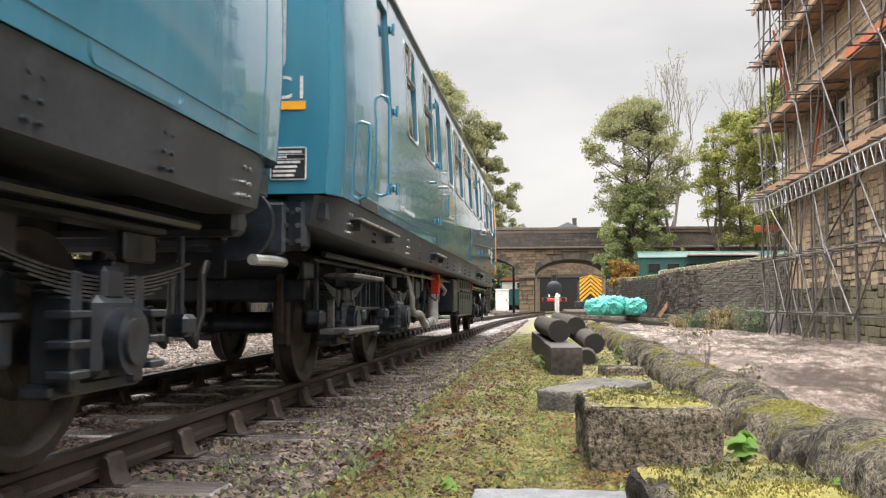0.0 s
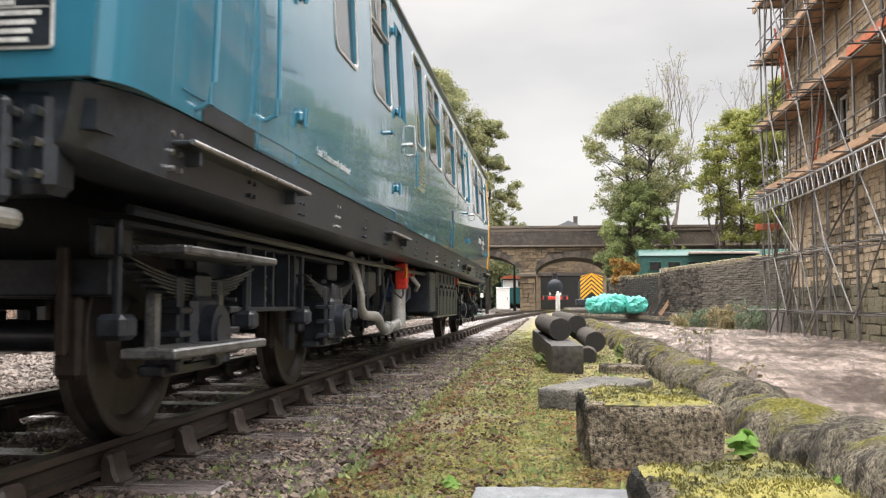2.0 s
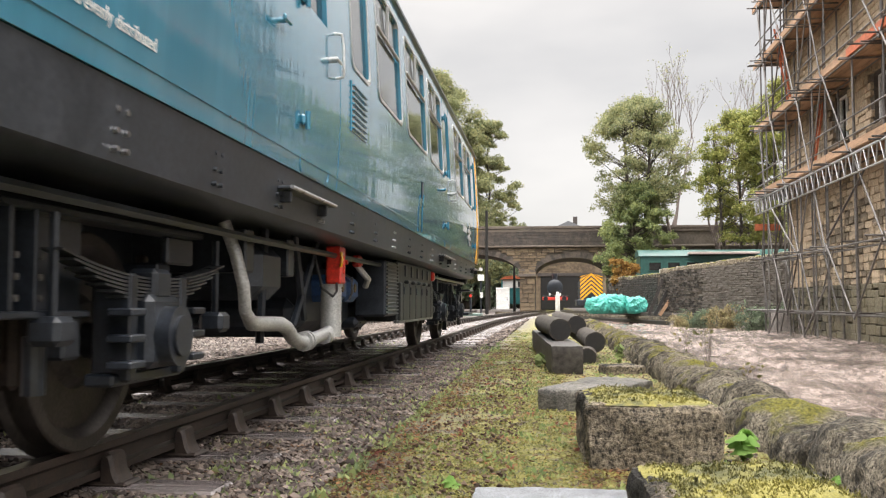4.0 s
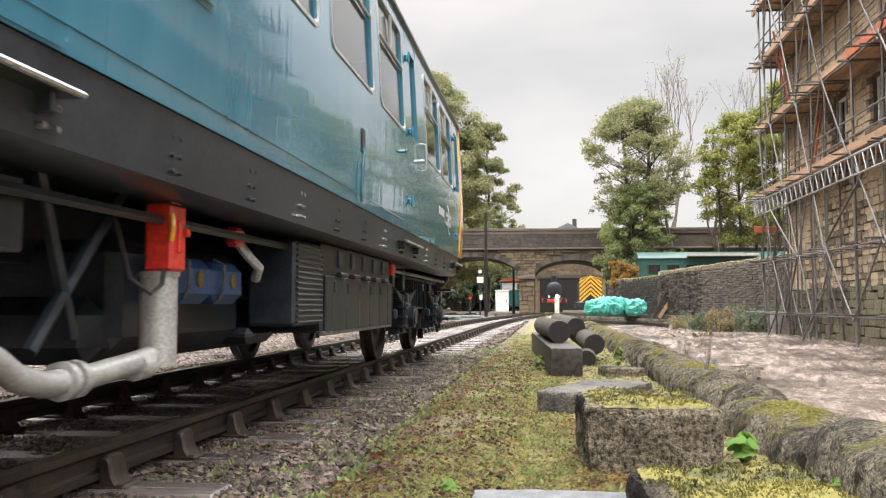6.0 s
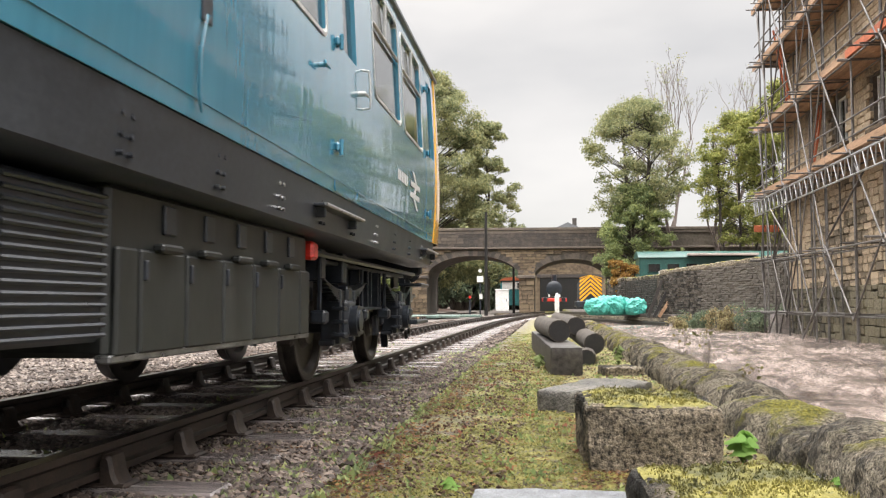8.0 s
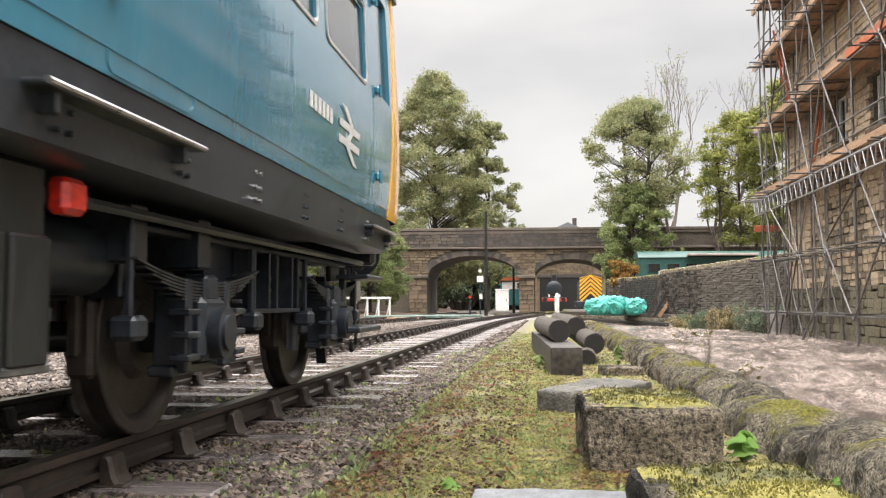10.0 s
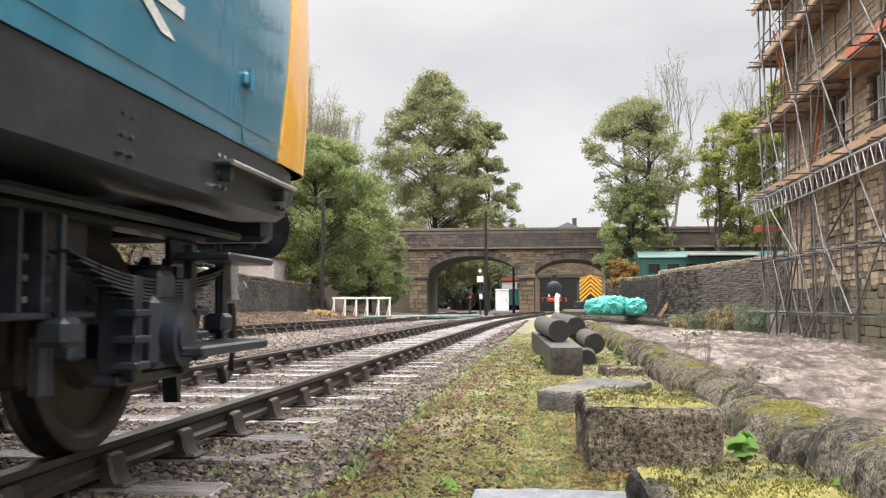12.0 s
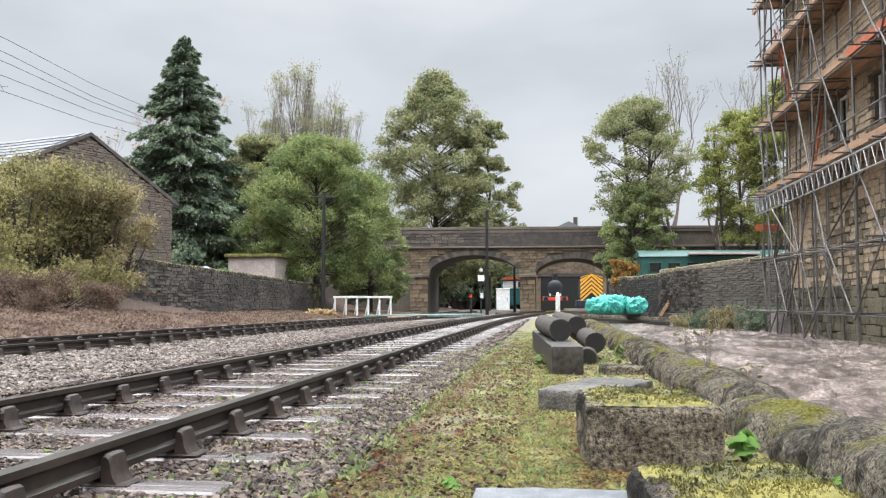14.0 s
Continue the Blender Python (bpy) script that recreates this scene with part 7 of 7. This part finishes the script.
def house():
    t = thing("stone_house", "dark stone house with a wet slate roof and plain gable", "house")
    e1, e2, pk = Vector((-22.7, 34.0, 0)), Vector((-19.1, 44.0, 0)), Vector((-20.9, 39.0, 0))
    back = Vector((-10, 3.6, 0)).normalized() * 14
    g = Shape()
    zs = ((e1, 5.9), (pk, 8.4), (e2, 5.9))
    f = [tuple(e1 + Vector((0, 0, 0.5))), tuple(e2 + Vector((0, 0, 0.5)))] + [tuple(p + Vector((0, 0, z))) for p, z in zs[::-1]]
    g.loft([f, [tuple(Vector(p) + back) for p in f]])
    part("wall", g, M_MORTAR, t, smooth=0)
    w = part("gable", Shape(), M_STONE_DARK, t)
    d = (e2 - e1).normalized()
    nrm = Vector((d.y, -d.x, 0))
    rot = Matrix((d, -nrm, Vector((0, 0, 1)))).transposed().to_4x4()
    L = (e2 - e1).length
    courses(w, [M_STONE_DARK], lambda u, z: Matrix.Translation(e1 + d * u + nrm * 0.02 + Vector((0, 0, z))) @ rot, L, 1.0, 8.4, 0.12, 0.5, wild=0.35, keep=lambda u, z: z < 5.85 + 2.5 * (1 - abs(u - L / 2) / (L / 2)), limit=200, seed=85)
    over = nrm * 0.08
    for a, sgn in ((e1, -1), (e2, 1)):
        r = part("roof", Shape().loft([[tuple(q) for q in (a + d * sgn * 0.4 + o + Vector((0, 0, 5.75)), pk + o + Vector((0, 0, 8.5)), pk + o + Vector((0, 0, 8.62)), a + d * sgn * 0.45 + o + Vector((0, 0, 5.88)))] for o in (over, back)]), M_SLATE, t, smooth=0)
        part("verge", Shape().loft([[tuple(q) for q in (a + d * sgn * 0.38 + o + Vector((0, 0, 5.72)), pk + o + Vector((0, 0, 8.44)), pk + o + Vector((0, 0, 8.61)), a + d * sgn * 0.44 + o + Vector((0, 0, 5.88)))] for o in (over + nrm * 0.004, over + nrm * 0.03)]), M_STONE_DARK, t, smooth=0)
        if sgn < 0:
            tile = mesh_of("slate", Shape().box((0, 0, 0), (0.42, 0.66, 0.025), 0.004))
            tile.materials.append(M_SLATE)
            up = (pk + Vector((0, 0, 8.64)) - (a + d * sgn * 0.45 + Vector((0, 0, 5.9))))
            ul = up.length
            up.normalize()
            bk = back.normalized()
            nn = up.cross(bk).normalized()
            nn = nn if nn.z > 0 else -nn
            fm = Matrix((-bk, up, nn)).transposed().to_4x4()
            for i in range(10):
                for j in range(22):
                    p = a + d * sgn * 0.45 + Vector((0, 0, 5.9)) + over + up * (0.3 + i * (ul - 0.4) / 9.5) + bk * (0.25 + j * 0.44 + (i % 2) * 0.22) + nn * 0.015
                    part("slate", tile, None, r, at=Matrix.Translation(p) @ fm @ pose(0, 0, 0, -3))
    ch = part("chimney", Shape().box(tuple(pk + back * 0.62 + Vector((0, 0, 9.0))), (0.9, 0.7, 2.0), 0.03).rod(tuple(pk + back * 0.62 + Vector((0, 0, 10.0))), tuple(pk + back * 0.62 + Vector((0, 0, 10.5))), 0.16, 10), M_STONE_DARK, t)
    q = pk + back * 0.55 + Vector((0, 0, 8.4))
    ae = Shape().rod(q, q + Vector((0, 0, 3.4)), 0.03, 6).rod(q + Vector((-1.2, 0, 3.2)), q + Vector((1.3, 0.3, 3.2)), 0.02, 6)
    for k in range(7):
        c = q + Vector((-1.1 + k * 0.36, 0.1, 3.2))
        ae.rod(c + Vector((0, -0.25, 0.2)), c + Vector((0, 0.25, -0.2)), 0.012, 5)
    part("aerial", ae, M_TUBE, t)
    return t


house()


def shed():
    t = thing("shed", "small flat-roofed rendered shed with a mossy roof edge", "shed", pose(-18.4, 56, 1.2))
    part("wall", Shape().box((0, 0, 1.2), (3.0, 3.0, 2.5), 0.02), M_RENDER, t)
    part("roof", Shape().box((0, 0, 2.55), (3.4, 3.4, 0.2), 0.03), M_MOSS_SHEET, t, "mossy green roof slab")
    return t


shed()


def parked_car(label, x, y, z, rz, paint):
    t = thing("parked_car", label, "car", pose(x, y, z, 0, 0, rz))
    prof = [(-2.0, 0.35), (-2.05, 0.7), (-1.7, 0.88), (-0.9, 0.95), (-0.35, 1.4), (0.9, 1.45), (1.7, 1.0), (2.05, 0.9), (2.1, 0.4)]
    part("body", Shape().loft([[(x_, yy, zz if zz < 1.1 else zz - dz) for x_, zz in prof] for yy, dz in ((-0.85, 0.12), (-0.7, 0), (0.7, 0), (0.85, 0.12))]), paint, t)
    part("window", Shape().box((0.3, 0, 1.18), (1.5, 1.72, 0.3), 0.08), M_GLASS_DARK, t)
    for wx in (-1.3, 1.3):
        for wy in (-0.8, 0.8):
            part("tyre", Shape().rod((wx, wy - 0.1, 0.32), (wx, wy + 0.1, 0.32), 0.32, 16), M_RUBBER, t)
    return t


parked_car("pale blue parked car behind the boundary wall", -19.6, 48, 1.35, 15, M_CARBLUE)
parked_car("white parked car on the road above the bank", -26.5, 64, 2.3, 10, M_WHITE)


def far_fence():
    t = thing("road_railing", "rail fence along the road above the bank", "fence")
    for k in range(14):
        part("post", Shape().box((-30 + k * 1.0, 68 - k * 0.2, 3.0), (0.08, 0.08, 1.2), 0.01), M_TIMBER, t)
    part("rail", Shape().rod((-30.5, 68, 3.5), (-16.5, 65.2, 3.5), 0.05, 6).rod((-30.5, 68, 3.1), (-16.5, 65.2, 3.1), 0.05, 6), M_TIMBER, t)
    return t


far_fence()


def white_fence():
    t = thing("white_fence", "white-painted post and rail fence beside the crossing", "fence", pose(0, 0, 0.1))
    n = 6
    for k in range(n):
        x = -12.5 + k * 3.3 / (n - 1)
        part("post", Shape().box((x, 52, 0.5), (0.1, 0.1, 1.1), 0.01), M_WHITE, t)
        part("strut", Shape().rod((x, 52, 0.9), (x - 0.25, 52.4, 0.0), 0.04, 6), M_WHITE, t)
    part("top_rail", Shape().box((-10.85, 51.95, 1.05), (3.5, 0.07, 0.12), 0.01), M_WHITE, t)
    return t


white_fence()


def pole(label, x, y, z, h, arms):
    t = thing("telegraph_pole", label, "pole", pose(x, y, z))
    part("mast", Shape().rod((0, 0, -0.3), (0, 0, h), 0.13, 10, 0.09), M_TIMBER_DARK, t)
    for k in range(arms):
        part("cross_arm", Shape().box((0, 0, h - 0.3 - k * 0.4), (1.5, 0.08, 0.1), 0.01), M_TIMBER_DARK, t)
    return t


pole("dark wooden telegraph pole by the siding", -12.7, 50, 0.3, 6.8, 1)
pole("slim dark wooden pole before the bridge", -4.3, 62, 0.0, 7.1, 0)
pole("dark wooden pole seen under the arch", -3.2, 82, 0.0, 5.0, 0)
for za, zb in ((12.0, 14.8), (11.4, 14.0), (11.0, 13.75), (10.4, 13.3), (9.75, 12.7)):
    w = part("overhead_wire", Shape().tube([(-21.8, 31, za - (zb - za) * 0.19), (-22.9, 36, za), (-25.6, 48, (za + zb) / 2 - 0.25), (-28.6, 62, zb)], 0.014, 5), M_RUBBER)
    tagged(w, "dark overhead wire sagging towards the trees", "wire", group="overhead wires")


# ---- by the crossing ----
def crossing():
    lc = thing("level_crossing", "wet green-grey crossing panels between the tracks", "level crossing", kind="structure")
    for k in range(4):
        part("panel", Shape().box((-8.0 + k * 0.98, 45.5 + k * 1.6, 0.14), (2.6, 1.55, 0.14), 0.02), M_MAT, lc)
    s = thing("crossing_sign", "small white notice board on a post", "sign", pose(-4.55, 60, 0))
    part("post", Shape().rod((0, 0, 0), (0, 0, 2.7), 0.05, 8), M_BLACK, s)
    part("board", Shape().box((0, -0.06, 2.45), (0.42, 0.03, 0.4), 0.01), M_WHITE, s)
    part("lamp", Shape().rod((0, 0, 3.0), (0, -0.15, 3.0), 0.12, 10), M_WHITE, s)
    part("lower_plate", Shape().box((0.05, -0.06, 1.3), (0.2, 0.03, 0.35), 0.01), M_WHITE, s)
    r = thing("barrier_stand", "red and black crossing stand", "barrier", pose(-5.1, 58.5, 0))
    part("stand", Shape().rod((0, 0, 0), (0, 0, 1.1), 0.07, 8), M_BLACK, r)
    part("lamp", Shape().rod((0, -0.1, 1.25), (0, 0.1, 1.25), 0.09, 14), M_RED, r)
    c = thing("equipment_cabinet", "white steel lineside equipment cabinet", "cabinet", pose(-3.1, 60, 0.05))
    part("body", Shape().box((0, 0, 0.98), (0.85, 0.6, 1.35), 0.02), M_WHITE, c)
    part("plinth", Shape().box((0, 0, 0.06), (1.0, 0.65, 0.16), 0.01), M_CONC, c)
    part("lid", Shape().box((0, 0, 1.69), (0.92, 0.68, 0.07), 0.02), M_WHITE, c)
    part("handle", Shape().box((0.3, -0.31, 1.0), (0.03, 0.03, 0.2), 0.005), M_BLACK, c)
    for k in range(2):
        o = part("timber_piece", Shape().box((-7.3 + k * 0.6, 43.0 + k * 0.4, 0.12), (0.9, 0.14, 0.1), 0.01), M_BOARD, at=pose(0, 0, 0))
        tagged(o, "loose pale timber lying on the ballast", "timber")


crossing()


def locomotive(x, y):
    t = thing("steam_locomotive", "black steam locomotive front with a red buffer beam", "locomotive", pose(x, y, 0.19))
    part("smokebox", Shape().rod((0, 0, 2.1), (0, 4, 2.1), 0.78, 24), M_BLACK, t)
    part("smokebox_door", Shape().rod((0, -0.12, 2.1), (0, 0, 2.1), 0.5, 24, 0.72), M_SOLE, t)
    part("chimney", Shape().rod((0, 0.5, 2.8), (0, 0.5, 3.4), 0.22, 14, 0.27), M_BLACK, t)
    part("buffer_beam", Shape().box((0, -0.4, 1.0), (2.4, 0.12, 0.3), 0.02), M_RED, t, "red-painted buffer beam")
    for sx in (-1, 1):
        part("buffer", Shape().rod((sx * 0.87, -0.4, 1.0), (sx * 0.87, -0.9, 1.0), 0.12, 12, 0.22), M_BLACK, t)
        part("running_plate", Shape().box((sx * 0.95, 2, 1.25), (0.6, 4.6, 0.05), 0.01), M_BLACK, t)
        part("lamp", Shape().box((sx * 0.5, -0.35, 1.4), (0.16, 0.16, 0.25), 0.02), M_WHITE, t)
    return t


locomotive(0.45, 88)


def shunter(x, y):
    t = thing("shunting_engine", "small shunting engine with yellow and black wasp stripes", "locomotive", pose(x, y, 0.1))
    part("hood", Shape().loft([[(px, yy, pz) for px, pz in [(-0.78, 0.9), (0.78, 0.9), (0.78, 2.2), (0.55, 2.58), (0, 2.74), (-0.55, 2.58), (-0.78, 2.2)]] for yy in (0, 4)]), M_BLACK, t)
    for k in range(7):
        for sx in (-1, 1):
            z0 = 0.75 + k * 0.28
            q = [(0, z0 + 0.7), (sx * 0.76, z0), (sx * 0.76, z0 + 0.15), (0, z0 + 0.85)]
            q = [(a, min(b, 2.72 - 0.3 * abs(a))) for a, b in q]
            if q[1][1] < q[2][1] - 0.02:
                part("stripe", Shape().loft([[(a, o, b) for a, b in q] for o in (-0.012, -0.002)]), M_YELLOW, t, "yellow warning stripe", smooth=0)
    part("frame", Shape().box((0, 2, 0.7), (2.0, 4.6, 0.4), 0.03), M_BLACK, t)
    return t


shunter(2.8, 63)


def sack(label, x, y, z, sx, sy, sz, seed):
    bm = bmesh.new()
    bmesh.ops.create_icosphere(bm, subdivisions=5, radius=1.0)
    for v in bm.verts:
        c = v.co
        k = 1.0 / max(abs(c.x) ** 4 + abs(c.y) ** 4 + abs(c.z) ** 4, 1e-6) ** 0.25
        p = c * (0.5 * k + 0.5)
        p += c.normalized() * (0.1 - 0.3 * abs(noise.noise(c * 1.4 + Vector((seed, 0, 0)))) - 0.2 * abs(noise.noise(c * 4.0 + Vector((0, seed, 0)))) - 0.14 * abs(noise.noise(c * 9.0 + Vector((0, seed, 3)))))
        if p.z > 0.5:
            p.z += 0.22 * noise.noise(c * 3.5 + Vector((0, 0, seed)))
        v.co = Vector((p.x * sx, p.y * sy, (max(p.z, -0.9) + 0.9) * sz))
    me = bpy.data.meshes.new("sack")
    bm.to_mesh(me)
    bm.free()
    me.shade_smooth()
    o = part("bulk_sack", me, M_TEAL, at=pose(x, y, z, 0, 0, seed * 37))
    return tagged(o, label, "sack", group="stacked sacks")


for k, (sx_, sy_, dx, dy) in enumerate(((0.62, 0.6, 2.55, 50.0), (0.6, 0.55, 3.6, 50.4), (0.62, 0.55, 4.6, 50.0), (0.5, 0.5, 3.1, 51.2), (0.5, 0.5, 4.2, 51.2))):
    sack("bulging teal woven bulk sack stacked beside others", dx, dy, 0.2, sx_, sy_, 0.48 + 0.08 * (k % 2), k + 1)
for k, (bx, top, lean) in enumerate(((5.25, 2.0, 0.35), (5.55, 2.1, 0.3), (5.8, 1.6, 0.55))):
    o = part("leaning_board", Shape().box((0, 0, 0.95), (0.16, 0.05, 2.0), 0.006), (M_TIMBER, M_TIMBER_DARK, M_BOARD)[k], at=pose(bx - 0.35, 46.4, 0.2, -8, 22 + 6 * k, 0))
    tagged(o, "timber board leaning against the wall", "board", group="leaning boards")


def green_coach(x0, x1, y):
    t = thing("green_coach", "old dark green railway coach standing behind the wall", "train carriage", pose(0, y, 0.3))
    part("body", Shape().box(((x0 + x1) / 2, 0, 2.3), (x1 - x0, 2.6, 2.3), 0.05), M_GREEN, t)
    part("roof", Shape().loft([[(x0 - 0.1, yy, zz) for yy, zz in ((-1.4, 3.4), (-1.0, 3.7), (0, 3.85), (1.0, 3.7), (1.4, 3.4))], [(x1 + 0.1, yy, zz) for yy, zz in ((-1.4, 3.4), (-1.0, 3.7), (0, 3.85), (1.0, 3.7), (1.4, 3.4))]]), M_GREEN, t)
    for k in range(7):
        w = part("window", Shape().box((x0 + 0.9 + k * 1.15, -1.31, 2.75), (0.85, 0.05, 0.6), 0.02), M_GREEN, t)
        part("pane", Shape().box((x0 + 0.9 + k * 1.15, -1.345, 2.75), (0.7, 0.02, 0.48), 0.005), M_GLASS_DARK, w)
    for k in range(3):
        part("notice", Shape().box((x0 + 1.3 + k * 0.78, -1.38, 2.35), (0.3, 0.03, 0.42), 0.01), M_WHITE, t, "pale notice panel")
    part("awning", Shape().box((x0 + 5, -1.6, 3.55), (4.2, 0.8, 0.14), 0.02), M_RENDER, t, "pale canopy edge")
    return t


green_coach(5.6, 15.5, 59)
house_far = thing("far_house", "distant house roof with a chimney beyond the bridge", "house", pose(2.6, 130, 0))
part("wall", Shape().box((0, 0, 5.2), (5, 5, 10.6)), M_STONE_DARK, house_far)
part("roof", Shape().loft([[(px, yy, pz) for px, pz in ((-2.8, 10.9), (2.8, 10.9), (0, 12.2))] for yy in (-2.7, 2.7)]), M_SLATE, house_far)
part("chimney", Shape().box((1.0, 0, 12.3), (0.6, 0.6, 1.4), 0.02), M_STONE_DARK, house_far)


def yard_building():
    t = thing("engine_shed", "brown stone engine shed gable seen through the arch", "building")
    part("wall", Shape().box((4.2, 97.3, 4.2), (13, 0.6, 8.8), 0.03), M_STONE, t)
    part("lintel", Shape().box((2.2, 96.95, 3.75), (7.0, 0.3, 0.35), 0.03), M_STONE_DARK, t)
    # No opening here: a near-black panel on the wall paints the entrance's shade.
    part("doorway", Shape().box((2.2, 96.96, 1.8), (6.4, 0.2, 3.5), 0.02), M_DARK, t, "near-black panel standing for the shaded shed entrance")
    courses(t, [M_STONE], lambda u, z: pose(-1.6 + u, 96.98, z), 8.5, 3.95, 8.4, 0.24, 0.6, limit=120, seed=91)
    return t


yard_building()


def coach_beyond(x, y):
    t = thing("parked_coach", "teal and cream coach standing beyond the arch", "train carriage", pose(x, y, 0.3))
    part("body", Shape().box((0, 3, 1.5), (2.6, 6, 2.3), 0.06), M_TEALPAINT, t)
    part("upper_panel", Shape().box((0, -0.02, 2.2), (2.3, 0.06, 0.7), 0.02), M_WHITE, t, "cream upper panel")
    part("roof", Shape().loft([[(px_, yy, pz) for px_, pz in ((-1.36, 2.66), (1.36, 2.66), (1.0, 2.9), (0, 3.02), (-1.0, 2.9))] for yy in (-0.15, 6.1)]), M_ORANGE, t, "dull orange roof end")
    part("window", Shape().box((0.6, -0.06, 2.2), (0.7, 0.04, 0.5), 0.02), M_GLASS_DARK, t)
    return t


coach_beyond(-3.2, 84)


def motions():
    """The train rolls past and the river runs."""
    walk(car_a, [(t, pose(TRACK_X, s, RAIL_Z)) for t, s in ROLL])
    walk(car_b, [(t, pose(TRACK_X, s - GAP, RAIL_Z, 0, 0, 180)) for t, s in ROLL])
    steps = [k * 0.4 for k in range(36)]
    for wheels, way in ((wheels_a, 1), (wheels_b, -1)):
        for w, a in wheels:
            walk(w, [(t, pose(0, a, WHEEL_R, -way * math.degrees((ahead(t) - ahead(0)) / WHEEL_R))) for t in steps])
    walk(water, [(0, pose(0, 0, 0)), (7, pose(0, -8, 0)), (14, pose(0, -16, 0))])


motions()
